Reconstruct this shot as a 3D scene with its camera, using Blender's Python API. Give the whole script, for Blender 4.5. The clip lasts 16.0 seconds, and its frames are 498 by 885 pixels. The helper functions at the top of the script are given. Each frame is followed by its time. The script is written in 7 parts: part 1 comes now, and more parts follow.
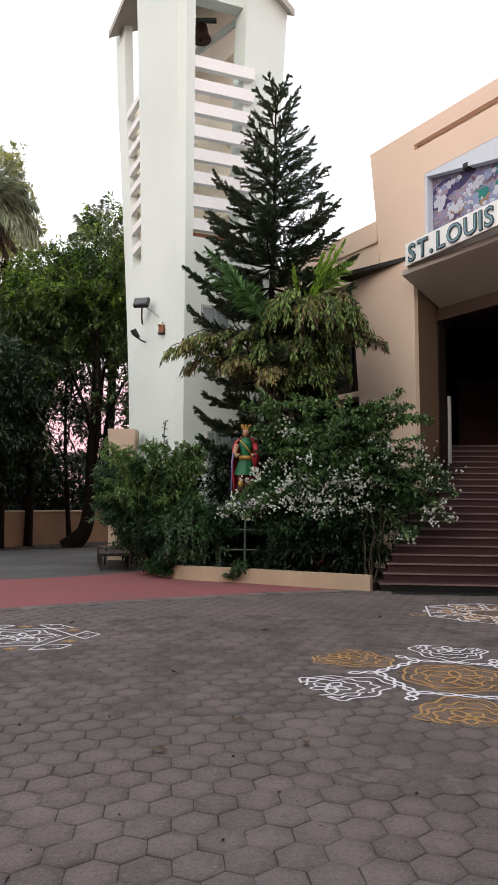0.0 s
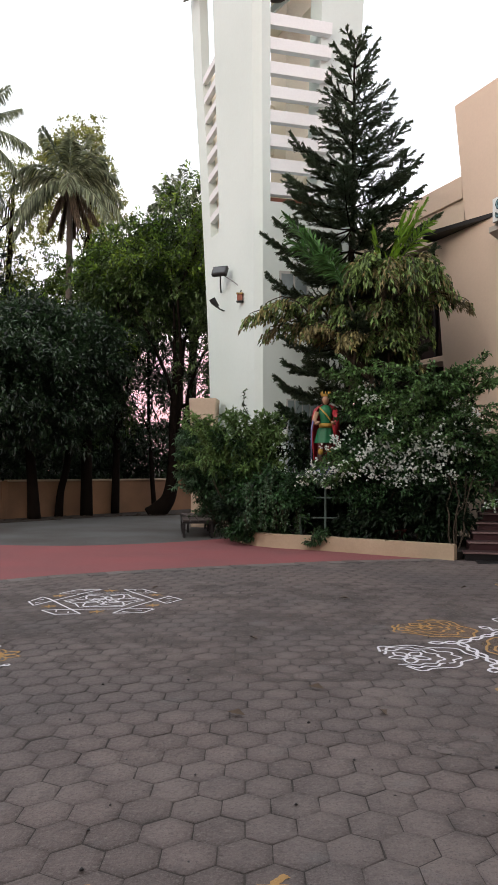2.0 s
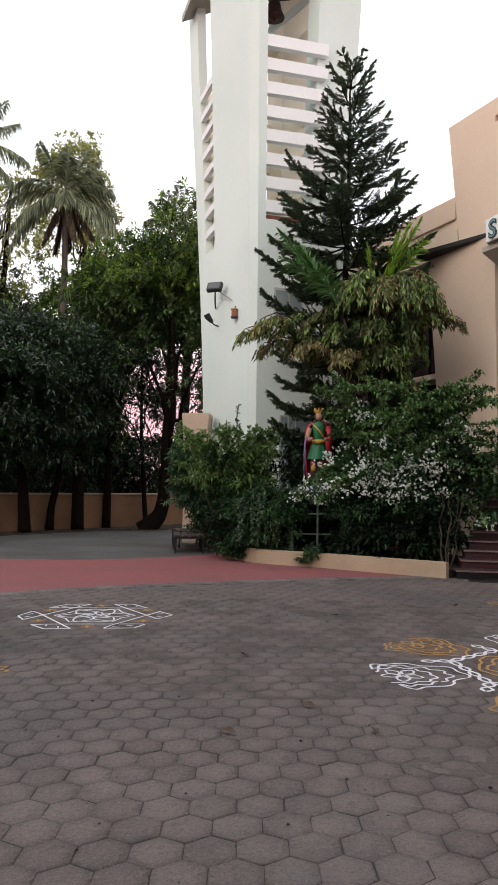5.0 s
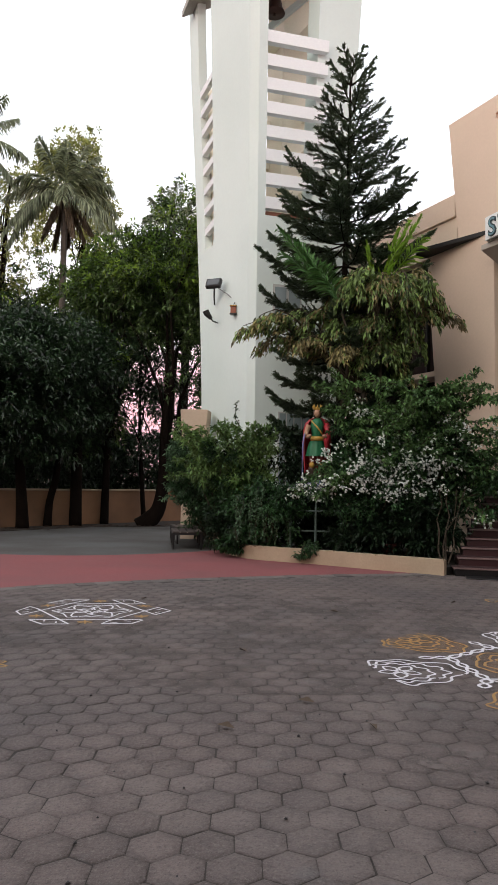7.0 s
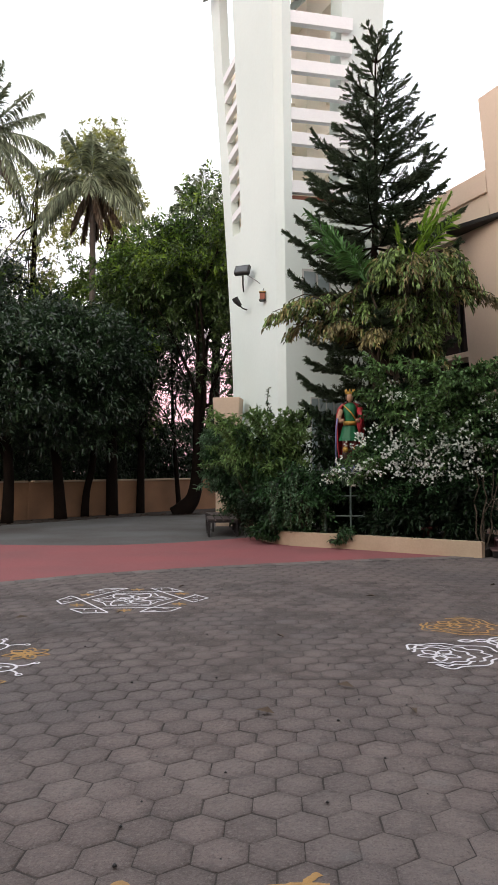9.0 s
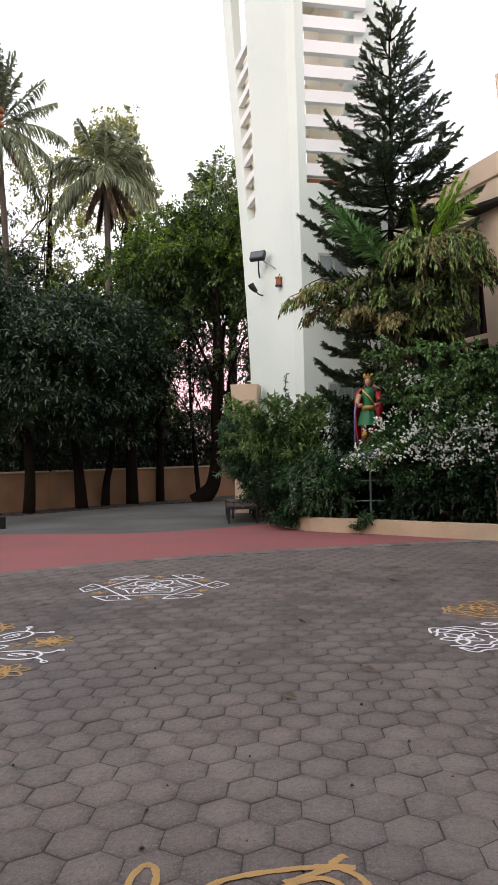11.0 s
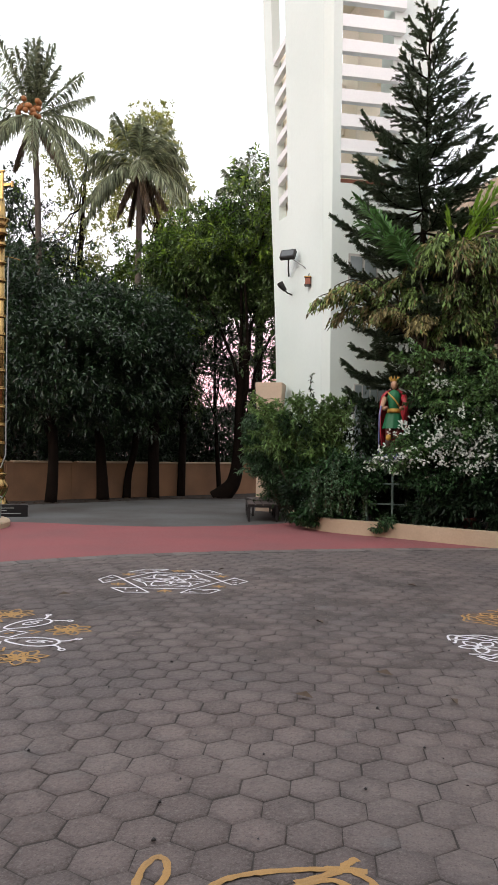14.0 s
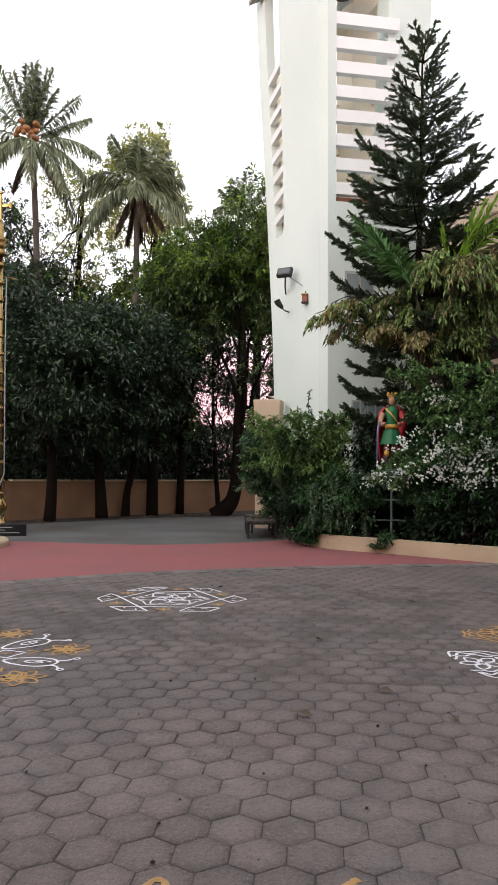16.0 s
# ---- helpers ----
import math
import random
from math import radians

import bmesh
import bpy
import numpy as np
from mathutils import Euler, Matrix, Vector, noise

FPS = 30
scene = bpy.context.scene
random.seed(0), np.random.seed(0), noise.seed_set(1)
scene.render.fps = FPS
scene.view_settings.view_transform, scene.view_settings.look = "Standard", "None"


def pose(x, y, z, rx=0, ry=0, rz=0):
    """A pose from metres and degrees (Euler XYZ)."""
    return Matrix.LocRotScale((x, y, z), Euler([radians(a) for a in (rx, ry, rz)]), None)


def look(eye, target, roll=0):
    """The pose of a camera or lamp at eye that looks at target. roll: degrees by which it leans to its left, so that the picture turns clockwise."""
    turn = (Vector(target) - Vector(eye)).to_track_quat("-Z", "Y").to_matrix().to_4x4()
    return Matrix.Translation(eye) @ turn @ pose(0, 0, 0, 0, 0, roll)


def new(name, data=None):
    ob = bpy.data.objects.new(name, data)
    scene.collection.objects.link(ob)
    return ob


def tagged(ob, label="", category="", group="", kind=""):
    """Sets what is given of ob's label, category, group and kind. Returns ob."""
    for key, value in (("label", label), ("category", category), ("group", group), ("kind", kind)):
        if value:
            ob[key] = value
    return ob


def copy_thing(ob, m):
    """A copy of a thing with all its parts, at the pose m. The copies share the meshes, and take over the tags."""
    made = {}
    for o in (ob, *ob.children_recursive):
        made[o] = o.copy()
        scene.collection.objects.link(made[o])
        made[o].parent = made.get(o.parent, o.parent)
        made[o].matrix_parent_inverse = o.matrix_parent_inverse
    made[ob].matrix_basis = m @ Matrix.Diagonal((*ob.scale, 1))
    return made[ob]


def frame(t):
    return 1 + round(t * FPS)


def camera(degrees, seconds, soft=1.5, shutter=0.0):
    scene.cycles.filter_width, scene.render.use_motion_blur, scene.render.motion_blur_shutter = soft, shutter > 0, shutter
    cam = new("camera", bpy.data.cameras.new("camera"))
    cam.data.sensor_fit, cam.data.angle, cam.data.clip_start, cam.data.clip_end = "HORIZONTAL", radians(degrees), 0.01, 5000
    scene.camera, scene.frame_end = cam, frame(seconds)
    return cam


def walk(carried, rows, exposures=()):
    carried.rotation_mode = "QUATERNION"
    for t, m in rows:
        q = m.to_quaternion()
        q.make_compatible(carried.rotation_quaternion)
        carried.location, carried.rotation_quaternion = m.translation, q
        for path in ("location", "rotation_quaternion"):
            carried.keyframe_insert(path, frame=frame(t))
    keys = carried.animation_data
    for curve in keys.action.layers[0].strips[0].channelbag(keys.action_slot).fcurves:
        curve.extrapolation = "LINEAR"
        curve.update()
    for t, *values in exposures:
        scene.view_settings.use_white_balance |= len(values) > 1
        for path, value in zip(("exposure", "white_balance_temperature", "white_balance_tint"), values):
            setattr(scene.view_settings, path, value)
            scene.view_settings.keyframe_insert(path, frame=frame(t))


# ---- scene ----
cam = camera(38.5, 16.0, soft=1.5)
PATH = [
    (0, (-0.051, -0.052, 1.529), (-0.053, 1.941, 1.696), 0.5),
    (0.5, (-0.096, -0.043, 1.525), (-0.173, 1.95, 1.667), 1.8),
    (1, (-0.063, -0.017, 1.517), (-0.158, 1.976, 1.646), 1.6),
    (1.5, (-0.007, -0.011, 1.53), (-0.148, 1.981, 1.631), 1.4),
    (2, (0.005, 0.007, 1.525), (-0.227, 1.992, 1.602), 0.3),
    (2.5, (0.003, 0.013, 1.522), (-0.237, 1.996, 1.616), 0.2),
    (3, (-0.007, 0.012, 1.522), (-0.247, 1.995, 1.622), 0.3),
    (3.5, (-0.007, 0.014, 1.517), (-0.222, 2.0, 1.612), 0.3),
    (4, (-0.007, 0.015, 1.519), (-0.224, 1.999, 1.645), 0.6),
    (6.3, (-0.019, 0.015, 1.513), (-0.218, 2.002, 1.628), 1.3),
    (6.5, (-0.018, 0.016, 1.509), (-0.218, 2.002, 1.636), 1.2),
    (7, (-0.019, 0.014, 1.511), (-0.224, 2.0, 1.624), 1.2),
    (7.5, (-0.017, 0.004, 1.518), (-0.228, 1.99, 1.627), 1.0),
    (8, (-0.02, 0.022, 1.507), (-0.266, 2.006, 1.586), 0.4),
    (8.5, (-0.018, 0.024, 1.507), (-0.277, 2.005, 1.598), -0.1),
    (9, (-0.014, 0.016, 1.513), (-0.311, 1.992, 1.588), -0.2),
    (9.5, (-0.018, 0.039, 1.504), (-0.348, 2.012, 1.537), -0.9),
    (10, (-0.016, 0.03, 1.508), (-0.354, 2.0, 1.552), -0.8),
    (10.2, (-0.015, 0.023, 1.51), (-0.358, 1.993, 1.547), -0.8),
    (12.5, (-0.019, 0.025, 1.501), (-0.368, 1.993, 1.553), -1.6),
    (13, (-0.016, 0.028, 1.503), (-0.365, 1.996, 1.576), -1.1),
    (13.5, (-0.033, 0.027, 1.504), (-0.402, 1.992, 1.556), 0.4),
    (14, (-0.041, 0.029, 1.501), (-0.45, 1.987, 1.535), 1.2),
    (14.5, (-0.034, 0.02, 1.503), (-0.436, 1.978, 1.546), 1.4),
    (15, (-0.037, 0.003, 1.508), (-0.478, 1.953, 1.562), 1.8),
    (15.5, (-0.037, 0.009, 1.503), (-0.47, 1.961, 1.56), 1.4),
    (16, (-0.031, 0.024, 1.499), (-0.437, 1.98, 1.581), 0.7),
]
walk(cam, [(t, look(eye, target, roll)) for t, eye, target, roll in PATH], [(0.0, 0.04), (0.5, 0.01), (1.0, -0.09), (1.6, -0.08), (3.0, 0.01), (4.0, -0.02), (6.5, -0.09), (7.2, -0.09), (8.5, 0.08), (9.5, 0.15), (12.5, 0.22), (16.0, 0.21)])

# ---- light: a bright, hazy evening sky with a weak, broad sun ----
world = bpy.data.worlds.new("evening_sky")
scene.world = world
world.use_nodes = True
wn, wl = world.node_tree.nodes, world.node_tree.links
wn.clear()
w_out = wn.new("ShaderNodeOutputWorld")
w_add = wn.new("ShaderNodeAddShader")
w_sky = wn.new("ShaderNodeTexSky")
w_sky.sky_type, w_sky.sun_disc = "NISHITA", False
w_sky.sun_elevation, w_sky.sun_rotation = radians(25), radians(208)
w_sky.air_density, w_sky.dust_density = 1.0, 4.0
w_b1 = wn.new("ShaderNodeBackground")
w_b1.inputs["Strength"].default_value = 0.05
w_b2 = wn.new("ShaderNodeBackground")
w_b2.inputs["Strength"].default_value = 1.42
w_co = wn.new("ShaderNodeTexCoord")
w_sep = wn.new("ShaderNodeSeparateXYZ")
w_ramp = wn.new("ShaderNodeValToRGB")
w_ramp.color_ramp.elements[0].position, w_ramp.color_ramp.elements[0].color = 0.0, (0.95, 0.50, 0.56, 1)
w_ramp.color_ramp.elements[1].position, w_ramp.color_ramp.elements[1].color = 0.45, (0.97, 0.98, 1.0, 1)
mid = w_ramp.color_ramp.elements.new(0.15)
mid.color = (0.95, 0.52, 0.58, 1)
mid = w_ramp.color_ramp.elements.new(0.22)
mid.color = (1.0, 0.92, 0.94, 1)
wl.new(w_co.outputs["Generated"], w_sep.inputs[0])
wl.new(w_sep.outputs["Z"], w_ramp.inputs[0])
wl.new(w_ramp.outputs[0], w_b2.inputs["Color"])
wl.new(w_sky.outputs[0], w_b1.inputs["Color"])
wl.new(w_b1.outputs[0], w_add.inputs[0])
wl.new(w_b2.outputs[0], w_add.inputs[1])
wl.new(w_add.outputs[0], w_out.inputs[0])

sun_data = bpy.data.lights.new("sun", "SUN")
sun_data.energy, sun_data.angle, sun_data.color = 0.4, radians(35), (1.0, 0.97, 0.93)
sun = new("sun", sun_data)
sun.matrix_world = look((-9, -17, 9), (0, 0, 0))


# ---- materials ----
def mat(name, color, rough=0.7, vary=0.15, scale=3.0, fine=40.0, bump=0.15, metal=0.0, tint=None, stain=0.0, island=0.0, obj_random=0.0, through_light=0.0, spec=0.4):
    """A node material: base colour, broad stains and fine grain in world metres, with relief."""
    m = bpy.data.materials.new(name)
    m.use_nodes = True
    n, l = m.node_tree.nodes, m.node_tree.links
    bsdf = n["Principled BSDF"]
    geo = n.new("ShaderNodeNewGeometry")
    big = n.new("ShaderNodeTexNoise")
    big.inputs["Scale"].default_value, big.inputs["Detail"].default_value = scale, 5
    small = n.new("ShaderNodeTexNoise")
    small.inputs["Scale"].default_value, small.inputs["Detail"].default_value = fine, 4
    l.new(geo.outputs["Position"], big.inputs["Vector"])
    l.new(geo.outputs["Position"], small.inputs["Vector"])
    second = tint or tuple(c * 0.62 for c in color)
    mix = n.new("ShaderNodeMix")
    mix.data_type = "RGBA"
    mix.inputs["A"].default_value, mix.inputs["B"].default_value = (*color, 1), (*second, 1)
    span = n.new("ShaderNodeMapRange")
    span.inputs["From Min"].default_value, span.inputs["From Max"].default_value = 0.35, 0.7
    span.inputs["To Max"].default_value = max(vary * 2, stain)
    l.new(big.outputs["Fac"], span.inputs["Value"])
    l.new(span.outputs[0], mix.inputs["Factor"])
    hsv = n.new("ShaderNodeHueSaturation")
    l.new(mix.outputs["Result"], hsv.inputs["Color"])
    val = n.new("ShaderNodeMapRange")
    val.inputs["To Min"].default_value, val.inputs["To Max"].default_value = 1 - vary, 1 + vary
    l.new(small.outputs["Fac"], val.inputs["Value"])
    last = val.outputs[0]
    for amount, node, socket in ((island, geo, "Random Per Island"), (obj_random, None, "Random")):
        if amount:
            src = node or n.new("ShaderNodeObjectInfo")
            ran = n.new("ShaderNodeMapRange")
            ran.inputs["To Min"].default_value, ran.inputs["To Max"].default_value = 1 - amount, 1 + amount
            l.new(src.outputs[socket], ran.inputs["Value"])
            mul = n.new("ShaderNodeMath")
            mul.operation = "MULTIPLY"
            l.new(last, mul.inputs[0])
            l.new(ran.outputs[0], mul.inputs[1])
            last = mul.outputs[0]
    l.new(last, hsv.inputs["Value"])
    l.new(hsv.outputs[0], bsdf.inputs["Base Color"])
    bsdf.inputs["Roughness"].default_value = rough
    bsdf.inputs["Metallic"].default_value = metal
    bsdf.inputs["Specular IOR Level"].default_value = spec
    if bump:
        bp = n.new("ShaderNodeBump")
        bp.inputs["Strength"].default_value, bp.inputs["Distance"].default_value = bump, 0.02
        l.new(small.outputs["Fac"], bp.inputs["Height"])
        l.new(bp.outputs[0], bsdf.inputs["Normal"])
    if through_light:
        tr = n.new("ShaderNodeBsdfTranslucent")
        l.new(hsv.outputs[0], tr.inputs["Color"])
        ms = n.new("ShaderNodeMixShader")
        ms.inputs[0].default_value = through_light
        l.new(bsdf.outputs[0], ms.inputs[1])
        l.new(tr.outputs[0], ms.inputs[2])
        l.new(ms.outputs[0], n["Material Output"].inputs[0])
    return m


def leaf_mat(name, color, tint, island=0.45, rough=0.42, glow=0.28, shine=0.3):
    return mat(name, color, rough, 0.2, 0.6, 9.0, 0, tint=tint, stain=0.9, island=min(0.92, island * 1.35), through_light=glow, spec=shine)


def paver_mat(*given, **named):
    """Concrete with a paler, worn middle on each paver."""
    m = mat(*given, **named)
    n, l = m.node_tree.nodes, m.node_tree.links
    att = n.new("ShaderNodeAttribute")
    att.attribute_name = "worn"
    old = n["Principled BSDF"].inputs["Base Color"].links[0].from_socket
    span = n.new("ShaderNodeMapRange")
    span.inputs["To Min"].default_value, span.inputs["To Max"].default_value = 0.62, 1.24
    l.new(att.outputs["Fac"], span.inputs["Value"])
    sc = n.new("ShaderNodeVectorMath")
    sc.operation = "SCALE"
    l.new(old, sc.inputs[0])
    l.new(span.outputs[0], sc.inputs["Scale"])
    l.new(sc.outputs[0], n["Principled BSDF"].inputs["Base Color"])
    return smear(m)


def smear(m):
    """Dust and old cement trodden over pavers and joints alike, in ragged patches, and coarse speckle."""
    n, l = m.node_tree.nodes, m.node_tree.links
    geo = n.new("ShaderNodeNewGeometry")
    sock = n["Principled BSDF"].inputs["Base Color"]
    for scale, lo, hi, amount, tone in ((0.85, 0.54, 0.66, 0.7, (0.17, 0.138, 0.128)), (2.6, 0.60, 0.72, 0.6, (0.125, 0.118, 0.118)), (0.6, 0.55, 0.7, 0.65, (0.068, 0.053, 0.050)), (26.0, 0.56, 0.72, 0.65, (0.045, 0.038, 0.036)), (42.0, 0.55, 0.70, 0.6, (0.185, 0.16, 0.15)), (110.0, 0.52, 0.62, 0.5, (0.17, 0.145, 0.136)), (90.0, 0.55, 0.66, 0.55, (0.038, 0.032, 0.03)), (7.0, 0.56, 0.68, 0.5, (0.06, 0.052, 0.05))):
        ns = n.new("ShaderNodeTexNoise")
        ns.inputs["Scale"].default_value, ns.inputs["Detail"].default_value = scale, 7
        ns.inputs["Roughness"].default_value = 0.62
        off = n.new("ShaderNodeVectorMath")
        off.inputs[1].default_value = (scale * 7.3, 3.1, 0)
        l.new(geo.outputs["Position"], off.inputs[0])
        l.new(off.outputs[0], ns.inputs["Vector"])
        rg = n.new("ShaderNodeMapRange")
        rg.inputs["From Min"].default_value, rg.inputs["From Max"].default_value, rg.inputs["To Max"].default_value = lo, hi, amount
        l.new(ns.outputs["Fac"], rg.inputs["Value"])
        mx = n.new("ShaderNodeMix")
        mx.data_type = "RGBA"
        l.new(rg.outputs[0], mx.inputs["Factor"])
        l.new(sock.links[0].from_socket, mx.inputs["A"])
        mx.inputs["B"].default_value = (*tone, 1)
        l.new(mx.outputs["Result"], sock)
    return m


def smeared_mat(*given, **named):
    return smear(mat(*given, **named))


M_EARTH = mat("dry_earth", (0.13, 0.10, 0.08), 0.95, 0.25, 0.4, 8, 0.3)
M_BED = mat("joint_sand", (0.030, 0.025, 0.023), 0.95, 0.3, 3.5, 60, 0.3, tint=(0.07, 0.058, 0.053), stain=0.8)
M_PAVER = paver_mat("grey_concrete_paver", (0.122, 0.094, 0.087), 0.85, 0.30, 0.55, 38, 0.8, tint=(0.074, 0.064, 0.064), stain=0.9, obj_random=0.15)
M_PAVER_FAR = paver_mat("grey_concrete_paver_field", (0.122, 0.094, 0.087), 0.85, 0.30, 0.55, 38, 0.8, tint=(0.074, 0.064, 0.064), stain=0.9, island=0.13)
M_STRIP = smeared_mat("pale_edging_block", (0.14, 0.127, 0.12), 0.85, 0.3, 1.0, 50, 0.6, obj_random=0.35)
M_RED = mat("dusty_red_paving", (0.245, 0.074, 0.077), 0.88, 0.2, 0.7, 45, 0.6, tint=(0.185, 0.072, 0.074), stain=0.75)
M_YARD = mat("worn_concrete_yard", (0.10, 0.10, 0.10), 0.9, 0.25, 0.5, 30, 0.3, tint=(0.052, 0.043, 0.037), stain=0.9)
M_VERGE = mat("dark_trodden_earth", (0.05, 0.038, 0.031), 0.95, 0.35, 1.2, 25, 0.4, tint=(0.028, 0.021, 0.018), stain=0.8)
M_SOIL = mat("dark_soil", (0.018, 0.013, 0.01), 1.0, 0.4, 2, 30, 0.6)
M_TAN = mat("dull_tan_render", (0.34, 0.27, 0.22), 0.85, 0.1, 0.5, 20, 0.1)
M_PIER = mat("cream_tan_pier_paint", (0.52, 0.40, 0.30), 0.75, 0.08, 1.0, 20, 0.1)
M_KERB = mat("cream_painted_kerb", (0.47, 0.36, 0.25), 0.75, 0.12, 1.5, 30, 0.2, tint=(0.33, 0.24, 0.16), stain=0.5)
M_WALL = mat("ochre_boundary_wall_paint", (0.29, 0.155, 0.083), 0.85, 0.12, 0.8, 25, 0.2, tint=(0.14, 0.08, 0.05), stain=0.7)
M_WHITE = mat("white_tower_paint", (0.67, 0.745, 0.715), 0.6, 0.03, 0.35, 12, 0.05, tint=(0.59, 0.67, 0.64), stain=0.7)
M_SLAT = mat("white_slat_paint", (0.80, 0.82, 0.83), 0.6, 0.05, 1.0, 20, 0.05)
M_INNER = mat("cream_inner_paint", (0.82, 0.76, 0.62), 0.7, 0.06, 0.6, 20, 0.05)
M_PEACH = mat("peach_church_paint", (0.75, 0.59, 0.47), 0.75, 0.05, 0.4, 18, 0.06, tint=(0.67, 0.515, 0.405), stain=0.6)
M_CREAM = mat("cream_church_paint", (0.74, 0.60, 0.47), 0.7, 0.04, 0.4, 18, 0.06)
M_REVEAL = mat("pale_blue_reveal_paint", (0.60, 0.66, 0.74), 0.6, 0.04, 0.6, 18, 0.05)
M_SOFFIT = mat("grey_brown_soffit_paint", (0.50, 0.45, 0.40), 0.38, 0.06, 0.6, 18, 0.05)
# brown taken nearly black: the colour carries the shade of porch and bay
M_DARK = mat("interior_painted_shade", (0.02, 0.009, 0.008), 0.8, 0.2, 1, 20, 0.1)
M_DOOR = mat("dark_red_door_wood", (0.05, 0.014, 0.012), 0.5, 0.2, 2, 30, 0.1)
M_BLACK = mat("black_weathered_metal", (0.022, 0.02, 0.02), 0.5, 0.2, 3, 40, 0.1)
M_ROOF = mat("grey_roof_slab", (0.42, 0.40, 0.37), 0.8, 0.15, 1, 20, 0.2)
M_GRANITE = mat("maroon_granite", (0.046, 0.014, 0.016), 0.5, 0.25, 2, 120, 0.05, tint=(0.038, 0.016, 0.016))
M_TREAD = mat("dusty_granite_tread", (0.042, 0.018, 0.019), 0.6, 0.25, 1.5, 60, 0.1, tint=(0.055, 0.028, 0.028), stain=0.7)
M_NOSING = mat("worn_pale_nosing", (0.21, 0.145, 0.135), 0.6, 0.3, 2.5, 40, 0.1, tint=(0.14, 0.08, 0.075), stain=0.7)
M_BLACKSTONE = mat("black_granite", (0.015, 0.014, 0.015), 0.3, 0.3, 2, 80, 0.05)
M_STEEL = mat("dull_grey_steel", (0.30, 0.31, 0.31), 0.5, 0.2, 4, 60, 0.1, metal=0.6)
M_GREENSTEEL = mat("green_grey_painted_pipe", (0.14, 0.19, 0.17), 0.5, 0.2, 4, 60, 0.1)
M_IRON = mat("dark_bench_iron", (0.02, 0.017, 0.017), 0.6, 0.2, 4, 50, 0.1)
M_BENCH = mat("worn_brown_bench_top", (0.07, 0.055, 0.05), 0.6, 0.25, 3, 40, 0.2)
M_GOLD = mat("polished_gilt_brass", (0.34, 0.23, 0.095), 0.26, 0.2, 5, 40, 0.05, metal=1.0, tint=(0.2, 0.12, 0.045), stain=0.6)
M_BRONZE = mat("dark_bronze_bell_metal", (0.06, 0.03, 0.025), 0.4, 0.2, 4, 40, 0.05, metal=0.6)
M_AMBER = mat("amber_lantern_glass", (0.26, 0.07, 0.035), 0.3, 0.2, 8, 60, 0.0)
M_GLASS = mat("pale_window_pane", (0.22, 0.27, 0.28), 0.12, 0.1, 1.5, 10, 0.0, spec=0.7)
M_FRAMEW = mat("off_white_window_frame", (0.42, 0.42, 0.40), 0.6, 0.1, 3, 30, 0.1)
M_LENS = mat("floodlight_glass", (0.06, 0.065, 0.07), 0.15, 0.1, 5, 40, 0.0, spec=0.7)
M_SIGN = mat("white_sign_board", (0.84, 0.86, 0.86), 0.5, 0.05, 1.5, 25, 0.03)
M_LETTER = mat("teal_grey_letter", (0.19, 0.33, 0.38), 0.4, 0.15, 4, 40, 0.05)
M_LETTER_RIM = mat("dark_letter_rim", (0.045, 0.075, 0.085), 0.4, 0.15, 4, 40, 0.05)
M_CHALK = mat("white_chalk_powder", (0.72, 0.70, 0.74), 0.95, 0.15, 6, 150, 0.4)
# peach lintel darkened to brown: soffit shade is in the colour
M_LINTEL = mat("lintel_painted_shade", (0.055, 0.03, 0.02), 0.7, 0.15, 0.8, 20, 0.06)
# ochre paint, made darker to include the shade on the pillar return
M_OCHREWALL = mat("ochre_paint_with_shade", (0.125, 0.076, 0.045), 0.8, 0.06, 0.6, 20, 0.06)
M_OCHRE = mat("ochre_chalk_powder", (0.40, 0.235, 0.085), 0.95, 0.2, 6, 150, 0.4, tint=(0.27, 0.17, 0.085), stain=0.6)
M_POT = mat("dark_red_pot", (0.10, 0.02, 0.018), 0.6, 0.2, 4, 50, 0.1)
M_BARK = mat("dark_bark", (0.012, 0.008, 0.006), 1.0, 0.4, 3, 30, 1.0, spec=0.08)
M_BARK_PALE = mat("grey_palm_bark", (0.10, 0.082, 0.068), 0.95, 0.3, 3, 25, 0.8)
M_STEM = mat("brown_green_stem", (0.055, 0.04, 0.026), 0.9, 0.3, 4, 40, 0.3)
M_COCONUT = mat("orange_coconut", (0.34, 0.14, 0.045), 0.5, 0.4, 5, 40, 0.1)
M_DRYLEAF = mat("dry_brown_leaf", (0.085, 0.06, 0.042), 0.9, 0.3, 6, 60, 0.2, island=0.5)
M_REDCROSS = mat("red_roof_paint", (0.42, 0.03, 0.03), 0.5, 0.1, 3, 40, 0.05)
M_BLUEGATE = mat("pale_blue_gate_paint", (0.45, 0.58, 0.68), 0.5, 0.1, 3, 30, 0.05)
L_MANGO = leaf_mat("mango_leaf", (0.034, 0.064, 0.026), (0.014, 0.029, 0.013), 0.7, 0.28, 0.25, 0.6)
L_MID = leaf_mat("green_leaf", (0.15, 0.21, 0.05), (0.07, 0.12, 0.03), 0.5)
L_MIX = leaf_mat("mid_mango_leaf", (0.10, 0.155, 0.045), (0.03, 0.058, 0.02), 0.7, 0.30, 0.28, 0.45)
L_FRESH = leaf_mat("fresh_mango_leaf", (0.21, 0.31, 0.045), (0.10, 0.19, 0.03), 0.4, 0.42, 0.4)
L_LIGHT = leaf_mat("yellow_green_leaf", (0.36, 0.37, 0.12), (0.24, 0.26, 0.08), 0.4, 0.5, 0.5)
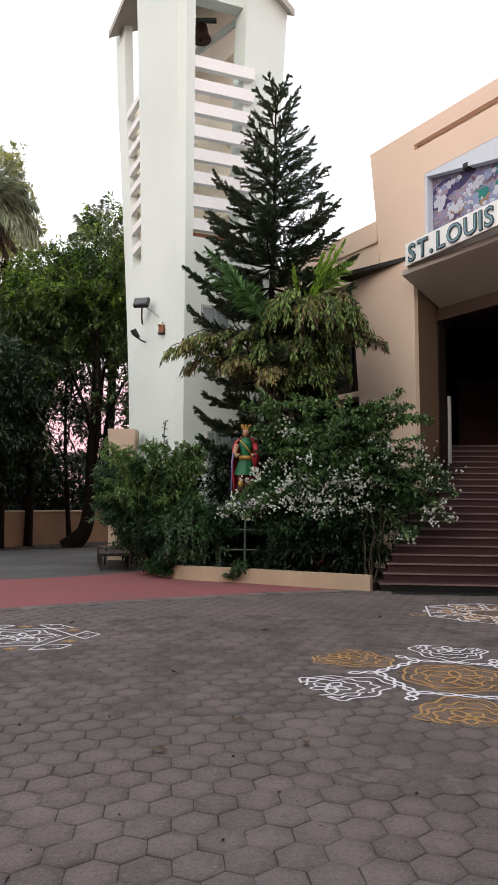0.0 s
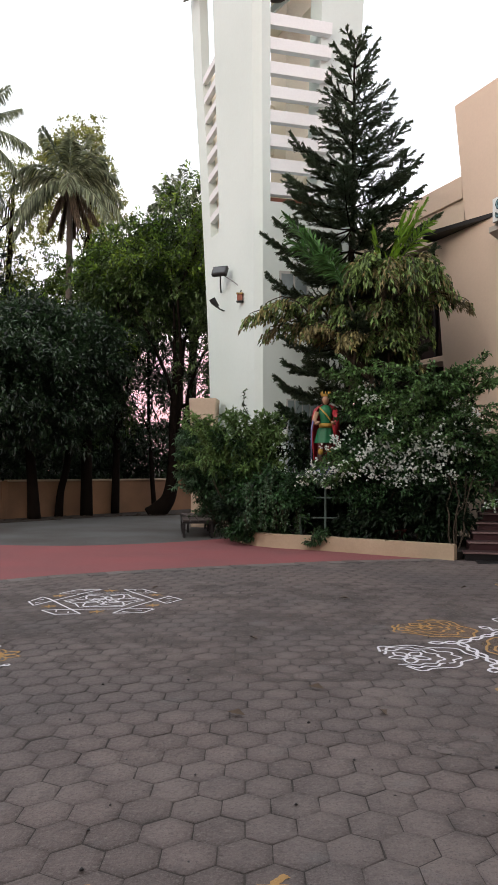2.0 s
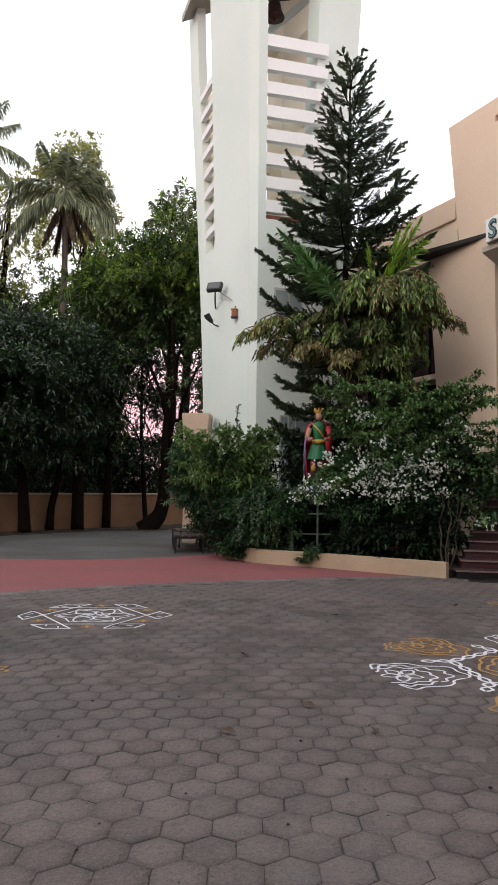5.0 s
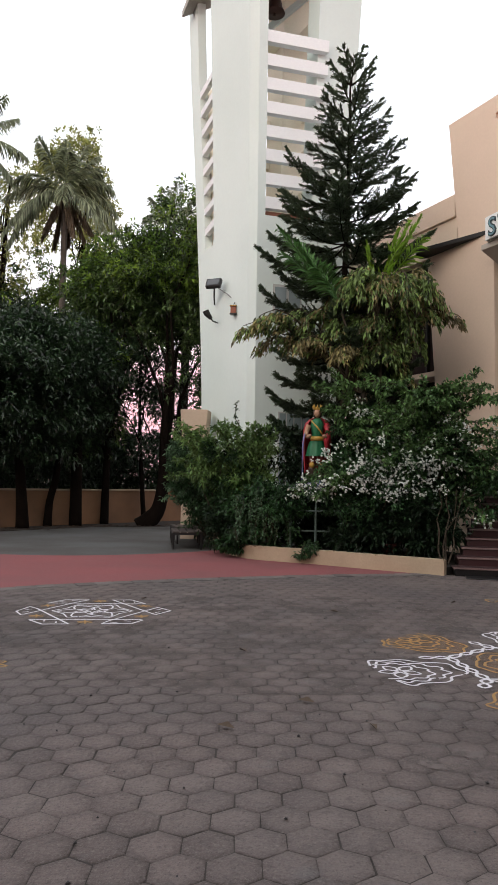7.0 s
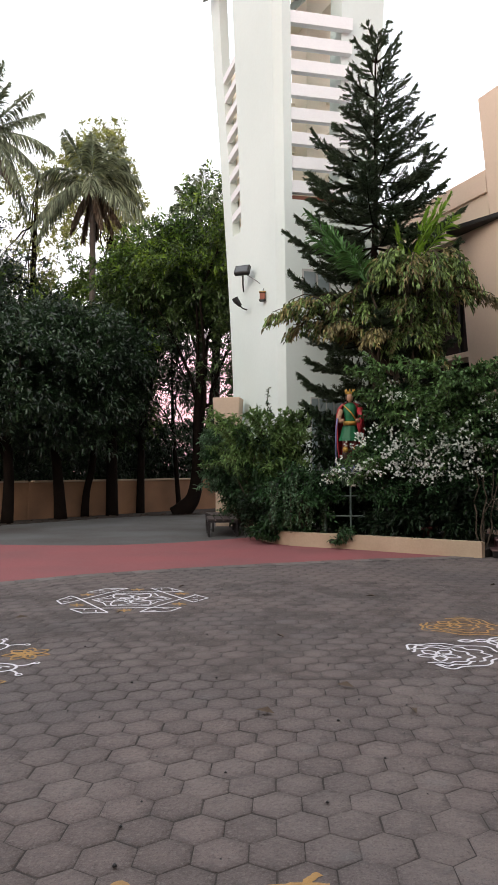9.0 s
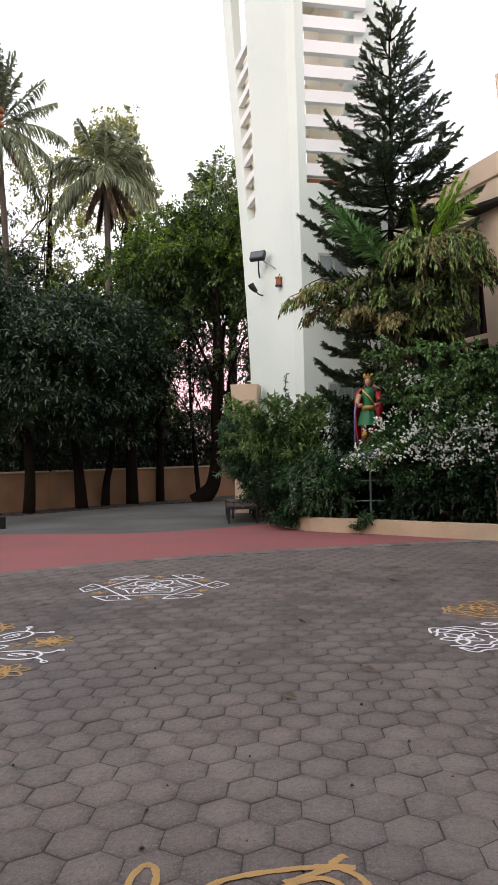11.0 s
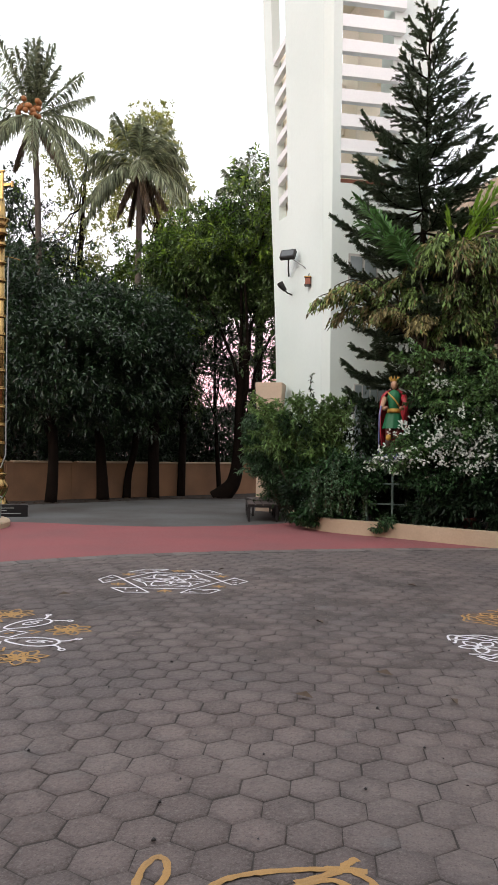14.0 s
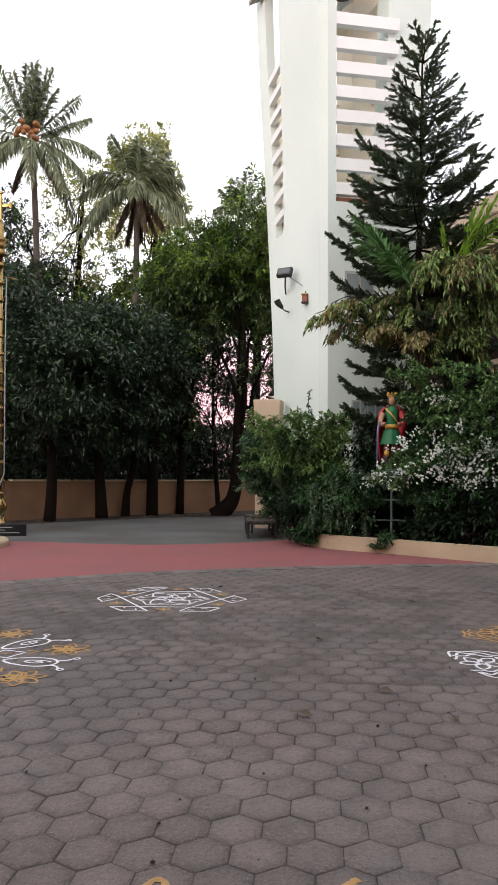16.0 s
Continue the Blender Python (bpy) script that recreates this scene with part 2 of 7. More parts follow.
L_WOODS = leaf_mat("far_wood_leaf", (0.025, 0.045, 0.02), (0.014, 0.028, 0.014), 0.5)
L_PALM = leaf_mat("coconut_leaflet", (0.31, 0.34, 0.215), (0.17, 0.20, 0.12), 0.5, 0.45, 0.45)
L_PALM_DRY = leaf_mat("dry_palm_leaflet", (0.17, 0.12, 0.075), (0.10, 0.07, 0.045), 0.3)
L_PINE = leaf_mat("pine_needle", (0.08, 0.105, 0.06), (0.038, 0.055, 0.032), 0.5)
L_PINE_TIP = leaf_mat("pine_tip_needle", (0.085, 0.12, 0.066), (0.05, 0.08, 0.044), 0.4)
L_DROOP = leaf_mat("drooping_leaf", (0.20, 0.285, 0.085), (0.085, 0.135, 0.042), 0.68)
L_DROOP_OLD = leaf_mat("bronzed_leaf", (0.27, 0.23, 0.09), (0.17, 0.125, 0.075), 0.5)
L_FROND2 = leaf_mat("green_frond_leaf", (0.11, 0.235, 0.07), (0.05, 0.13, 0.04), 0.4)
L_FROND = leaf_mat("bright_frond_leaf", (0.28, 0.44, 0.05), (0.18, 0.32, 0.05), 0.3, 0.45, 0.45)
L_BUSH = leaf_mat("bush_leaf", (0.05, 0.105, 0.04), (0.016, 0.036, 0.016), 0.6)
# lighter copy of the bougainvillea leaf: light on the shoots, as colour
L_BOUG2 = leaf_mat("lit_bougainvillea_leaf", (0.125, 0.225, 0.075), (0.045, 0.095, 0.034), 0.62)
L_BUSH2 = leaf_mat("young_bush_leaf", (0.19, 0.30, 0.09), (0.09, 0.165, 0.055), 0.4)
L_BOUG = leaf_mat("bougainvillea_leaf", (0.045, 0.105, 0.036), (0.013, 0.033, 0.014), 0.7)
L_STRAND = leaf_mat("hanging_strand_leaf", (0.10, 0.17, 0.09), (0.05, 0.09, 0.05), 0.5)
# darkened leaf copy: shade low in the bed is in the colour
L_SHADE = leaf_mat("leaf_darkened_for_shade", (0.02, 0.04, 0.017), (0.011, 0.023, 0.011), 0.5)
L_PETAL = mat("white_petal", (0.84, 0.87, 0.82), 0.7, 0.05, 3, 30, 0, island=0.1, through_light=0.3)


def dust_mat(name, col, cover, scale=14, lo=0.35, hi=0.7):
    """Thin powder that lets the ground show through."""
    m = bpy.data.materials.new(name)
    m.use_nodes = True
    n, l = m.node_tree.nodes, m.node_tree.links
    p, out = n["Principled BSDF"], n["Material Output"]
    p.inputs["Base Color"].default_value, p.inputs["Roughness"].default_value = (*col, 1), 0.95
    co, ns, mr = n.new("ShaderNodeTexCoord"), n.new("ShaderNodeTexNoise"), n.new("ShaderNodeMapRange")
    ns.inputs["Scale"].default_value, ns.inputs["Detail"].default_value, ns.inputs["Roughness"].default_value = scale, 8, 0.6
    l.new(co.outputs["Object"], ns.inputs["Vector"])
    l.new(ns.outputs["Fac"], mr.inputs["Value"])
    mr.inputs["From Min"].default_value, mr.inputs["From Max"].default_value = lo, hi
    mr.inputs["To Min"].default_value, mr.inputs["To Max"].default_value = 0.0, cover
    tr, mx = n.new("ShaderNodeBsdfTransparent"), n.new("ShaderNodeMixShader")
    l.new(mr.outputs[0], mx.inputs[0])
    l.new(tr.outputs[0], mx.inputs[1])
    l.new(p.outputs[0], mx.inputs[2])
    l.new(mx.outputs[0], out.inputs["Surface"])
    return m


M_DUST = dust_mat("ochre_dust", (0.36, 0.20, 0.09), 0.5)
M_TRODDEN = dust_mat("trodden_grey_brown_dust", (0.112, 0.092, 0.086), 0.5, 1.8, 0.46, 0.62)
M_CEMENT = dust_mat("worn_cement_patch", (0.145, 0.12, 0.113), 0.8, 4.0, 0.42, 0.60)


# ---- mesh tools ----
rng = np.random.default_rng(7)


def link(name, me, material, parent=None, label="", smooth=False):
    ob = new(name, me)
    for m in material if isinstance(material, (list, tuple)) else (material,):
        me.materials.append(m)
    if parent:
        ob.parent = parent
    if label:
        ob["label"] = label
    if smooth:
        me.polygons.foreach_set("use_smooth", [True] * len(me.polygons))
    return ob


def part(name, bm, material, parent, label="", smooth=False):
    """Links a bmesh as one mesh object under a thing or a part."""
    bmesh.ops.recalc_face_normals(bm, faces=bm.faces)
    me = bpy.data.meshes.new(name)
    bm.to_mesh(me)
    bm.free()
    return link(name, me, material, parent, label, smooth)


def thing(name, m, label, category, group="", kind=""):
    ob = new(name)
    ob.matrix_world = m
    return tagged(ob, label, category, group, kind)


def array_mesh(name, verts, faces):
    """A mesh from arrays: verts N x 3, faces M x k."""
    me = bpy.data.meshes.new(name)
    verts, faces = np.asarray(verts, np.float32), np.asarray(faces, np.int32)
    k = faces.shape[1]
    me.vertices.add(len(verts))
    me.vertices.foreach_set("co", verts.ravel())
    me.loops.add(faces.size)
    me.loops.foreach_set("vertex_index", faces.ravel())
    me.polygons.add(len(faces))
    me.polygons.foreach_set("loop_start", np.arange(0, faces.size, k, dtype=np.int32))
    me.update(calc_edges=True)
    return me


def box(bm, x0, x1, y0, y1, z0, z1, bevel=0.0, m=None):
    made = bmesh.ops.create_cube(bm, size=1.0)["verts"]
    for v in made:
        v.co = Vector((x0 if v.co.x < 0 else x1, y0 if v.co.y < 0 else y1, z0 if v.co.z < 0 else z1))
    if bevel:
        edges = list({e for v in made for e in v.link_edges})
        made = list({v for f in bmesh.ops.bevel(bm, geom=edges, offset=bevel, segments=1, affect="EDGES")["faces"] for v in f.verts} | {v for v in made if v.is_valid})
    if m is not None:
        for v in made:
            v.co = m @ v.co
    return bm


def boxes(*rows, bevel=0.0):
    bm = bmesh.new()
    for r in rows:
        box(bm, *r, bevel=bevel)
    return bm


def prism(bm, outline, z0, z1):
    """An upright prism over a plan outline."""
    low = [bm.verts.new((x, y, z0)) for x, y in outline]
    top = [bm.verts.new((x, y, z1)) for x, y in outline]
    bm.faces.new(top)
    bm.faces.new(low[::-1])
    for i in range(len(outline)):
        j = (i + 1) % len(outline)
        bm.faces.new((low[i], low[j], top[j], top[i]))
    return bm


def tube(bm, pts, radii, sides=7):
    """A tapered tube along points."""
    pts = [Vector(p) for p in pts]
    if not isinstance(radii, (list, tuple)):
        radii = [radii] * len(pts)
    rings, side = [], None
    for i, p in enumerate(pts):
        ahead = (pts[min(i + 1, len(pts) - 1)] - pts[max(i - 1, 0)]).normalized()
        if side is None:
            side = ahead.cross(Vector((0.31, 0.17, 0.93)) if abs(ahead.z) < 0.9 else Vector((1, 0.1, 0)))
        side = (side - ahead * side.dot(ahead)).normalized()
        up = side.cross(ahead)
        rings.append([bm.verts.new(p + (side * math.cos(a) + up * math.sin(a)) * radii[i]) for a in np.arange(sides) * 2 * math.pi / sides])
    for a, b in zip(rings, rings[1:]):
        for i in range(sides):
            bm.faces.new((a[i], a[(i + 1) % sides], b[(i + 1) % sides], b[i]))
    bm.faces.new(rings[0][::-1])
    bm.faces.new(rings[-1])
    return bm


def lathe(bm, profile, x=0.0, y=0.0, sides=16):
    """A turned solid from (radius, height) rows."""
    rings = [[bm.verts.new((x + r * math.cos(a), y + r * math.sin(a), z)) for a in np.arange(sides) * 2 * math.pi / sides] for r, z in profile]
    for a, b in zip(rings, rings[1:]):
        for i in range(sides):
            bm.faces.new((a[i], a[(i + 1) % sides], b[(i + 1) % sides], b[i]))
    bm.faces.new(rings[0][::-1])
    bm.faces.new(rings[-1])
    return bm


def smooth_line(pts, n=8):
    """A Catmull-Rom line through the points."""
    p = [np.array(q, float) for q in (pts[0], *pts, pts[-1])]
    out = []
    for i in range(1, len(p) - 2):
        for k in range(n):
            t = k / n
            out.append(0.5 * (2 * p[i] + (p[i + 1] - p[i - 1]) * t + (2 * p[i - 1] - 5 * p[i] + 4 * p[i + 1] - p[i + 2]) * t * t
                              + (3 * p[i] - p[i - 1] - 3 * p[i + 1] + p[i + 2]) * t ** 3))
    return out + [p[-2]]


def unit(a):
    return a / np.maximum(np.linalg.norm(a, axis=-1, keepdims=True), 1e-9)


def leaf_mesh(name, pos, way, length, width, fold=0.25, droop=0.15, seed=1):
    """Folded pointed leaves: rows of base places, directions, lengths and widths."""
    r = np.random.default_rng(seed)
    pos, way = np.asarray(pos, float), unit(np.asarray(way, float))
    n = len(pos)
    length, width = np.broadcast_to(length, n)[:, None], np.broadcast_to(width, n)[:, None]
    side = unit(np.cross(way, np.array([0, 0, 1.0]) + r.normal(0, 0.45, (n, 3))))
    up = np.cross(side, way)
    tip = pos + way * length - np.array([0, 0, 1.0]) * length * droop
    mid = pos + way * length * 0.45 + up * length * 0.02
    left = mid + side * width * 0.5 + up * width * fold
    right = mid - side * width * 0.5 + up * width * fold
    verts = np.stack([pos, right, tip, left, mid - up * width * 0.1], 1).reshape(-1, 3)
    b = np.arange(n)[:, None] * 5
    faces = np.concatenate([b + [0, 1, 4], b + [1, 2, 4], b + [2, 3, 4], b + [3, 0, 4]], 0)
    return array_mesh(name, verts, faces)


def crown_points(blobs, clusters, seed, hollow=0.55, clump=13):
    """Places for twigs in overlapping ellipsoids (x, y, z, rx, ry, rz): gathered in flattish boughs, with dark gaps between and an uneven outline."""
    r = np.random.default_rng(seed)
    blobs = np.asarray(blobs, float)
    share = (blobs[:, 3] * blobs[:, 4] * blobs[:, 5]) ** 0.67
    seats = max(8, clusters // clump)
    which = r.choice(len(blobs), seats, p=share / share.sum())
    d = unit(r.normal(size=(seats, 3)))
    lump = 1 + 0.22 * np.sin(d[:, 0] * 6 + which * 2.1) * np.cos(d[:, 1] * 7 + which) + 0.15 * np.sin(d[:, 2] * 9 + which * 1.3 + d[:, 0] * 4)
    rad = (hollow + (1 - hollow) * r.random(seats) ** 0.6) * lump + r.normal(0, 0.04, seats)
    seat = blobs[which, :3] + d * rad[:, None] * blobs[which, 3:]
    size = (blobs[which, 3:].mean(1) * 0.145 * r.uniform(0.6, 1.25, seats))
    many = r.multinomial(clusters, size ** 2 / (size ** 2).sum())
    pick = np.repeat(np.arange(seats), many)
    off = np.clip(r.normal(size=(clusters, 3)), -2, 2) * np.array([1.15, 1.15, 0.6])
    off[:, 2] -= 0.25 * (off[:, 0] ** 2 + off[:, 1] ** 2) - 0.3
    c = seat[pick] + off * size[pick][:, None]
    return c, unit(d[pick] / blobs[which[pick], 3:] * blobs[which[pick], 3:4] + 0.5 * off)


def whorls(centres, out, each, length, width, seed, droop=0.3, spread=0.8, lift=0.1):
    """Leaves in whorls round twig ends."""
    r = np.random.default_rng(seed)
    n = len(centres)
    pos = np.repeat(centres, each, 0)
    way = np.repeat(out, each, 0) * 0.5 + unit(r.normal(size=(n * each, 3))) * spread + np.array([0, 0, lift - droop])
    pos = pos + unit(way) * r.uniform(0, 0.08, (n * each, 1)) + r.normal(0, length * 0.25, (n * each, 3))
    return pos, way, r.uniform(0.65, 1.2, n * each) * length, r.uniform(0.7, 1.2, n * each) * width


def limb(r, start, end, sag=0.15, n=5):
    """A crooked limb's points."""
    start, end = np.array(start, float), np.array(end, float)
    span = np.linalg.norm(end - start)
    pts = [start + (end - start) * k / n + r.normal(0, 0.05 * span / 2, 3) * (0 < k < n) for k in range(n + 1)]
    for k, p in enumerate(pts):
        p[2] += sag * span * math.sin(math.pi * k / n)
    return pts


# ---- ground ----
def flat(name, outline, z, material, label, kind="structure", thick=0.06):
    bm = bmesh.new()
    prism(bm, outline, z - thick, z)
    ob = part(name, bm, material, None, "")
    return tagged(ob, label, name.replace("_", " "), kind=kind)


bm = bmesh.new()
bmesh.ops.create_grid(bm, x_segments=24, y_segments=24, size=700)
ground = part("ground", bm, M_EARTH, None)
ground.location.z = -0.09
tagged(ground, "bare dry brown earth reaching to the horizon", "ground", kind="structure")

RED_FRONT = smooth_line([(-9.5, 4.6), (-7.0, 7.0), (-5.19, 8.74), (-3.69, 10.1), (-1.25, 11.55), (0.75, 12.45), (2.3, 12.95)])
RED_BACK = smooth_line([(-12.0, 12.2), (-9.4, 13.0), (-7.6, 13.6), (-5.9, 13.65), (-4.6, 13.95), (-3.05, 15.0), (-1.6, 16.8)])
bed = [tuple(p) for p in RED_FRONT] + [(9.0, 12.95), (9.0, -6.0), (-9.5, -6.0)]
paving = flat("paving", bed[::-1], -0.0045, M_BED, "grey hexagonal concrete paving with dark sandy joints")
red_band = flat("red_paving", [tuple(p) for p in RED_FRONT] + [tuple(p) for p in RED_BACK[::-1]], 0.001, M_RED, "dusty worn red paving band sweeping round the court")
yard = flat("yard", [tuple(p) for p in RED_BACK] + [(-1.6, 34), (-24, 34), (-24, 12.2)], 0.0, M_YARD, "worn grey concrete yard under the trees")
planter_line = [(2.07, 12.54), (0.95, 13.08), (-0.08, 13.62), (-1.33, 14.16), (-1.95, 15.0), (-2.29, 16.06), (-2.75, 17.6), (-3.0, 19.0)]
soil = flat("planter_soil", [(p[0] + 0.03, p[1] + 0.1) for p in smooth_line(planter_line[:4], 5)] + [(p[0] + 0.1, p[1]) for p in planter_line[4:]] + [(1.0, 19.5), (3.0, 15.2), (2.6, 13.2)], 0.13, M_SOIL, "dark damp soil in the planting bed", thick=0.16)

# cream kerb round the bed
kerb = thing("planter_kerb", pose(0, 0, 0), "cream painted low kerb round the planting bed", "kerb", kind="structure")
line = smooth_line(planter_line, 6)
for i in range(0, len(line) - 1, 6):
    bm = bmesh.new()
    seg = line[i:i + 7]
    inner, outer = [], []
    for k, p in enumerate(seg):
        j = min(max(i + k, 0), len(line) - 1)
        d = unit(np.array(line[min(j + 1, len(line) - 1)]) - np.array(line[max(j - 1, 0)]))
        nrm = np.array([d[1], -d[0]])
        outer.append(np.array(p))
        inner.append(np.array(p) + nrm * 0.16)
    prism(bm, [tuple(p) for p in outer] + [tuple(p) for p in inner[::-1]], 0, 0.27)
    bmesh.ops.bevel(bm, geom=[e for e in bm.edges if all(v.co.z > 0.2 for v in e.verts)], offset=0.018, segments=2, affect="EDGES")
    part("kerb_length", bm, M_KERB, kerb)

# ---- boundary wall ----
wall = thing("boundary_wall", pose(0, 0, 0), "ochre painted plastered boundary wall with a pale coping, stained", "wall", kind="structure")
WALL_PTS = [(-20.0, 7.0), (-13.9, 14.4), (-10.98, 18.75), (-7.46, 24.1), (-4.6, 28.4), (-0.5, 34.0)]
for (xa, ya), (xb, yb) in zip(WALL_PTS, WALL_PTS[1:]):
    span = math.hypot(xb - xa, yb - ya)
    m = pose(xa, ya, 0, 0, 0, math.degrees(math.atan2(yb - ya, xb - xa)))
    bays = max(1, round(span / 2.1))
    for k in range(bays):
        a, b = span * k / bays, span * (k + 1) / bays
        part("wall_panel", box(bmesh.new(), a + 0.1, b - 0.1, 0.03, 0.17, 0, 1.13, m=m), M_WALL, wall)
        part("wall_post", box(bmesh.new(), a - 0.1, a + 0.1, 0, 0.2, 0, 1.16, 0.01, m), M_WALL, wall)
        part("coping", box(bmesh.new(), a + 0.102, b - 0.102, -0.02, 0.22, 1.13, 1.19, 0.012, m), M_KERB, wall)

# dark litter-strewn earth along the wall foot
strip = [(x + 0.02, y - 0.02) for x, y in WALL_PTS[1:5]]
inner = smooth_line([(-12.6, 14.0), (-10.6, 17.2), (-9.3, 19.0), (-8.1, 20.9), (-6.9, 22.6), (-5.2, 23.5), (-4.2, 25.4), (-3.6, 28.0)], 5)
verge = flat("verge", strip + [tuple(p) for p in inner[::-1]], 0.012, M_VERGE, "bare dark earth strewn with litter under the trees", thick=0.05)
rv = np.random.default_rng(29)
n = 420
k = rv.integers(0, len(inner), n)
vp = np.array([inner[i] for i in k]) + np.stack([rv.normal(-0.25, 0.35, n), rv.normal(0.1, 0.3, n)], 1)
tagged(link("leaf_litter", leaf_mesh("leaf_litter", np.column_stack([vp, np.full(n, 0.02)]), np.column_stack([rv.normal(size=(n, 2)), np.full(n, 0.1)]), rv.uniform(0.05, 0.14, n), rv.uniform(0.03, 0.06, n), 0.3, 0.0, 30), M_DRYLEAF), "dry brown leaves lying under the trees", "leaf litter", kind="stuff")

# unseen plain walls, added behind the camera to block low skylight
for nm, row in (("wall_south", (-26, 22, -8.3, -8.0, -0.1, 12.0)), ("wall_east", (12.0, 12.3, -8.0, 6.0, -0.1, 10.0))):
    tagged(part(nm, boxes(row), M_TAN, None), "plain tan unseen wall added to block low skylight", "wall", kind="structure")

# ---- stair up to the church door ----
stair = thing("stair", pose(2.26, 12.6, 0, 0, 0, -5), "maroon granite stair with worn pale nosings", "stair", kind="structure")
TREAD, RISE, STEPS = 0.285, 0.15, 20
for k in range(STEPS):
    a, left = k * TREAD, 0.345 * k * TREAD
    z = (k + 1) * RISE
    part("riser", box(bmesh.new(), left, 6.5, a, a + TREAD + 0.3, max(0, z - RISE - 0.02), z - 0.035), M_BLACKSTONE if k == 0 else M_GRANITE, stair)
    part("tread", box(bmesh.new(), left - 0.03, 6.5, a - 0.025, a + TREAD + 0.02, z - 0.033, z, 0.006), M_TREAD, stair)
    part("nosing", box(bmesh.new(), left - 0.03, 6.5, a - 0.034, a - 0.0255, z - 0.033, z - 0.004), M_NOSING, stair)
part("landing", box(bmesh.new(), 2.1, 7.5, STEPS * TREAD + 0.03, STEPS * TREAD + 5, 2.8, STEPS * RISE), M_GRANITE, stair)
door_mat = tagged(part("door_mat", box(bmesh.new(), -0.02, 2.9, -0.42, -0.05, 0.002, 0.014, 0.004), M_BLACKSTONE, None), "black rubber mat scuffed with dust at the stair foot", "mat")
door_mat.matrix_world = pose(2.45, 12.6, 0, 0, 0, -5)


# ---- church ----
church = thing("church_building", pose(2.992, 16.5, -0.15, 0, 0, -58) @ Matrix.Scale(1.1, 4), "peach painted modern church with a parapet and recessed mural", "church")


def skew(bm, z0, z1, u0, u1):
    """A slanting left end on the parapet."""
    for v in bm.verts:
        if v.co.x < -0.05:
            v.co.x = u0 + (u1 - u0) * (v.co.z - z0) / (z1 - z0)
    return bm


part("wall", skew(boxes((-0.09, 1.06, 0, 0.3, 6.6, 9.25), (1.06, 1.35, 0, 0.3, 6.6, 8.77), (1.06, 1.35, 0, 0.3, 8.9, 9.25)), 6.6, 9.25, 0.04, -0.27), M_PEACH, church)
part("wall", boxes((1.35, 6.2, 0, 0.3, 8.16, 8.77)), M_PEACH, church)
part("parapet", boxes((1.35, 9, 0, 0.3, 8.9, 9.25)), M_PEACH, church)
part("parapet_groove", boxes((1.06, 9, 0.13, 0.28, 8.77, 8.9)), M_PEACH, church)
part("wall", boxes((6.2, 9, 0, 0.3, 6.6, 8.77)), M_PEACH, church)
part("wall", boxes((-4.2, -0.07, 0.06, 0.3, 6.55, 7.2)), M_CREAM, church, "cream painted lower wall")
part("parapet", boxes((-4.2, -0.085, 0.0, 0.3, 7.2, 7.68), bevel=0.01), M_PEACH, church)
# front pillar with a slanting edge
bm = bmesh.new()
low = [(-0.30, 0, 0), (1.09, 0, 0), (1.09, 0.62, 0), (-0.30, 0.62, 0)]
top = [(-0.95, 0, 6.6), (1.02, 0, 6.6), (1.02, 0.62, 6.6), (-0.95, 0.62, 6.6)]
rows = [[bm.verts.new(p) for p in low], [bm.verts.new(p) for p in top]]
for i in range(4):
    bm.faces.new((rows[0][i], rows[0][(i + 1) % 4], rows[1][(i + 1) % 4], rows[1][i]))
bm.faces.new(rows[0][::-1])
bm.faces.new(rows[1])
part("pillar", bm, M_PEACH, church)
part("pillar", boxes((7.2, 9, 0.002, 0.62, 0, 6.6)), M_PEACH, church)
# mural recess
bm = boxes((1.352, 6.198, 0.004, 0.2, 8.10, 8.158))
for v in bm.verts:
    if v.co.z < 8.12 and v.co.x > 3:
        v.co.z = 7.15
part("mural_head", bm, M_REVEAL, church, "pale blue-white sloping head over the mural")
part("mural_reveal", boxes((1.352, 1.42, 0.004, 0.2, 6.6, 8.08)), M_REVEAL, church, "pale blue-white reveal beside the mural")
part("mural_reveal", boxes((6.13, 6.198, 0.004, 0.2, 6.6, 7.1)), M_REVEAL, church, "pale blue-white reveal beside the mural")
mural = part("mural", boxes((1.42, 6.13, 0.16, 0.2, 6.6, 8.10)), M_DARK, church, "painted mural of clouds in blue, violet and green")
# canopy with the sign, soffit and dark porch
part("canopy", boxes((1.28, 9, -0.42, 0.0, 6.16, 6.6)), M_SOFFIT, church)
bm = boxes((1.10, 9, -0.40, 0.66, 6.06, 6.158))
for v in bm.verts:
    if v.co.y > 0:
        v.co.z -= 0.50
part("soffit", bm, M_SOFFIT, church, "grey-brown porch soffit sloping down inward")
part("porch_roof", boxes((1.03, 9, 0.004, 1.0, 6.3, 6.596)), M_ROOF, church)
# lintel colour stands in for the shade below the soffit
part("lintel", boxes((1.02, 9, 0.66, 0.9, 5.3, 5.66)), M_LINTEL, church, "porch lintel, the soffit's shade put into its brown colour")
# thin ochre lining on the return, with shade mixed into its colour
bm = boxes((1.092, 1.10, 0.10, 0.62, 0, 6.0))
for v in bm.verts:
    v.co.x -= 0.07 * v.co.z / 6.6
part("jamb_lining", bm, M_OCHREWALL, church, "ochre painted return of the pillar, darkened in colour for soffit shade")
# porch ceiling and walls, coloured as dark as their shadow
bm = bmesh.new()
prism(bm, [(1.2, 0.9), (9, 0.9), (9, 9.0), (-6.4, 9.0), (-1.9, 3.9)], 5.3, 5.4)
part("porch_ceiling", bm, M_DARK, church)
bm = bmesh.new()
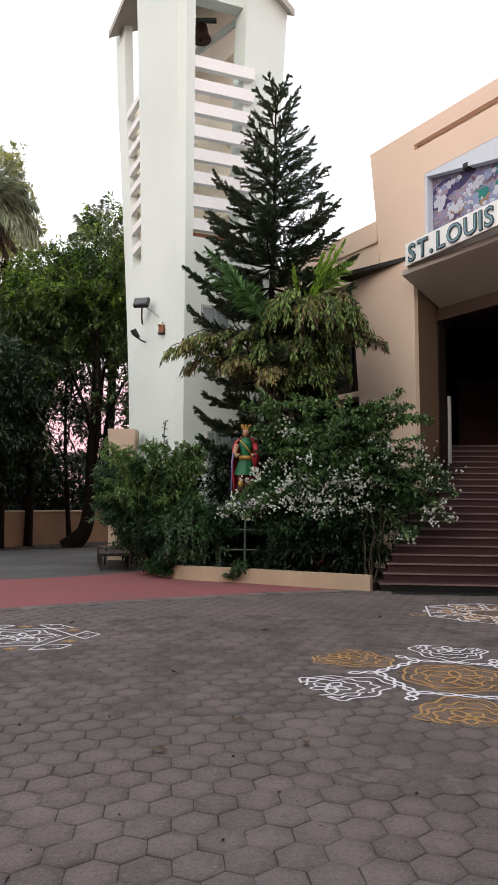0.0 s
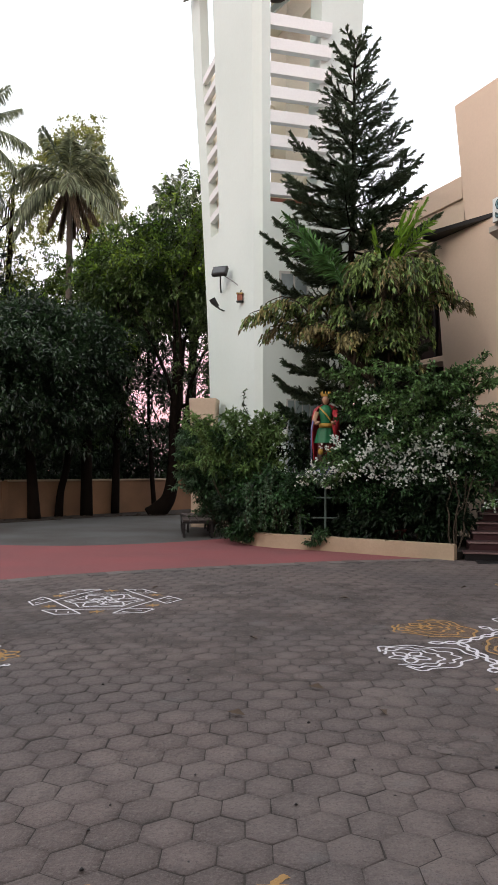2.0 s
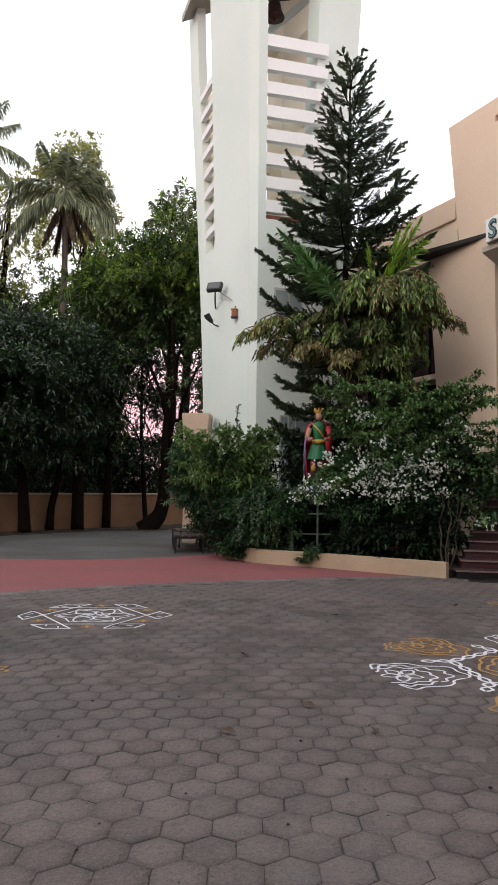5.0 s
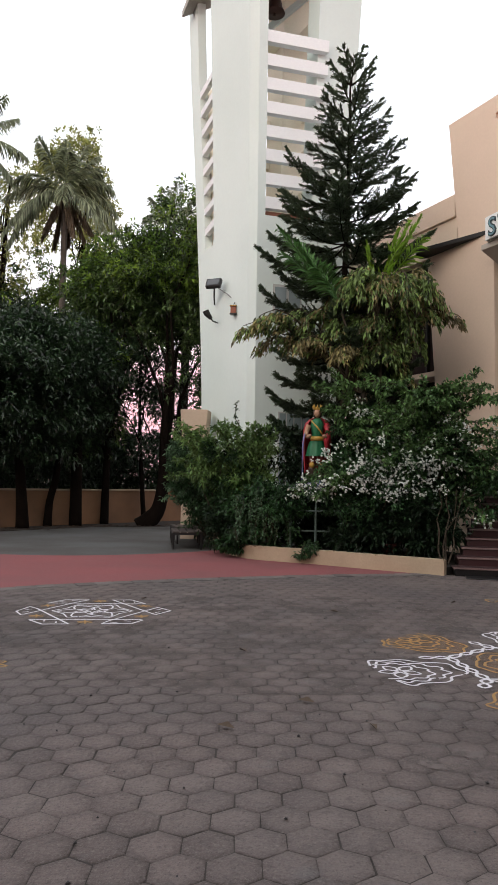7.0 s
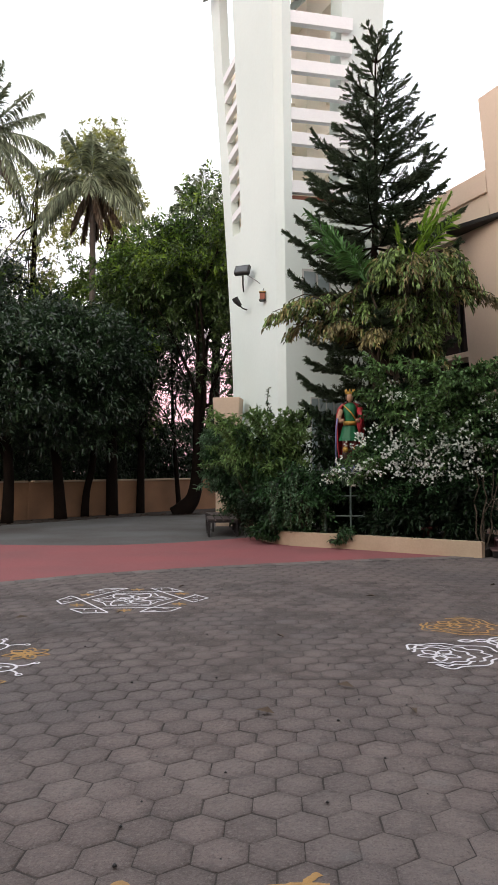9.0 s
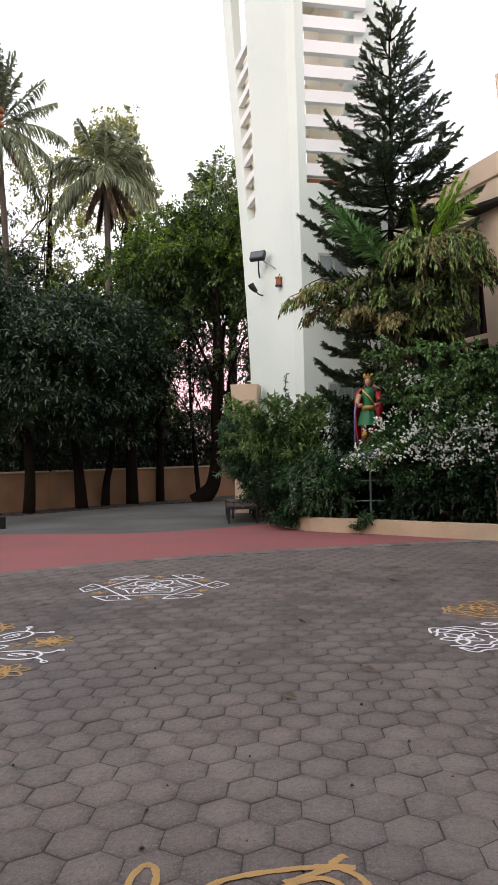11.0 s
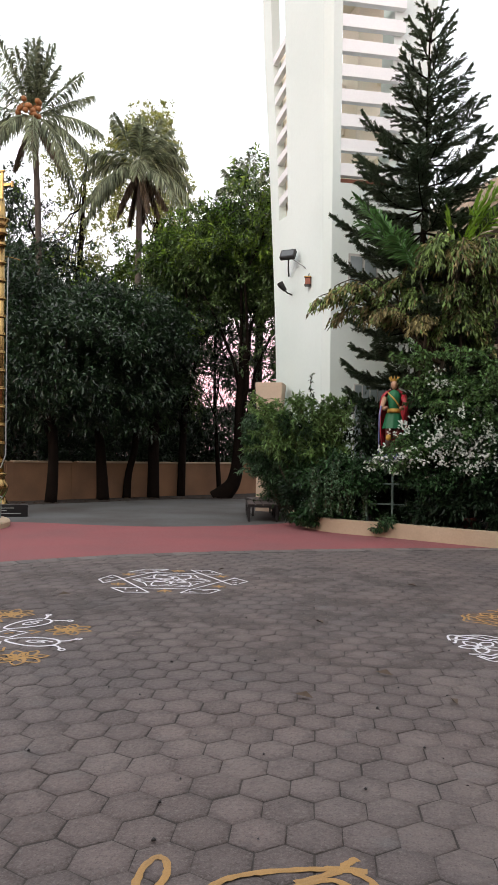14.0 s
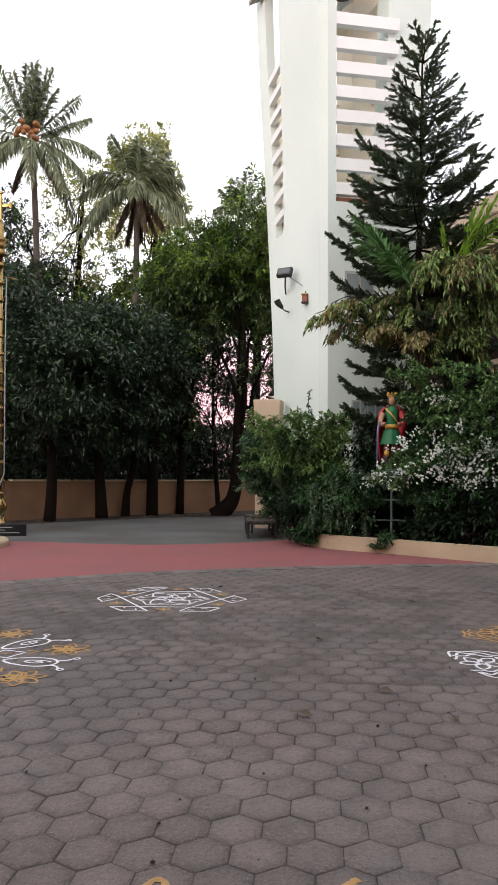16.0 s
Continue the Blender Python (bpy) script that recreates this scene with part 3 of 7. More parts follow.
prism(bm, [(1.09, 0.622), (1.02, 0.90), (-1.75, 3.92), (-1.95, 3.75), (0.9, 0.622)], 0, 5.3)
part("porch_side_wall", bm, M_DARK, church, "brown porch side wall, its shadow put into the colour")
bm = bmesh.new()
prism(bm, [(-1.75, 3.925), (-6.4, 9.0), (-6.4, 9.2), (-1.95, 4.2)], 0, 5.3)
part("porch_side_wall", bm, M_DARK, church, "brown porch side wall, its shadow put into the colour")
part("porch_back_wall", boxes((-6.4, 9, 9.0, 9.2, 0, 5.3), (8.9, 9.1, 0.62, 9, 0, 5.3)), M_DARK, church, "brown inner wall, its shadow put into the colour")
for x in (5.9, 7.2):
    dm = church.matrix_world.inverted() @ pose(x, 20.2, 0)
    door = part("door", box(bmesh.new(), 0, 1.22, 0, 0.08, 3.0, 5.1, 0.01, dm), M_DOOR, church, "dark red wooden door")
    for z in (3.2, 4.2):
        part("door_panel", box(bmesh.new(), 0.15, 1.07, -0.03, -0.001, z, z + 0.8, 0.01, dm), M_DOOR, door)
part("door_jamb", boxes((1.04, 1.10, 0.90, 0.96, 2.35, 3.75), bevel=0.008), M_FRAMEW, church, "white painted jamb post")
# side bay under a dark hood, its shade painted as dark brown
part("bay_wall", boxes((-4.2, -0.4, 1.1, 1.3, 0, 6.55)), M_DARK, church, "recessed bay, coloured dark brown for its shade")
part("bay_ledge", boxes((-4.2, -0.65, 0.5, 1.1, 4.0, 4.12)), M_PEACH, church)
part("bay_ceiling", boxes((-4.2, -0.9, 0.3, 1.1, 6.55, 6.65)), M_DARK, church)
for u in (-3.4, -2.2, -1.0):
    part("bay_mullion", boxes((u, u + 0.07, 1.02, 1.1, 0, 4.0), (u, u + 0.07, 1.02, 1.1, 4.12, 6.5)), M_IRON, church)
bm = bmesh.new()
hood = [(0.82, 0.0), (-0.95, 0.0)] + [(-0.95 + 0.0 + 0.35 * (1 - math.cos(a)) - 0.12, -0.42 * math.sin(a)) for a in np.linspace(0.2, 1.57, 6)]
prism(bm, hood, 6.535, 6.615)
part("hood", bm, M_BLACK, church, "black weathered rounded hood")
part("roof", boxes((-0.05, 9, 0.3, 12, 8.75, 8.9), (-4.2, -0.05, 0.3, 12, 7.4, 7.5)), M_ROOF, church)
part("side_wall", boxes((9, 9.25, 0, 12, 0, 8.9), (-4.4, -4.2, 0.3, 6.2, 0, 7.5), (-4.4, -4.2, 6.2, 12, 5.5, 7.5), (-4.4, 9, 12, 12.25, 0, 8.7), (-0.09, 0.1, 0.3, 12, 7.5, 8.75)), M_PEACH, church)
spot = part("spotlight", boxes((2.32, 2.46, 0.0, 0.13, 7.86, 7.98), (2.37, 2.41, 0.05, 0.09, 7.98, 8.10), bevel=0.012), M_BLACK, church, "small black spotlight")


def cloud_paint():
    """Painted clouds in lilac, blue and white, with green and violet sky."""
    m = bpy.data.materials.new("mural_paint")
    m.use_nodes = True
    n, l = m.node_tree.nodes, m.node_tree.links
    co = n.new("ShaderNodeTexCoord")
    ns = n.new("ShaderNodeTexNoise")
    ns.inputs["Scale"].default_value, ns.inputs["Detail"].default_value, ns.inputs["Distortion"].default_value = 2.1, 5, 0.9
    l.new(co.outputs["Object"], ns.inputs["Vector"])
    ramp = n.new("ShaderNodeValToRGB")
    cr = ramp.color_ramp
    cr.elements[0].position, cr.elements[0].color = 0.30, (0.05, 0.04, 0.12, 1)
    cr.elements[1].position, cr.elements[1].color = 0.68, (0.01, 0.20, 0.18, 1)
    for p, c in ((0.40, (0.12, 0.065, 0.11, 1)), (0.47, (0.26, 0.24, 0.29, 1)), (0.53, (0.11, 0.14, 0.33, 1)), (0.60, (0.24, 0.17, 0.15, 1))):
        cr.elements.new(p).color = c
    l.new(ns.outputs["Fac"], ramp.inputs[0])
    l.new(ramp.outputs[0], n["Principled BSDF"].inputs["Base Color"])
    n["Principled BSDF"].inputs["Roughness"].default_value = 0.5
    return m


mural.data.materials.clear()
mural.data.materials.append(cloud_paint())
M_CLOUD = [mat("cloud_" + c, v, 0.6, 0.15, 3, 20, 0.1) for c, v in (("white", (0.50, 0.53, 0.62)), ("blue", (0.24, 0.29, 0.46)), ("lilac", (0.30, 0.24, 0.33)))]
rc = random.Random(5)
for nm, tone, u0, u1, z0, z1, many in (("painted_teal_sky", (0.015, 0.20, 0.18), 2.5, 5.8, 7.2, 7.75, 16), ("painted_violet_sky", (0.05, 0.04, 0.13), 1.5, 2.4, 7.3, 7.85, 9), ("painted_ochre_haze", (0.30, 0.20, 0.13), 1.9, 3.6, 6.75, 7.3, 10)):
    bm = bmesh.new()
    for k in range(many):
        m = Matrix.Translation((rc.uniform(u0, u1), 0.1595, rc.uniform(z0, z1 - 0.1 * (many > 12)))) @ Matrix.Rotation(rc.uniform(-0.5, 0.5), 4, "Y") @ Matrix.Diagonal((1.5, 0.03, 0.6, 1))
        bmesh.ops.create_uvsphere(bm, u_segments=14, v_segments=6, radius=rc.uniform(0.08, 0.2), matrix=m)
    tagged(part(nm, bm, mat(nm + "_paint", tone, 0.6, 0.3, 3, 14, 0.1), mural, smooth=True), kind="stuff")
puffs = [[] for _ in M_CLOUD]
for i in range(2600):
    # banks of cloud that run up to the right
    bank = i % 6
    u = rc.uniform(1.5, 6.05)
    z = 6.68 + 0.23 * bank + 0.16 * math.sin(2.1 * u + bank * 1.7) + rc.gauss(0, 0.06)
    r = rc.uniform(0.022, 0.066)
    if not 6.66 < z < 7.97 - 0.2 * (u - 1.42) or math.sin(2.3 * u + 1.9 * bank) < -0.25:
        continue
    puffs[(bank + int(2.2 * u)) % 3 if rc.random() < 0.7 else rc.randrange(3)].append((u, 0.159 - rc.uniform(0, 0.008), z, r))
turn = np.arange(12) * math.pi / 6
cap = np.concatenate([np.stack([k * 1.1 * np.cos(turn), np.full(12, -h), k * 0.9 * np.sin(turn)], 1) for k, h in ((1.0, 0.0), (0.8, 0.10), (0.45, 0.15))] + [np.array([[0, -0.17, 0]])])
cap_f = [(lo + i, lo + (i + 1) % 12, lo + 12 + (i + 1) % 12) for lo in (0, 12) for i in range(12)] + [(lo + i, lo + 12 + (i + 1) % 12, lo + 12 + i) for lo in (0, 12) for i in range(12)] + [(24 + i, 24 + (i + 1) % 12, 36) for i in range(12)]
for rows, m in zip(puffs, M_CLOUD):
    rows = np.array(rows)
    v = (cap[None] * rows[:, None, 3:4] + rows[:, None, :3]).reshape(-1, 3)
    f = (np.array(cap_f)[None] + 37 * np.arange(len(rows))[:, None, None]).reshape(-1, 3)
    tagged(link("painted_clouds", array_mesh("painted_clouds", v, f), m, mural, smooth=True), kind="stuff")

# sign board with letters
sign = thing("church_sign", church.matrix_world @ pose(1.30, -0.44, 6.17, 0, 0, -5), "white sign board with teal raised capital letters", "sign")
part("board", boxes((0, 6.6, -0.06, 0, 0.0, 0.45), bevel=0.008), M_SIGN, sign)


def letter(ch, size, extrude, offset):
    cu = bpy.data.curves.new("letter", "FONT")
    cu.body, cu.size, cu.extrude, cu.offset, cu.resolution_u = ch, size, extrude, offset, 3
    tmp = new("letter_shape", cu)
    me = bpy.data.meshes.new_from_object(tmp.evaluated_get(bpy.context.evaluated_depsgraph_get()))
    wide = max(v.co.x for v in me.vertices) - min(v.co.x for v in me.vertices)
    left = min(v.co.x for v in me.vertices)
    bpy.data.objects.remove(tmp)
    return me, left, wide


x = 0.11
for ch in "ST.LOUIS":
    me, left, wide = letter(ch, 0.48, 0.012, 0.014)
    ob = link("letter", me, M_LETTER_RIM, sign)
    ob.matrix_basis = pose(x - left, -0.075, 0.05, 90, 0, 0)
    me2, _, _ = letter(ch, 0.48, 0.012, -0.006)
    ob2 = link("letter_face", me2, M_LETTER, ob)
    ob2.matrix_basis = pose(0, 0, 0.006)
    x += wide + (0.05 if ch != "." else 0.10)

# red cross on the roof
cross = thing("roof_cross", church.matrix_world @ pose(3.95, 1.6, 8.9), "red painted cross standing on the church roof", "cross")
part("upright", boxes((-0.09, 0.09, -0.09, 0.09, 0, 3.2), bevel=0.01), M_REDCROSS, cross)
part("crossbar", boxes((-0.75, -0.092, -0.08, 0.08, 1.95, 2.12), (0.092, 0.75, -0.08, 0.08, 1.95, 2.12), bevel=0.01), M_REDCROSS, cross)


# ---- bell tower ----
TC, TA, TB = Vector((-1.83, 17.5, 0)), Vector((0.934, 0.358, 0)), Vector((-0.559, 0.829, 0))
WA, WB = 2.47, 3.0
TMID = TC + TA * WA / 2 + TB * WB / 2


def swell(z):
    return 1 + 0.27 * max(0, (z - 2.5) / 13.0) ** 1.4


def tow(a, b, z):
    """A place on the tower: a along its right face, b along its left face (0 to 1 each), z up; it widens upward."""
    p = TC + TA * WA * a + TB * WB * b
    q = TMID + (p - TMID) * swell(z)
    if 0.9 < b < 1.1 and a < 0.2:
        q = q + TB * 0.46 * min(1.0, max(0.0, (z - 4.5) / 9.0))  # the rear rib of the left face leans out further
    return Vector((q.x, q.y, z))


def tower_solid(outline, z0, z1, n=6):
    bm = bmesh.new()
    rings = [[bm.verts.new(tow(a, b, z0 + (z1 - z0) * k / n)) for a, b in outline] for k in range(n + 1)]
    for lo, hi in zip(rings, rings[1:]):
        for i in range(len(outline)):
            j = (i + 1) % len(outline)
            bm.faces.new((lo[i], lo[j], hi[j], hi[i]))
    bm.faces.new(rings[0][::-1])
    bm.faces.new(rings[-1])
    return bm


tower = thing("bell_tower", pose(0, 0, 0), "tall white painted concrete bell tower, open with slats above", "tower")
CH = 0.055
part("shaft", tower_solid([(CH, 0), (1, 0), (1, 1), (0.06, 1.07), (0.06, 0.75), (0, 0.70), (0, CH)], 0, 8.2), M_WHITE, tower)
part("corner_pier", tower_solid([(CH, 0), (0.13, 0), (0.13, 0.14), (0.14, 0.64), (0, 0.68), (0, CH)], 8.2, 17.4), M_WHITE, tower)
part("side_pier", tower_solid([(0.06, 0.91), (0.14, 0.91), (0.14, 1.07), (0.06, 1.07)], 8.2, 15.9), M_WHITE, tower)
part("side_pier", tower_solid([(0.62, 0.05), (1, 0.05), (1, 0.2), (0.62, 0.2)], 8.2, 15.9), M_WHITE, tower)
part("side_pier", tower_solid([(0.9, 0.2), (1, 0.2), (1, 0.42), (0.9, 0.42)], 8.2, 15.9), M_WHITE, tower)
part("inner_wall", tower_solid([(0.146, 0.62), (0.17, 0.62), (0.17, 1.06), (0.146, 1.06)], 8.23, 13.1), M_INNER, tower)
part("back_pier", tower_solid([(0.75, 0.75), (1, 0.75), (1, 1), (0.75, 1)], 8.2, 17.4), M_INNER, tower)
part("parapet", tower_solid([(0.13, 0.0), (0.62, 0.0), (0.62, 0.06), (0.13, 0.06)], 8.2, 8.225, 1), M_WHITE, tower)
part("ring_beam", tower_solid([(0.13, 0.09), (0.62, 0.09), (0.62, 0.2), (0.13, 0.2)], 14.75, 15.2, 1), M_WHITE, tower)
part("ring_beam", tower_solid([(0.14, 0.8), (0.75, 0.8), (0.75, 0.9), (0.14, 0.9)], 14.4, 14.8, 1), M_INNER, tower)
part("ring_beam", tower_solid([(0.9, 0.42), (1, 0.42), (1, 0.75), (0.9, 0.75)], 14.4, 14.8, 1), M_INNER, tower)
part("brick_infill", tower_solid([(0.131, 0.03), (0.62, 0.03), (0.62, 0.05), (0.131, 0.05)], 8.226, 8.36, 1), mat("red_brown_brick", (0.22, 0.09, 0.06), 0.9, 0.25, 4, 30, 0.3), tower, "red-brown brick upstand")
for k in range(8):
    z = 12.95 - 0.605 * k
    part("slat", tower_solid([(0.128, 0.005), (0.69, 0.005), (0.69, 0.055), (0.128, 0.055)], z - 0.30, z, 1), M_SLAT, tower)
    part("slat", tower_solid([(0.004, 0.683), (0.05, 0.683), (0.11, 0.912), (0.064, 0.912)], z - 0.09, z + 0.11, 1), M_SLAT, tower)
    if k % 2:
        part("slat", tower_solid([(0.945, 0.425), (0.99, 0.425), (0.99, 0.745), (0.945, 0.745)], z - 0.3, z, 1), M_INNER, tower)
        part("slat", tower_solid([(0.485, 0.94), (0.745, 0.94), (0.745, 0.99), (0.485, 0.99)], z - 0.3, z, 1), M_INNER, tower)
a, b = tow(0.2, 0.85, 13.6), tow(0.72, 0.25, 14.9)
part("brace", tube(bmesh.new(), [tuple(a), tuple((a + b) / 2), tuple(b)], 0.11, 4), M_WHITE, tower, "slanting white concrete brace")
# roof folded down toward two corners
bm = bmesh.new()
ridge_f, ridge_b = tow(-0.06, -0.06, 17.4), tow(1.06, 1.06, 17.4)
tip_l, tip_r = tow(-0.05, 1.12, 15.55), tow(1.02, -0.02, 14.6)
for tri in ((ridge_f, ridge_b, tip_l), (ridge_b, ridge_f, tip_r)):
    lo = [bm.verts.new(p) for p in tri]
    hi = [bm.verts.new(p + Vector((0, 0, 0.2))) for p in tri]
    bm.faces.new(lo)
    bm.faces.new(hi[::-1])
    for i in range(3):
        j = (i + 1) % 3
        bm.faces.new((lo[i], hi[i], hi[j], lo[j]))
part("roof", bm, M_ROOF, tower, "grey folded roof slab with low eaves")


def tower_window(a0, a1, z0, z1, cols, rows, name):
    win = part(name, tower_solid([(a0, -0.012), (a1, -0.012), (a1, 0.004), (a0, 0.004)], z0, z1, 1), M_FRAMEW, tower, "window with pale panes")
    for i in range(cols):
        for j in range(rows):
            p, q = a0 + (a1 - a0) * (i + 0.1) / cols, a0 + (a1 - a0) * (i + 0.9) / cols
            s, t = z0 + (z1 - z0) * (j + 0.08) / rows, z0 + (z1 - z0) * (j + 0.92) / rows
            part("pane", tower_solid([(p, -0.018), (q, -0.018), (q, -0.013), (p, -0.013)], s, t, 1), M_GLASS, win)


tower_window(0.30, 0.62, 1.4, 3.3, 4, 4, "window")
tower_window(0.22, 0.50, 5.6, 6.5, 2, 1, "window")

bell = thing("church_bell", pose(-1.50, 18.75, 14.32) @ Matrix.Scale(0.85, 4), "dark bronze church bell hanging in the tower", "bell")
part("bell_body", lathe(bmesh.new(), [(0.34, 0), (0.33, 0.04), (0.26, 0.18), (0.22, 0.4), (0.18, 0.52), (0.06, 0.58)]), M_BRONZE, bell, smooth=True)
part("headstock", boxes((-0.5, 0.5, -0.06, 0.06, 0.6, 0.72), (-0.05, 0.05, -0.05, 0.05, 0.56, 0.6)), M_BLACK, bell)
part("clapper", tube(bmesh.new(), [(0, 0, 0.3), (0, 0, 0.0), (0, 0, -0.06)], [0.02, 0.03, 0.045]), M_BRONZE, bell)


# ---- fixtures on the tower ----
face = Vector((-0.829, -0.559, 0))
flood = thing("floodlight", pose(*(tow(0, 0.60, 6.62) + face * 0.02 + Vector((0.33, 0.0, 0.0)))), "black floodlight on a bracket fixed to the white tower", "floodlight")
part("bracket", tube(bmesh.new(), [(-0.42, 0.12, -0.26), (-0.40, -0.14, -0.12), (-0.36, -0.38, 0.06)], 0.022), M_BLACK, flood)
hm = pose(-0.36, -0.46, 0.16, -28, 0, -14)
head = part("lamp_head", box(bmesh.new(), -0.21, 0.21, -0.07, 0.06, -0.14, 0.14, 0.02, hm), M_BLACK, flood)
part("lamp_glass", box(bmesh.new(), -0.17, 0.17, -0.078, -0.071, -0.10, 0.10, 0.002, hm), M_LENS, head, "grey lamp glass")
part("conduit", tube(bmesh.new(), [(-0.26, -0.42, 0.06), (0.05, -0.62, -0.18), (0.30, -0.68, -0.42)], 0.014), M_STEEL, flood)

lamp = thing("spot_lamp", pose(*(tow(0, 0.60, 5.95) + face * 0.02)), "small black spot lamp on the tower wall", "spot lamp")
part("arm", tube(bmesh.new(), [(0, 0, -0.12), (-0.1, -0.12, -0.1), (-0.2, -0.26, 0.0)], 0.02), M_BLACK, lamp)
part("lamp_head", tube(bmesh.new(), [(-0.28, -0.32, 0.14), (-0.24, -0.30, 0.06), (-0.14, -0.22, -0.05)], [0.085, 0.085, 0.05], 10), M_BLACK, lamp)

lp = Vector((-2.36, 18.08, 5.84))
lantern = thing("lantern", pose(*lp), "small amber lantern hung on the tower corner", "lantern")
part("glass", boxes((-0.07, 0.07, -0.07, 0.07, 0.03, 0.2), bevel=0.01), M_AMBER, lantern)
part("cap", boxes((-0.09, 0.09, -0.09, 0.09, 0.2, 0.24), bevel=0.01), M_GOLD, lantern)
part("base", boxes((-0.09, 0.09, -0.09, 0.09, 0.0, 0.03), bevel=0.008), M_BLACK, lantern)
part("hook", tube(bmesh.new(), [(0, 0, 0.24), (0.02, 0.05, 0.33), (0.1, 0.42, 0.36)], 0.012), M_BLACK, lantern)

# pier beside the tower
pier = thing("gate_pier", pose(-3.42, 19.0, 0) @ Matrix.Scale(1.05, 4), "cream tan painted pier with a wider block on top", "pier")
bm = boxes((-0.30, 0.30, -0.25, 0.25, 0.0, 2.55))
part("pier_shaft", bm, M_PIER, pier)
bm = boxes((-0.36, 0.34, -0.32, 0.3, 2.55, 3.27), bevel=0.012)
for v in bm.verts:
    if v.co.z < 2.8:
        v.co.x *= 0.86
part("pier_cap", bm, M_PIER, pier)

# ---- statue on its stand ----
stand = thing("statue_stand", pose(-0.13, 14.65, 0.13), "grey-green pipe stand holding a concrete slab", "stand")
part("slab", boxes((-0.56, 0.56, -0.35, 0.35, 1.24, 1.31), bevel=0.01), M_STEEL, stand)
for x, y in ((-0.5, -0.3), (-0.5, 0.3), (0.0, -0.3), (0.5, -0.3), (0.5, 0.3)):
    part("leg", tube(bmesh.new(), [(x, y, 0), (x, y, 1.24)], 0.022), M_GREENSTEEL, stand)
for z in (0.45, 0.85):
    part("rail", tube(bmesh.new(), [(-0.5, -0.3, z), (0.5, -0.3, z)], 0.016), M_GREENSTEEL, stand)
    part("rail", tube(bmesh.new(), [(-0.5, 0.3, z), (-0.5, -0.3, z)], 0.016), M_GREENSTEEL, stand)

S_MATS = [mat("statue_" + c, v, 0.45, 0.12, 5, 40, 0.1) for c, v in (("green", (0.015, 0.15, 0.06)), ("red", (0.33, 0.02, 0.03)), ("gold", (0.50, 0.30, 0.06)), ("tan", (0.42, 0.24, 0.15)), ("brown", (0.05, 0.03, 0.02)), ("blue", (0.16, 0.17, 0.33)), ("maroon", (0.14, 0.03, 0.025)))]


def statue_mesh():
    """One plain standing shape in painted colours."""
    bm = bmesh.new()

    def add(maker, mi):
        before = set(bm.faces)
        maker()
        for f in bm.faces:
            if f not in before:
                f.material_index = mi

    add(lambda: lathe(bm, [(0.30, 0.0), (0.33, 0.03), (0.27, 0.12), (0.2, 0.16)], sides=12), 5)
    for sx in (-0.1, 0.1):
        add(lambda: tube(bm, [(sx, -0.02, 0.14), (sx, 0, 0.38), (sx, 0, 0.42)], [0.075, 0.07, 0.08], 9), 4)
        add(lambda: tube(bm, [(sx, 0, 0.40), (sx * 0.9, 0, 0.6), (sx * 0.9, 0, 0.78)], [0.07, 0.08, 0.085], 9), 6)
        add(lambda: tube(bm, [(sx, -0.03, 0.42), (sx, -0.045, 0.48), (sx, -0.03, 0.54)], [0.05, 0.06, 0.045], 8), 2)
    before = set(bm.faces)
    rings = []
    for r, z in ((0.225, 0.66), (0.205, 0.75), (0.155, 0.95), (0.125, 1.04), (0.15, 1.16), (0.185, 1.32), (0.14, 1.42), (0.06, 1.46)):
        ring = []
        for k in range(24):
            a = k * math.pi / 12
            w = r * (1 + (0.10 if z < 0.96 else 0.02) * math.cos(a * 8 + 0.4))
            ring.append(bm.verts.new((w * (0.98 if z < 1 else 0.78) * math.cos(a), w * 0.7 * math.sin(a), z)))
        rings.append(ring)
    for lo, hi in zip(rings, rings[1:]):
        for k in range(24):
            bm.faces.new((lo[k], lo[(k + 1) % 24], hi[(k + 1) % 24], hi[k]))
    bm.faces.new(rings[-1])
    for f in bm.faces:
        if f not in before:
            f.material_index = 0
    add(lambda: lathe(bm, [(0.13, 0.98), (0.152, 1.02), (0.13, 1.07)], sides=20), 2)
    # cloak over the shoulders, gathered at one side and falling behind
    before = set(bm.faces)
    rows = []
    for z, w, d in ((1.47, 0.085, 0.09), (1.43, 0.17, 0.11), (1.36, 0.245, 0.13), (1.2, 0.285, 0.15), (0.95, 0.30, 0.16), (0.7, 0.285, 0.16), (0.45, 0.26, 0.15), (0.3, 0.25, 0.14)):
        over = 0.75 if z > 1.15 else 0.35
        rows.append([bm.verts.new((w * math.cos(a) * (1 + 0.05 * math.cos(9 * a + 3 * z)), d * 0.35 + d * math.sin(a) * (1 + 0.16 * math.cos(8 * a + 2 * z)), z)) for a in np.linspace(-over - 0.25, math.pi + over, 26)])
    for lo, hi in zip(rows, rows[1:]):
        for k in range(25):
            bm.faces.new((lo[k], lo[k + 1], hi[k + 1], hi[k]))
    for f in bm.faces:
        if f not in before:
            f.material_index = 1
    add(lambda: tube(bm, [(0.20, -0.10, 1.34), (0.235, -0.15, 1.15), (0.20, -0.17, 0.98), (0.22, -0.12, 0.75)], [0.05, 0.075, 0.07, 0.03], 9), 1)
    add(lambda: tube(bm, [(-0.13, -0.11, 1.40), (0.02, -0.165, 1.24), (0.12, -0.14, 1.10)], [0.016, 0.018, 0.016], 6), 2)
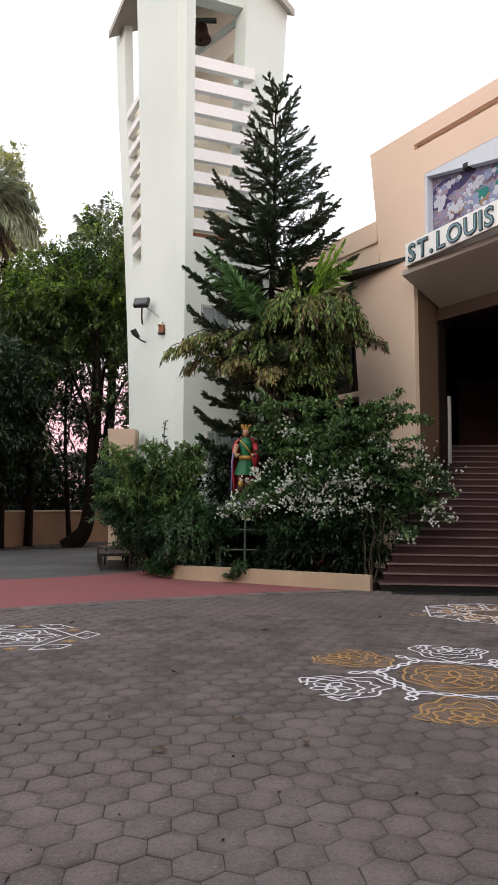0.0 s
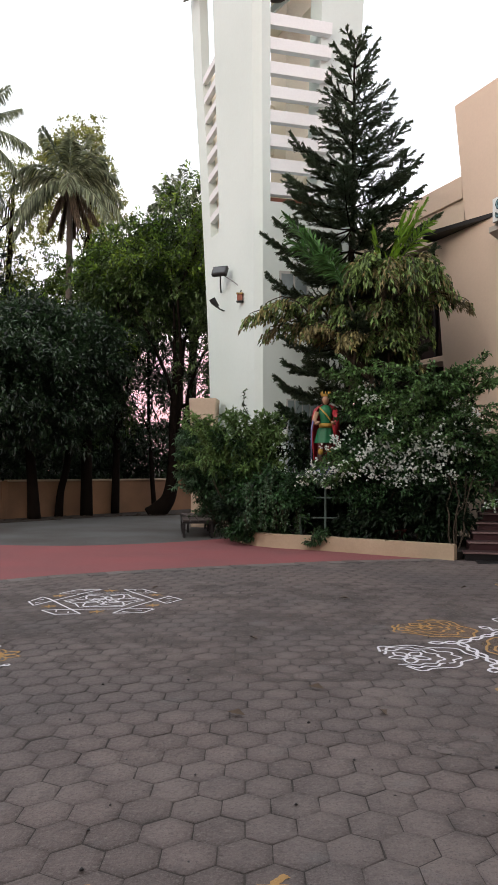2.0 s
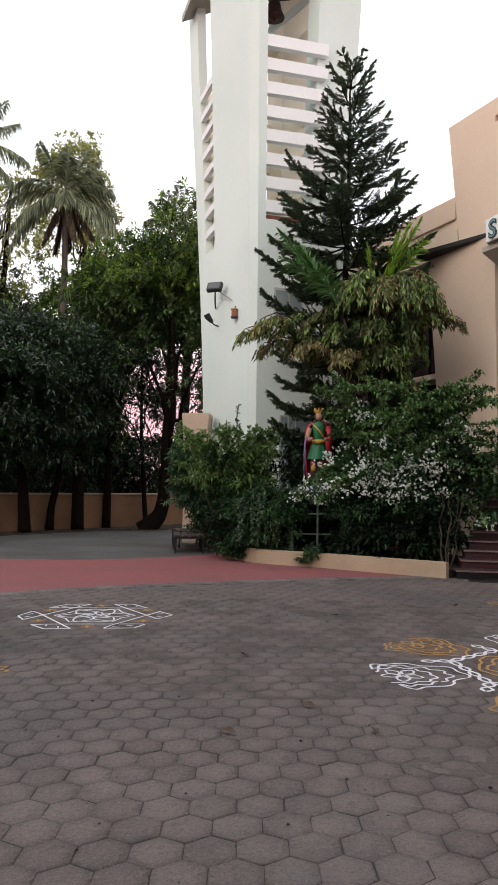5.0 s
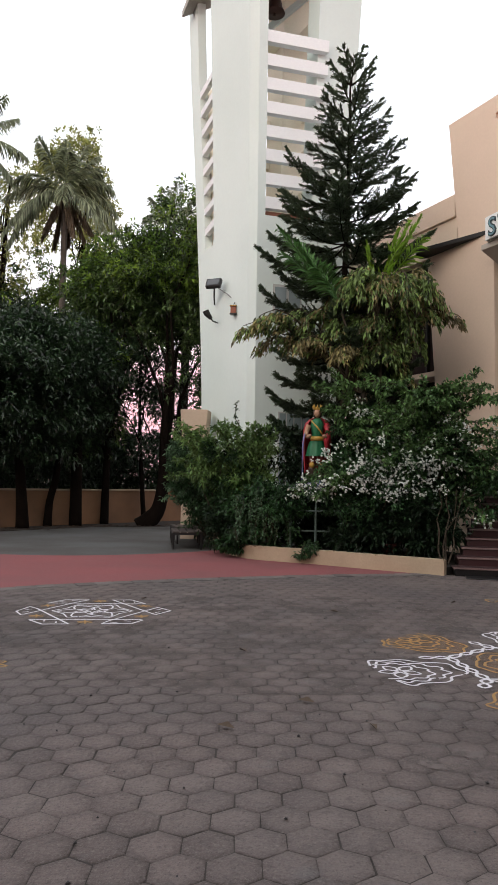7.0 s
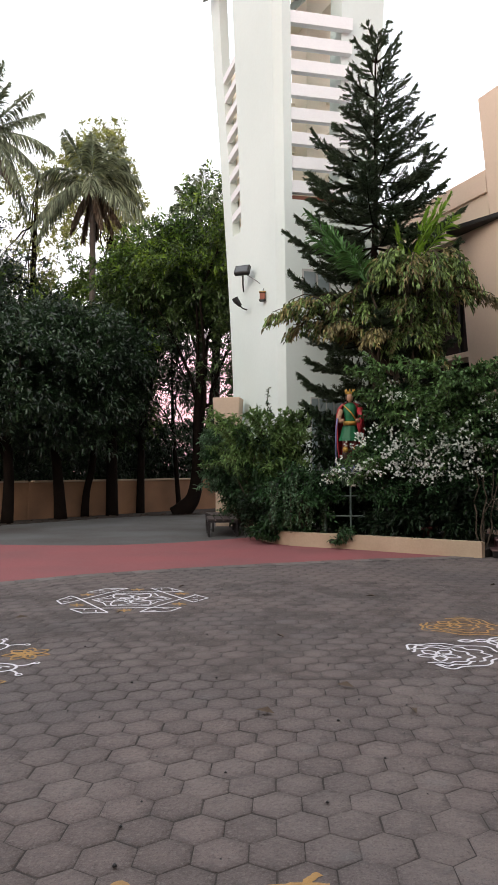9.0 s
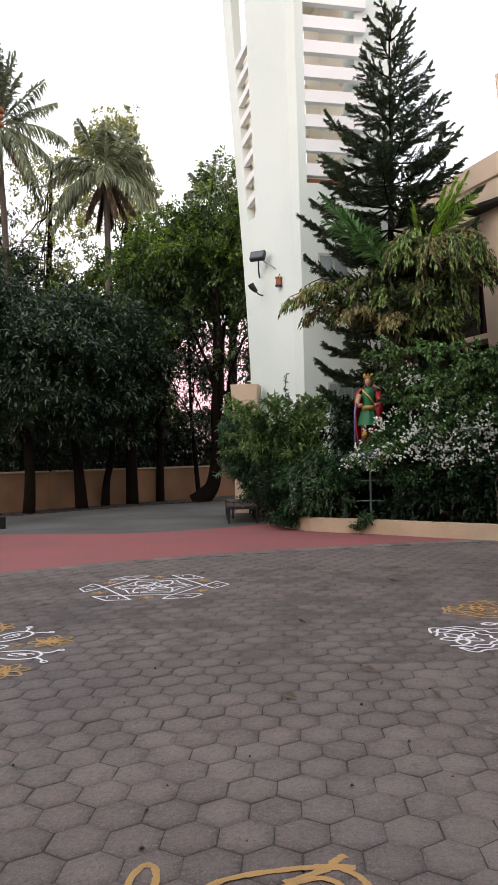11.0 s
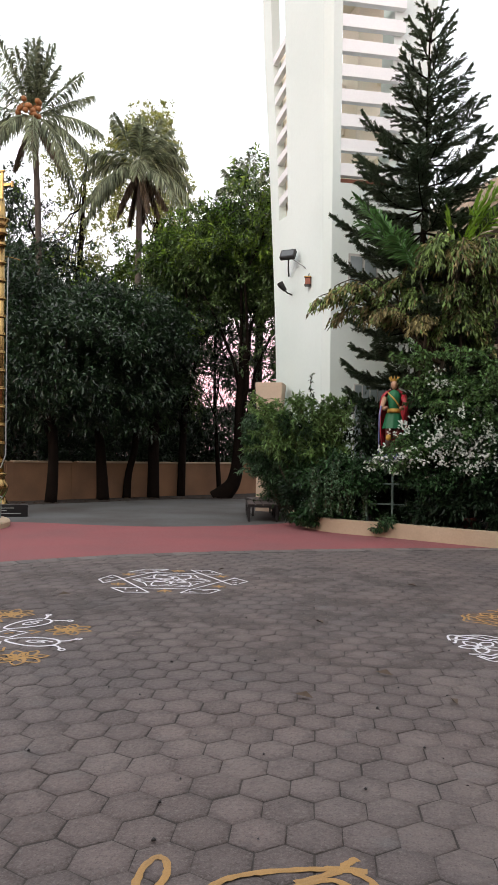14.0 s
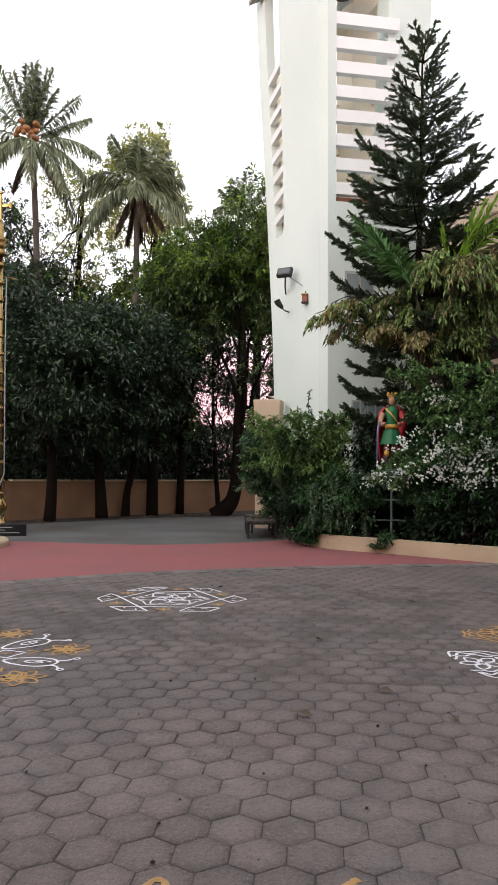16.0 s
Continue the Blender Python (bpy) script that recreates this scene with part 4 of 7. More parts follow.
    for sx in (-1, 1):
        add(lambda: tube(bm, [(sx * 0.18, -0.06, 1.30), (sx * 0.235, -0.10, 1.14), (sx * 0.20, -0.18, 1.05)], [0.055, 0.05, 0.042], 9), 3 if sx < 0 else 1)
        add(lambda: tube(bm, [(sx * 0.20, -0.18, 1.05), (sx * 0.15, -0.25, 1.07), (sx * 0.13, -0.27, 1.08)], [0.038, 0.036, 0.03], 8), 3)
    add(lambda: tube(bm, [(0, 0, 1.42), (0, 0, 1.5)], 0.042, 9), 3)
    for centre, size, mi in (((0, 0.025, 1.56), (0.098, 0.095, 0.125), 4), ((0, -0.025, 1.565), (0.07, 0.085, 0.10), 3)):
        before = set(bm.faces)
        bmesh.ops.create_uvsphere(bm, u_segments=14, v_segments=10, radius=1.0, matrix=Matrix.Translation(centre) @ Matrix.Diagonal((*size, 1)))
        for f in bm.faces:
            if f not in before:
                f.material_index = mi
    add(lambda: lathe(bm, [(0.088, 1.635), (0.092, 1.66), (0.088, 1.685), (0.07, 1.687)], sides=16), 2)
    for k in range(8):
        g = 2 * math.pi * k / 8
        add(lambda: tube(bm, [(0.086 * math.cos(g), 0.086 * math.sin(g), 1.67), (0.092 * math.cos(g), 0.092 * math.sin(g), 1.71), (0.095 * math.cos(g), 0.095 * math.sin(g), 1.745)], [0.022, 0.017, 0.005], 5), 2)
    add(lambda: tube(bm, [(-0.30, -0.2, 0.1), (-0.29, -0.2, 0.9), (-0.26, -0.2, 1.12)], [0.012, 0.02, 0.02], 6), 5)
    return bm


statue = part("statue", statue_mesh(), S_MATS, None, smooth=True)
statue.matrix_world = pose(-0.13, 14.6, 1.441) @ Matrix.Diagonal((0.96, 1.0, 0.97, 1.0))
tagged(statue, "painted standing figure in green tunic, red cloak and gold", "statue")

# ---- benches, mast, pot ----
def bench(m):
    b = thing("bench", m, "low dark iron bench with a worn brown top", "bench", "benches by the planting bed")
    for k in range(4):
        part("slat", boxes((-0.33 + k * 0.17, -0.18 + k * 0.17, -0.62, 0.62, 0.37, 0.40), bevel=0.006), M_BENCH, b)
    part("frame", boxes((-0.34, -0.30, -0.6, 0.6, 0.32, 0.368), (0.30, 0.34, -0.6, 0.6, 0.32, 0.368), (-0.3, 0.3, -0.6, -0.55, 0.32, 0.368), (-0.3, 0.3, 0.55, 0.6, 0.32, 0.368)), M_IRON, b)
    for x in (-0.31, 0.31):
        for y in (-0.57, 0.0, 0.57):
            part("leg", boxes((x - 0.02, x + 0.02, y - 0.02, y + 0.02, 0, 0.32)), M_IRON, b)
        part("foot_rail", boxes((x - 0.02, x + 0.02, -0.55, -0.021, 0.02, 0.05), (x - 0.02, x + 0.02, 0.021, 0.55, 0.02, 0.05)), M_IRON, b)
    return b


first = bench(pose(-3.12, 16.35, 0, 0, 0, 14))
copy_thing(first, pose(-3.38, 17.75, 0, 0, 0, 20))

mast = thing("flag_mast", pose(-9.0, 15.0, -0.12, 0, -1.3, 0), "gilt brass flag mast with turned rings and a cross", "flag mast")
part("plinth", lathe(bmesh.new(), [(0.34, 0.12), (0.34, 0.26), (0.31, 0.28), (0.2, 0.28)], sides=32), M_BLACKSTONE, mast, "black stone plinth")
part("base", lathe(bmesh.new(), [(0.24, 0.281), (0.25, 0.33), (0.16, 0.40), (0.11, 0.55), (0.17, 0.68), (0.19, 0.80), (0.12, 0.90), (0.10, 1.0), (0.16, 1.04), (0.10, 1.1)], sides=24), M_GOLD, mast, smooth=True)
part("shaft", lathe(bmesh.new(), [(0.078, 1.1), (0.075, 4.0), (0.072, 6.72)], sides=20), M_GOLD, mast, smooth=True)
for k in range(13):
    z = 1.35 + 0.42 * k
    part("ring", lathe(bmesh.new(), [(0.076, z - 0.05), (0.105, z - 0.035), (0.112, z - 0.005), (0.088, z + 0.01), (0.115, z + 0.03), (0.076, z + 0.05)], sides=20), M_GOLD, mast, smooth=True)
part("capital", lathe(bmesh.new(), [(0.09, 6.6), (0.15, 6.63), (0.10, 6.70), (0.10, 6.78), (0.155, 6.82), (0.11, 6.88), (0.17, 6.95), (0.17, 6.99), (0.09, 7.02), (0.085, 7.2), (0.06, 7.45)], sides=20), M_GOLD, mast, smooth=True)
part("cross", boxes((-0.04, 0.04, -0.03, 0.03, 7.45, 8.08), (-0.24, -0.042, -0.03, 0.03, 7.74, 7.82), (0.042, 0.24, -0.03, 0.03, 7.74, 7.82), (-0.075, 0.075, -0.035, 0.035, 8.082, 8.13), (-0.29, -0.242, -0.035, 0.035, 7.70, 7.86), (0.242, 0.29, -0.035, 0.035, 7.70, 7.86), bevel=0.012), M_GOLD, mast)
part("cross_brace", tube(bmesh.new(), [(-0.15, 0, 7.78), (0, 0, 7.94), (0.15, 0, 7.78), (0, 0, 7.62), (-0.15, 0, 7.78)], 0.014, 5), M_GOLD, mast)
part("bracket", tube(bmesh.new(), [(0.1, 0, 6.1), (0.3, 0.02, 6.06), (0.46, 0.03, 6.0)], 0.014), M_GOLD, mast)
part("rope", tube(bmesh.new(), [(0.20, -0.05, 6.07), (0.175, -0.05, 4.5), (0.17, -0.05, 2.6), (0.165, -0.05, 1.5), (0.08, -0.12, 1.2)], 0.014), M_STEEL, mast, "grey hanging rope")

planter = thing("round_planter", pose(-9.0, 12.15, 0.0), "low cream kerbed round planter full of tall grass", "planter")
part("kerb_ring", lathe(bmesh.new(), [(1.40, 0.0), (1.66, 0.0), (1.66, 0.09), (1.63, 0.12), (1.42, 0.12), (1.40, 0.09)], sides=64), M_KERB, planter)
part("planter_soil", lathe(bmesh.new(), [(1.398, 0.0), (1.398, 0.09)], sides=48), M_SOIL, planter)
rg = np.random.default_rng(37)
n = 1500
az, rr_ = rg.uniform(0, 2 * math.pi, n), 1.33 * np.sqrt(rg.random(n))
gp = np.stack([rr_ * np.cos(az), rr_ * np.sin(az), np.full(n, 0.085)], 1)
gw = np.stack([rg.normal(0, 0.2, n), rg.normal(0, 0.2, n), np.ones(n)], 1)
tagged(link("tall_grass", leaf_mesh("tall_grass", gp, gw, rg.uniform(0.4, 1.0, n), rg.uniform(0.012, 0.03, n), 0.2, 0.1, 38), L_BUSH2, planter), kind="stuff")
for k in range(10):
    a = 2 * math.pi * k / 10 + 0.1
    part("rail_post", tube(bmesh.new(), [(1.5 * math.cos(a), 1.5 * math.sin(a), 0.118), (1.5 * math.cos(a), 1.5 * math.sin(a), 0.56)], 0.012, 6), M_STEEL, planter)
part("rail", tube(bmesh.new(), [(1.5 * math.cos(a), 1.5 * math.sin(a), 0.55) for a in np.linspace(0, 2 * math.pi, 41)], 0.012, 6), M_STEEL, planter)

plaque = thing("inscribed_block", pose(-8.72, 14.62, 0, 0, 0, 28), "black granite block with worn pale lettering", "stone block")
part("block", boxes((-0.55, 0.55, -0.16, 0.16, 0.0, 0.27), bevel=0.01), M_BLACKSTONE, plaque)
for k, (a, b) in enumerate(((-0.3, 0.25), (-0.42, 0.1), (-0.2, 0.4))):
    part("lettering_bar", boxes((a, b, -0.163, -0.1605, 0.19 - 0.06 * k, 0.205 - 0.06 * k)), M_FRAMEW, plaque)

pot = thing("flower_pot", pose(1.2, 13.75, 0.13), "dark red flower pot under the bush", "pot")
part("pot_body", lathe(bmesh.new(), [(0.13, 0), (0.18, 0.24), (0.21, 0.25), (0.21, 0.3), (0.17, 0.3), (0.15, 0.22)], sides=18), M_POT, pot, smooth=True)
part("pot_soil", lathe(bmesh.new(), [(0.145, 0.221), (0.145, 0.24)], sides=14), M_SOIL, pot)

# handrail beside the stair
M_RAIL = mat("maroon_painted_iron", (0.05, 0.016, 0.014), 0.5, 0.2, 4, 50, 0.1)
rail = thing("stair_handrail", stair.matrix_world @ pose(0, 0, 0), "maroon painted iron stair handrail with three bars", "handrail")
pts = []
for k in (6.6, 8.5, 10.4):
    a, z = k * TREAD + 0.12, math.floor(k + 1.4) * RISE
    x = 1.14 + 0.118 * (k - 6.6)
    part("post", tube(bmesh.new(), [(x, a, z), (x, a, z + 1.15)], 0.022), M_RAIL, rail)
    pts.append((x, a, z))
for h in (0.4, 0.78, 1.15):
    part("bar", tube(bmesh.new(), [(p[0], p[1], p[2] + h) for p in pts], 0.02 if h < 1.1 else 0.028), M_RAIL, rail)

gate = thing("yard_gate", pose(-5.0, 28.6, 0, 0, 0, 56), "pale blue metal gate beyond the trees", "gate")
part("gate_panel", boxes((-0.1, 0.75, 0.3, 0.34, 0.1, 2.5), bevel=0.01), M_BLUEGATE, gate)
for k in range(4):
    part("gate_bar", boxes((-0.12, 0.77, 0.26, 0.296, 0.3 + 0.6 * k, 0.36 + 0.6 * k)), M_FRAMEW, gate)
part("gate_post", boxes((-0.3, -0.12, 0.22, 0.4, 0, 2.6), bevel=0.01), M_FRAMEW, gate)


# ---- chalk drawings on the paving ----
def ribbon(pen, pts, width, z=0.004, closed=False, seed=0):
    """One hand-drawn line of powder: uneven in width and slightly raised. pen: name, material, drawing."""
    bm = bmesh.new()
    r = random.Random(seed)
    if not closed and len(pts) < 12:
        pts = smooth_line(pts, 5)
    pts = [Vector((p[0], p[1], 0)) for p in pts]
    if closed:
        pts = pts + [pts[0]]
    prev = None
    for i, p in enumerate(pts):
        a, b = pts[max(i - 1, 0)], pts[min(i + 1, len(pts) - 1)]
        if closed and i in (0, len(pts) - 1):
            a, b = pts[-2], pts[1]
        d = (b - a).normalized()
        s = Vector((-d.y, d.x, 0)) * width * 0.5 * r.uniform(0.8, 1.15)
        w = Vector((r.uniform(-1, 1), r.uniform(-1, 1), 0)) * width * 0.08
        row = [bm.verts.new(p + w + s), bm.verts.new(p + w + Vector((0, 0, z))), bm.verts.new(p + w - s)]
        for v, zz in zip(row, (0.0015, z, 0.0015)):
            v.co.z = zz
        if prev:
            bm.faces.new((prev[0], prev[1], row[1], row[0]))
            bm.faces.new((prev[1], prev[2], row[2], row[1]))
        prev = row
    return part(pen[0], bm, pen[1], pen[2])


def ring(cx, cy, r, wob=0.0, lobes=6, turn=0.0, n=90, squash=1.0, a0=0.0, a1=2 * math.pi):
    pts = []
    for a in np.linspace(a0, a1, n):
        q = r * (1 + wob * math.cos(lobes * (a - turn)) + 0.5 * wob * math.sin(3 * a + 5 * turn) + 0.25 * wob * math.cos(17 * a))
        pts.append((cx + q * math.cos(a), cy + squash * q * math.sin(a)))
    return pts


def chain(bm, p, q, amp, links, width, seed):
    """Two crossing wavy lines, like a plait."""
    p, q = np.array(p), np.array(q)
    d = q - p
    s = np.array([-d[1], d[0]]) / np.linalg.norm(d)
    for sign in (-1, 1):
        ribbon(bm, [tuple(p + d * t + s * sign * amp * math.sin(math.pi * links * t)) for t in np.linspace(0, 1, links * 8 + 1)], width, seed=seed + sign)


def medallion(bm, cx, cy, r, width, seed, turn=0.0):
    ribbon(bm, ring(cx, cy, r, 0.055, 6, turn), width, closed=True, seed=seed)
    ribbon(bm, ring(cx, cy, r * 0.82, 0.075, 7, turn + 0.3, 96), width, closed=True, seed=seed + 1)
    ribbon(bm, ring(cx, cy, r * 0.58, 0.17, 5, turn + 0.9, 80), width * 0.9, closed=True, seed=seed + 8)
    for k in range(5):
        a = turn + k * 2 * math.pi / 5
        px, py = cx + r * 0.27 * math.cos(a), cy + r * 0.27 * math.sin(a)
        pts = [(px + r * 0.23 * math.cos(t) * math.cos(a) - r * 0.10 * math.sin(t) * math.sin(a), py + r * 0.23 * math.cos(t) * math.sin(a) + r * 0.10 * math.sin(t) * math.cos(a)) for t in np.linspace(0, 2 * math.pi, 14)]
        ribbon(bm, pts, width * 0.9, closed=True, seed=seed + 2 + k)


def rosette(pen, cx, cy, a, seed):
    """A five-petalled flower at the outer tip with nested wavy arcs open toward it."""
    rr = random.Random(seed)
    e, s = np.array([math.cos(a), math.sin(a)]), np.array([-math.sin(a), math.cos(a)])
    c = np.array((cx, cy)) + e * 0.16
    for j in range(5):
        g = 2 * math.pi * j / 5 + rr.uniform(-0.15, 0.15)
        f, h = e * math.cos(g) + s * math.sin(g), s * math.cos(g) - e * math.sin(g)
        ln = rr.uniform(0.15, 0.20)
        ribbon(pen, [tuple(c + f * 0.02), tuple(c + f * ln * 0.55 + h * 0.055), tuple(c + f * ln), tuple(c + f * ln * 0.55 - h * 0.05), tuple(c + f * 0.03)], 0.021, seed=seed + j)
    for n, (back, side, lobes) in enumerate(((0.25, 0.235, 5), (0.38, 0.30, 6), (0.52, 0.37, 4))):
        lo, hi = -2.45 + rr.uniform(-0.15, 0.3), 2.45 + rr.uniform(-0.3, 0.15)
        cut = rr.uniform(-1.6, 1.6)
        for p, q in ((lo, cut), (cut + 0.05, hi)):
            pts = []
            for t in np.linspace(p, q, 34):
                w = 1 + 0.07 * math.sin(lobes * 2 * t + seed + n) + 0.05 * math.sin(3.3 * t + n)
                pts.append(tuple(c - e * math.cos(t) * (back if math.cos(t) > 0 else 0.24) * w + s * math.sin(t) * side * w))
            ribbon(pen, pts, 0.023, seed=seed + 11 + n)


def dust(parent, cx, cy, r, seed):
    """A smear of powder inside an outline."""
    bm = bmesh.new()
    bm.faces.new([bm.verts.new((p[0], p[1], 0.0006)) for p in ring(cx, cy, r, 0.06, 7, seed, 40)[:-1]])
    part("ochre_dust", bm, M_DUST, parent)


def bloom(pen, f, r, petals, seed):
    """A small flower of pointed petals."""
    for j in range(petals):
        g = 2 * math.pi * j / petals + seed
        e, s = np.array([math.cos(g), math.sin(g)]), np.array([-math.sin(g), math.cos(g)])
        ribbon(pen, [tuple(f + e * r * 0.12), tuple(f + e * r * 0.55 + s * r * 0.24), tuple(f + e * r), tuple(f + e * r * 0.55 - s * r * 0.24), tuple(f + e * r * 0.15)], 0.02, seed=seed + j)


def drawing(label):
    return tagged(thing("chalk_drawing", pose(0, 0, 0.0015), label, "chalk drawing"), group="chalk drawings on the court")


# great flower with six rosettes
d1 = drawing("white and ochre chalk flower with six rosettes and plaited lines")
cx, cy, R = 1.80, 6.40, 1.06
wh, oc = ("white_line", M_CHALK, d1), ("ochre_line", M_OCHRE, d1)
corner = [(cx + 0.70 * math.cos(math.radians(45 + 60 * k)), cy + 0.70 * math.sin(math.radians(45 + 60 * k))) for k in range(6)]
for k in range(6):
    a = math.radians(78 + 60 * k)
    px, py = cx + R * math.cos(a), cy + R * math.sin(a)
    rosette(wh if k % 2 == 0 else oc, px, py, a, 30 * k)
    if k % 2:
        dust(d1, px, py, 0.36, k)
    chain(wh, corner[k], corner[(k + 1) % 6], 0.036, 4, 0.028, 300 + k)
    o = np.array(corner[k]) - np.array((cx, cy))
    t = np.array([-o[1], o[0]]) / np.linalg.norm(o)
    chain(wh, corner[k], np.array((cx, cy)) + o * 1.35 + t * 0.12, 0.042, 2, 0.028, 400 + k)
medallion(oc, cx, cy, 0.48, 0.024, 500, 0.2)
dust(d1, cx, cy, 0.5, 9)

def straight(pts, n=7):
    """Straight strokes through the given corners."""
    return [tuple(np.array(p) * (1 - t) + np.array(q) * t) for p, q in zip(pts, pts[1:]) for t in np.linspace(0, 1, n)[:-1]] + [tuple(pts[-1])]


# star of six long loops
rq = random.Random(21)
d2 = drawing("white chalk star of six angular loops with small ochre flowers")
wh, oc = ("white_line", M_CHALK, d2), ("ochre_line", M_OCHRE, d2)
c = np.array((-2.62, 8.10))


def arm(k):
    """Corners of one loop of the star."""
    a = math.radians(11 + 60 * k)
    e, q = np.array([math.cos(a), math.sin(a)]), np.array([-math.sin(a), math.cos(a)])
    return [c + e * u + q * v for u, v in ((0.74, 0.25), (0.88, 0.03), (0.74, -0.24), (0.63, -0.09))], e, q


for k in range(6):
    quad, e, s = arm(k)
    quad = [q + np.array([rq.uniform(-0.03, 0.03), rq.uniform(-0.03, 0.03)]) for q in quad]
    ribbon(wh, straight([*quad, arm(k + 1)[0][0]]), 0.024, seed=k)
    mid = c + e * 0.74
    for q in (-0.10, 0.06):
        ribbon(wh, straight([mid - e * 0.03 + s * q, mid + e * 0.03 + s * (q + 0.05)], 4), 0.016, seed=k + 19)
    b = math.radians(41 + 60 * k)
    p = c + 0.66 * np.array([math.cos(b), math.sin(b)])
    for j in range(3):
        g = j * math.pi / 3 + k
        o = 0.09 * np.array([math.cos(g), math.sin(g)])
        ribbon(oc, [tuple(p - o), tuple(p + [0, 0.012]), tuple(p + o)], 0.024, seed=j)
    # heart of looped petals
    ribbon(wh, [tuple(c + e * 0.05), tuple(c + e * 0.20 + s * 0.13), tuple(c + e * 0.40 + s * 0.03), tuple(c + e * 0.20 - s * 0.10), tuple(c + e * 0.05)], 0.02, seed=k + 40)
    ribbon(wh, straight([c + e * 0.30 + s * 0.20, c + e * 0.46, c + e * 0.30 - s * 0.18]), 0.02, seed=k + 60)
ribbon(wh, ring(*c, 0.16, 0.2, 6, 0.6), 0.02, closed=True, seed=4)

# looped hexagon near the stair
d3 = drawing("white chalk hexagon of loops filled with ochre, near the stair")
wh, oc = ("white_line", M_CHALK, d3), ("ochre_line", M_OCHRE, d3)
cx, cy = 3.35, 10.15
hexa = [(cx + 0.98 * math.cos(math.radians(20 + 60 * k)), cy + 0.98 * math.sin(math.radians(20 + 60 * k))) for k in range(6)]
for k in range(6):
    ribbon(wh, [hexa[k], ((hexa[k][0] + hexa[(k + 1) % 6][0]) / 2, (hexa[k][1] + hexa[(k + 1) % 6][1]) / 2), hexa[(k + 1) % 6]], 0.03, seed=k)
    for j in range(3):
        r = 0.78 - 0.2 * j
        a = math.radians(50 + 60 * k)
        ribbon(wh, ring(cx + r * math.cos(a), cy + r * math.sin(a), 0.12, 0.2, 3, a, 18), 0.026, closed=True, seed=k * 3 + j)
for r in (0.3, 0.44, 0.58):
    ribbon(oc, ring(cx, cy, r, 0.15, 6, 0.3 * r), 0.03, closed=True, seed=int(r * 100))
for k in range(6):
    a = math.radians(20 + 60 * k)
    chain(wh, (cx + 0.25 * math.cos(a), cy + 0.25 * math.sin(a)), (cx + 0.92 * math.cos(a), cy + 0.92 * math.sin(a)), 0.05, 4, 0.026, 700 + k)
    bloom(oc, np.array((cx + 0.62 * math.cos(a + 0.5), cy + 0.62 * math.sin(a + 0.5))), 0.17, 5, 40 + k)
dust(d3, cx, cy, 0.6, 4)
ribbon(oc, ring(2.28, 9.95, 0.09, 0.2, 3, 0, 18), 0.03, closed=True, seed=5)

# pattern of leaf loops with curled tails
d4 = drawing("white chalk leaf loops with curled tails and ochre flowers")
wh, oc = ("white_line", M_CHALK, d4), ("ochre_line", M_OCHRE, d4)
c = np.array((-3.42, 5.16))
for k in range(6):
    a = math.radians(2 + 60 * k)
    e, s = np.array([math.cos(a), math.sin(a)]), np.array([-math.sin(a), math.cos(a)])
    m = c + e * 0.60
    ribbon(wh, [tuple(m + e * 0.22 * math.cos(t) + s * 0.115 * math.sin(t) * (1 + 0.3 * math.cos(t))) for t in np.linspace(0, 2 * math.pi, 24)], 0.024, closed=True, seed=k)
    ribbon(wh, [tuple(m + e * (0.05 + (0.13 - 0.012 * t) * math.cos(t)) + s * (0.055 - 0.005 * t) * math.sin(t)) for t in np.linspace(0.4, 8.5, 26)], 0.018, seed=k + 5)
    for sign in (-1, 1):
        tail = c + e * 0.80 + s * sign * 0.06
        ribbon(wh, [tuple(tail), tuple(tail + e * 0.06 + s * sign * 0.03), tuple(tail + e * 0.10 + s * sign * 0.09)], 0.022, seed=k + 9)
        ribbon(wh, ring(*(tail + e * 0.12 + s * sign * 0.10), 0.024, n=10), 0.018, closed=True, seed=k + 12)
    b = math.radians(32 + 60 * k)
    e, s = np.array([math.cos(b), math.sin(b)]), np.array([-math.sin(b), math.cos(b)])
    ribbon(wh, straight([c + e * 0.20, c + e * 0.35 + s * 0.13, c + e * 0.50, c + e * 0.35 - s * 0.13, c + e * 0.20]), 0.022, seed=k + 20)
    ribbon(oc, [tuple(c + e * 0.32), tuple(c + e * 0.37 + s * 0.02), tuple(c + e * 0.40)], 0.02, seed=k + 30)
    ribbon(oc, straight([c + e * 0.52 + s * 0.06, c + e * 0.60, c + e * 0.52 - s * 0.06]), 0.02, seed=k + 33)
    bloom(oc, c + e * 0.84, 0.19, 7, k)
    bloom(oc, c + e * 0.82, 0.12, 5, k + 0.4)
ribbon(wh, ring(*c, 0.14, 0.3, 6, 0.4, 24), 0.022, closed=True, seed=8)

# ochre outline at the near edge
d5 = drawing("ochre chalk outline of loops and a star, freshly drawn")
oc = ("ochre_line", M_OCHRE, d5)
ribbon(oc, [(-0.865, 2.2), (-0.905, 2.40), (-0.915, 2.50), (-0.895, 2.575), (-0.855, 2.57), (-0.825, 2.50), (-0.825, 2.40), (-0.84, 2.2)], 0.03, seed=1)
ribbon(oc, [(-0.66, 2.44), (-0.60, 2.515), (-0.52, 2.565), (-0.42, 2.605), (-0.30, 2.645), (-0.21, 2.665), (-0.13, 2.635), (-0.08, 2.58), (-0.04, 2.5)], 0.03, seed=2)
ribbon(oc, [(-0.22, 2.655), (-0.20, 2.70), (-0.165, 2.745)], 0.036, seed=3)
ribbon(oc, [(-0.27, 2.61), (-0.215, 2.66), (-0.12, 2.67)], 0.034, seed=4)
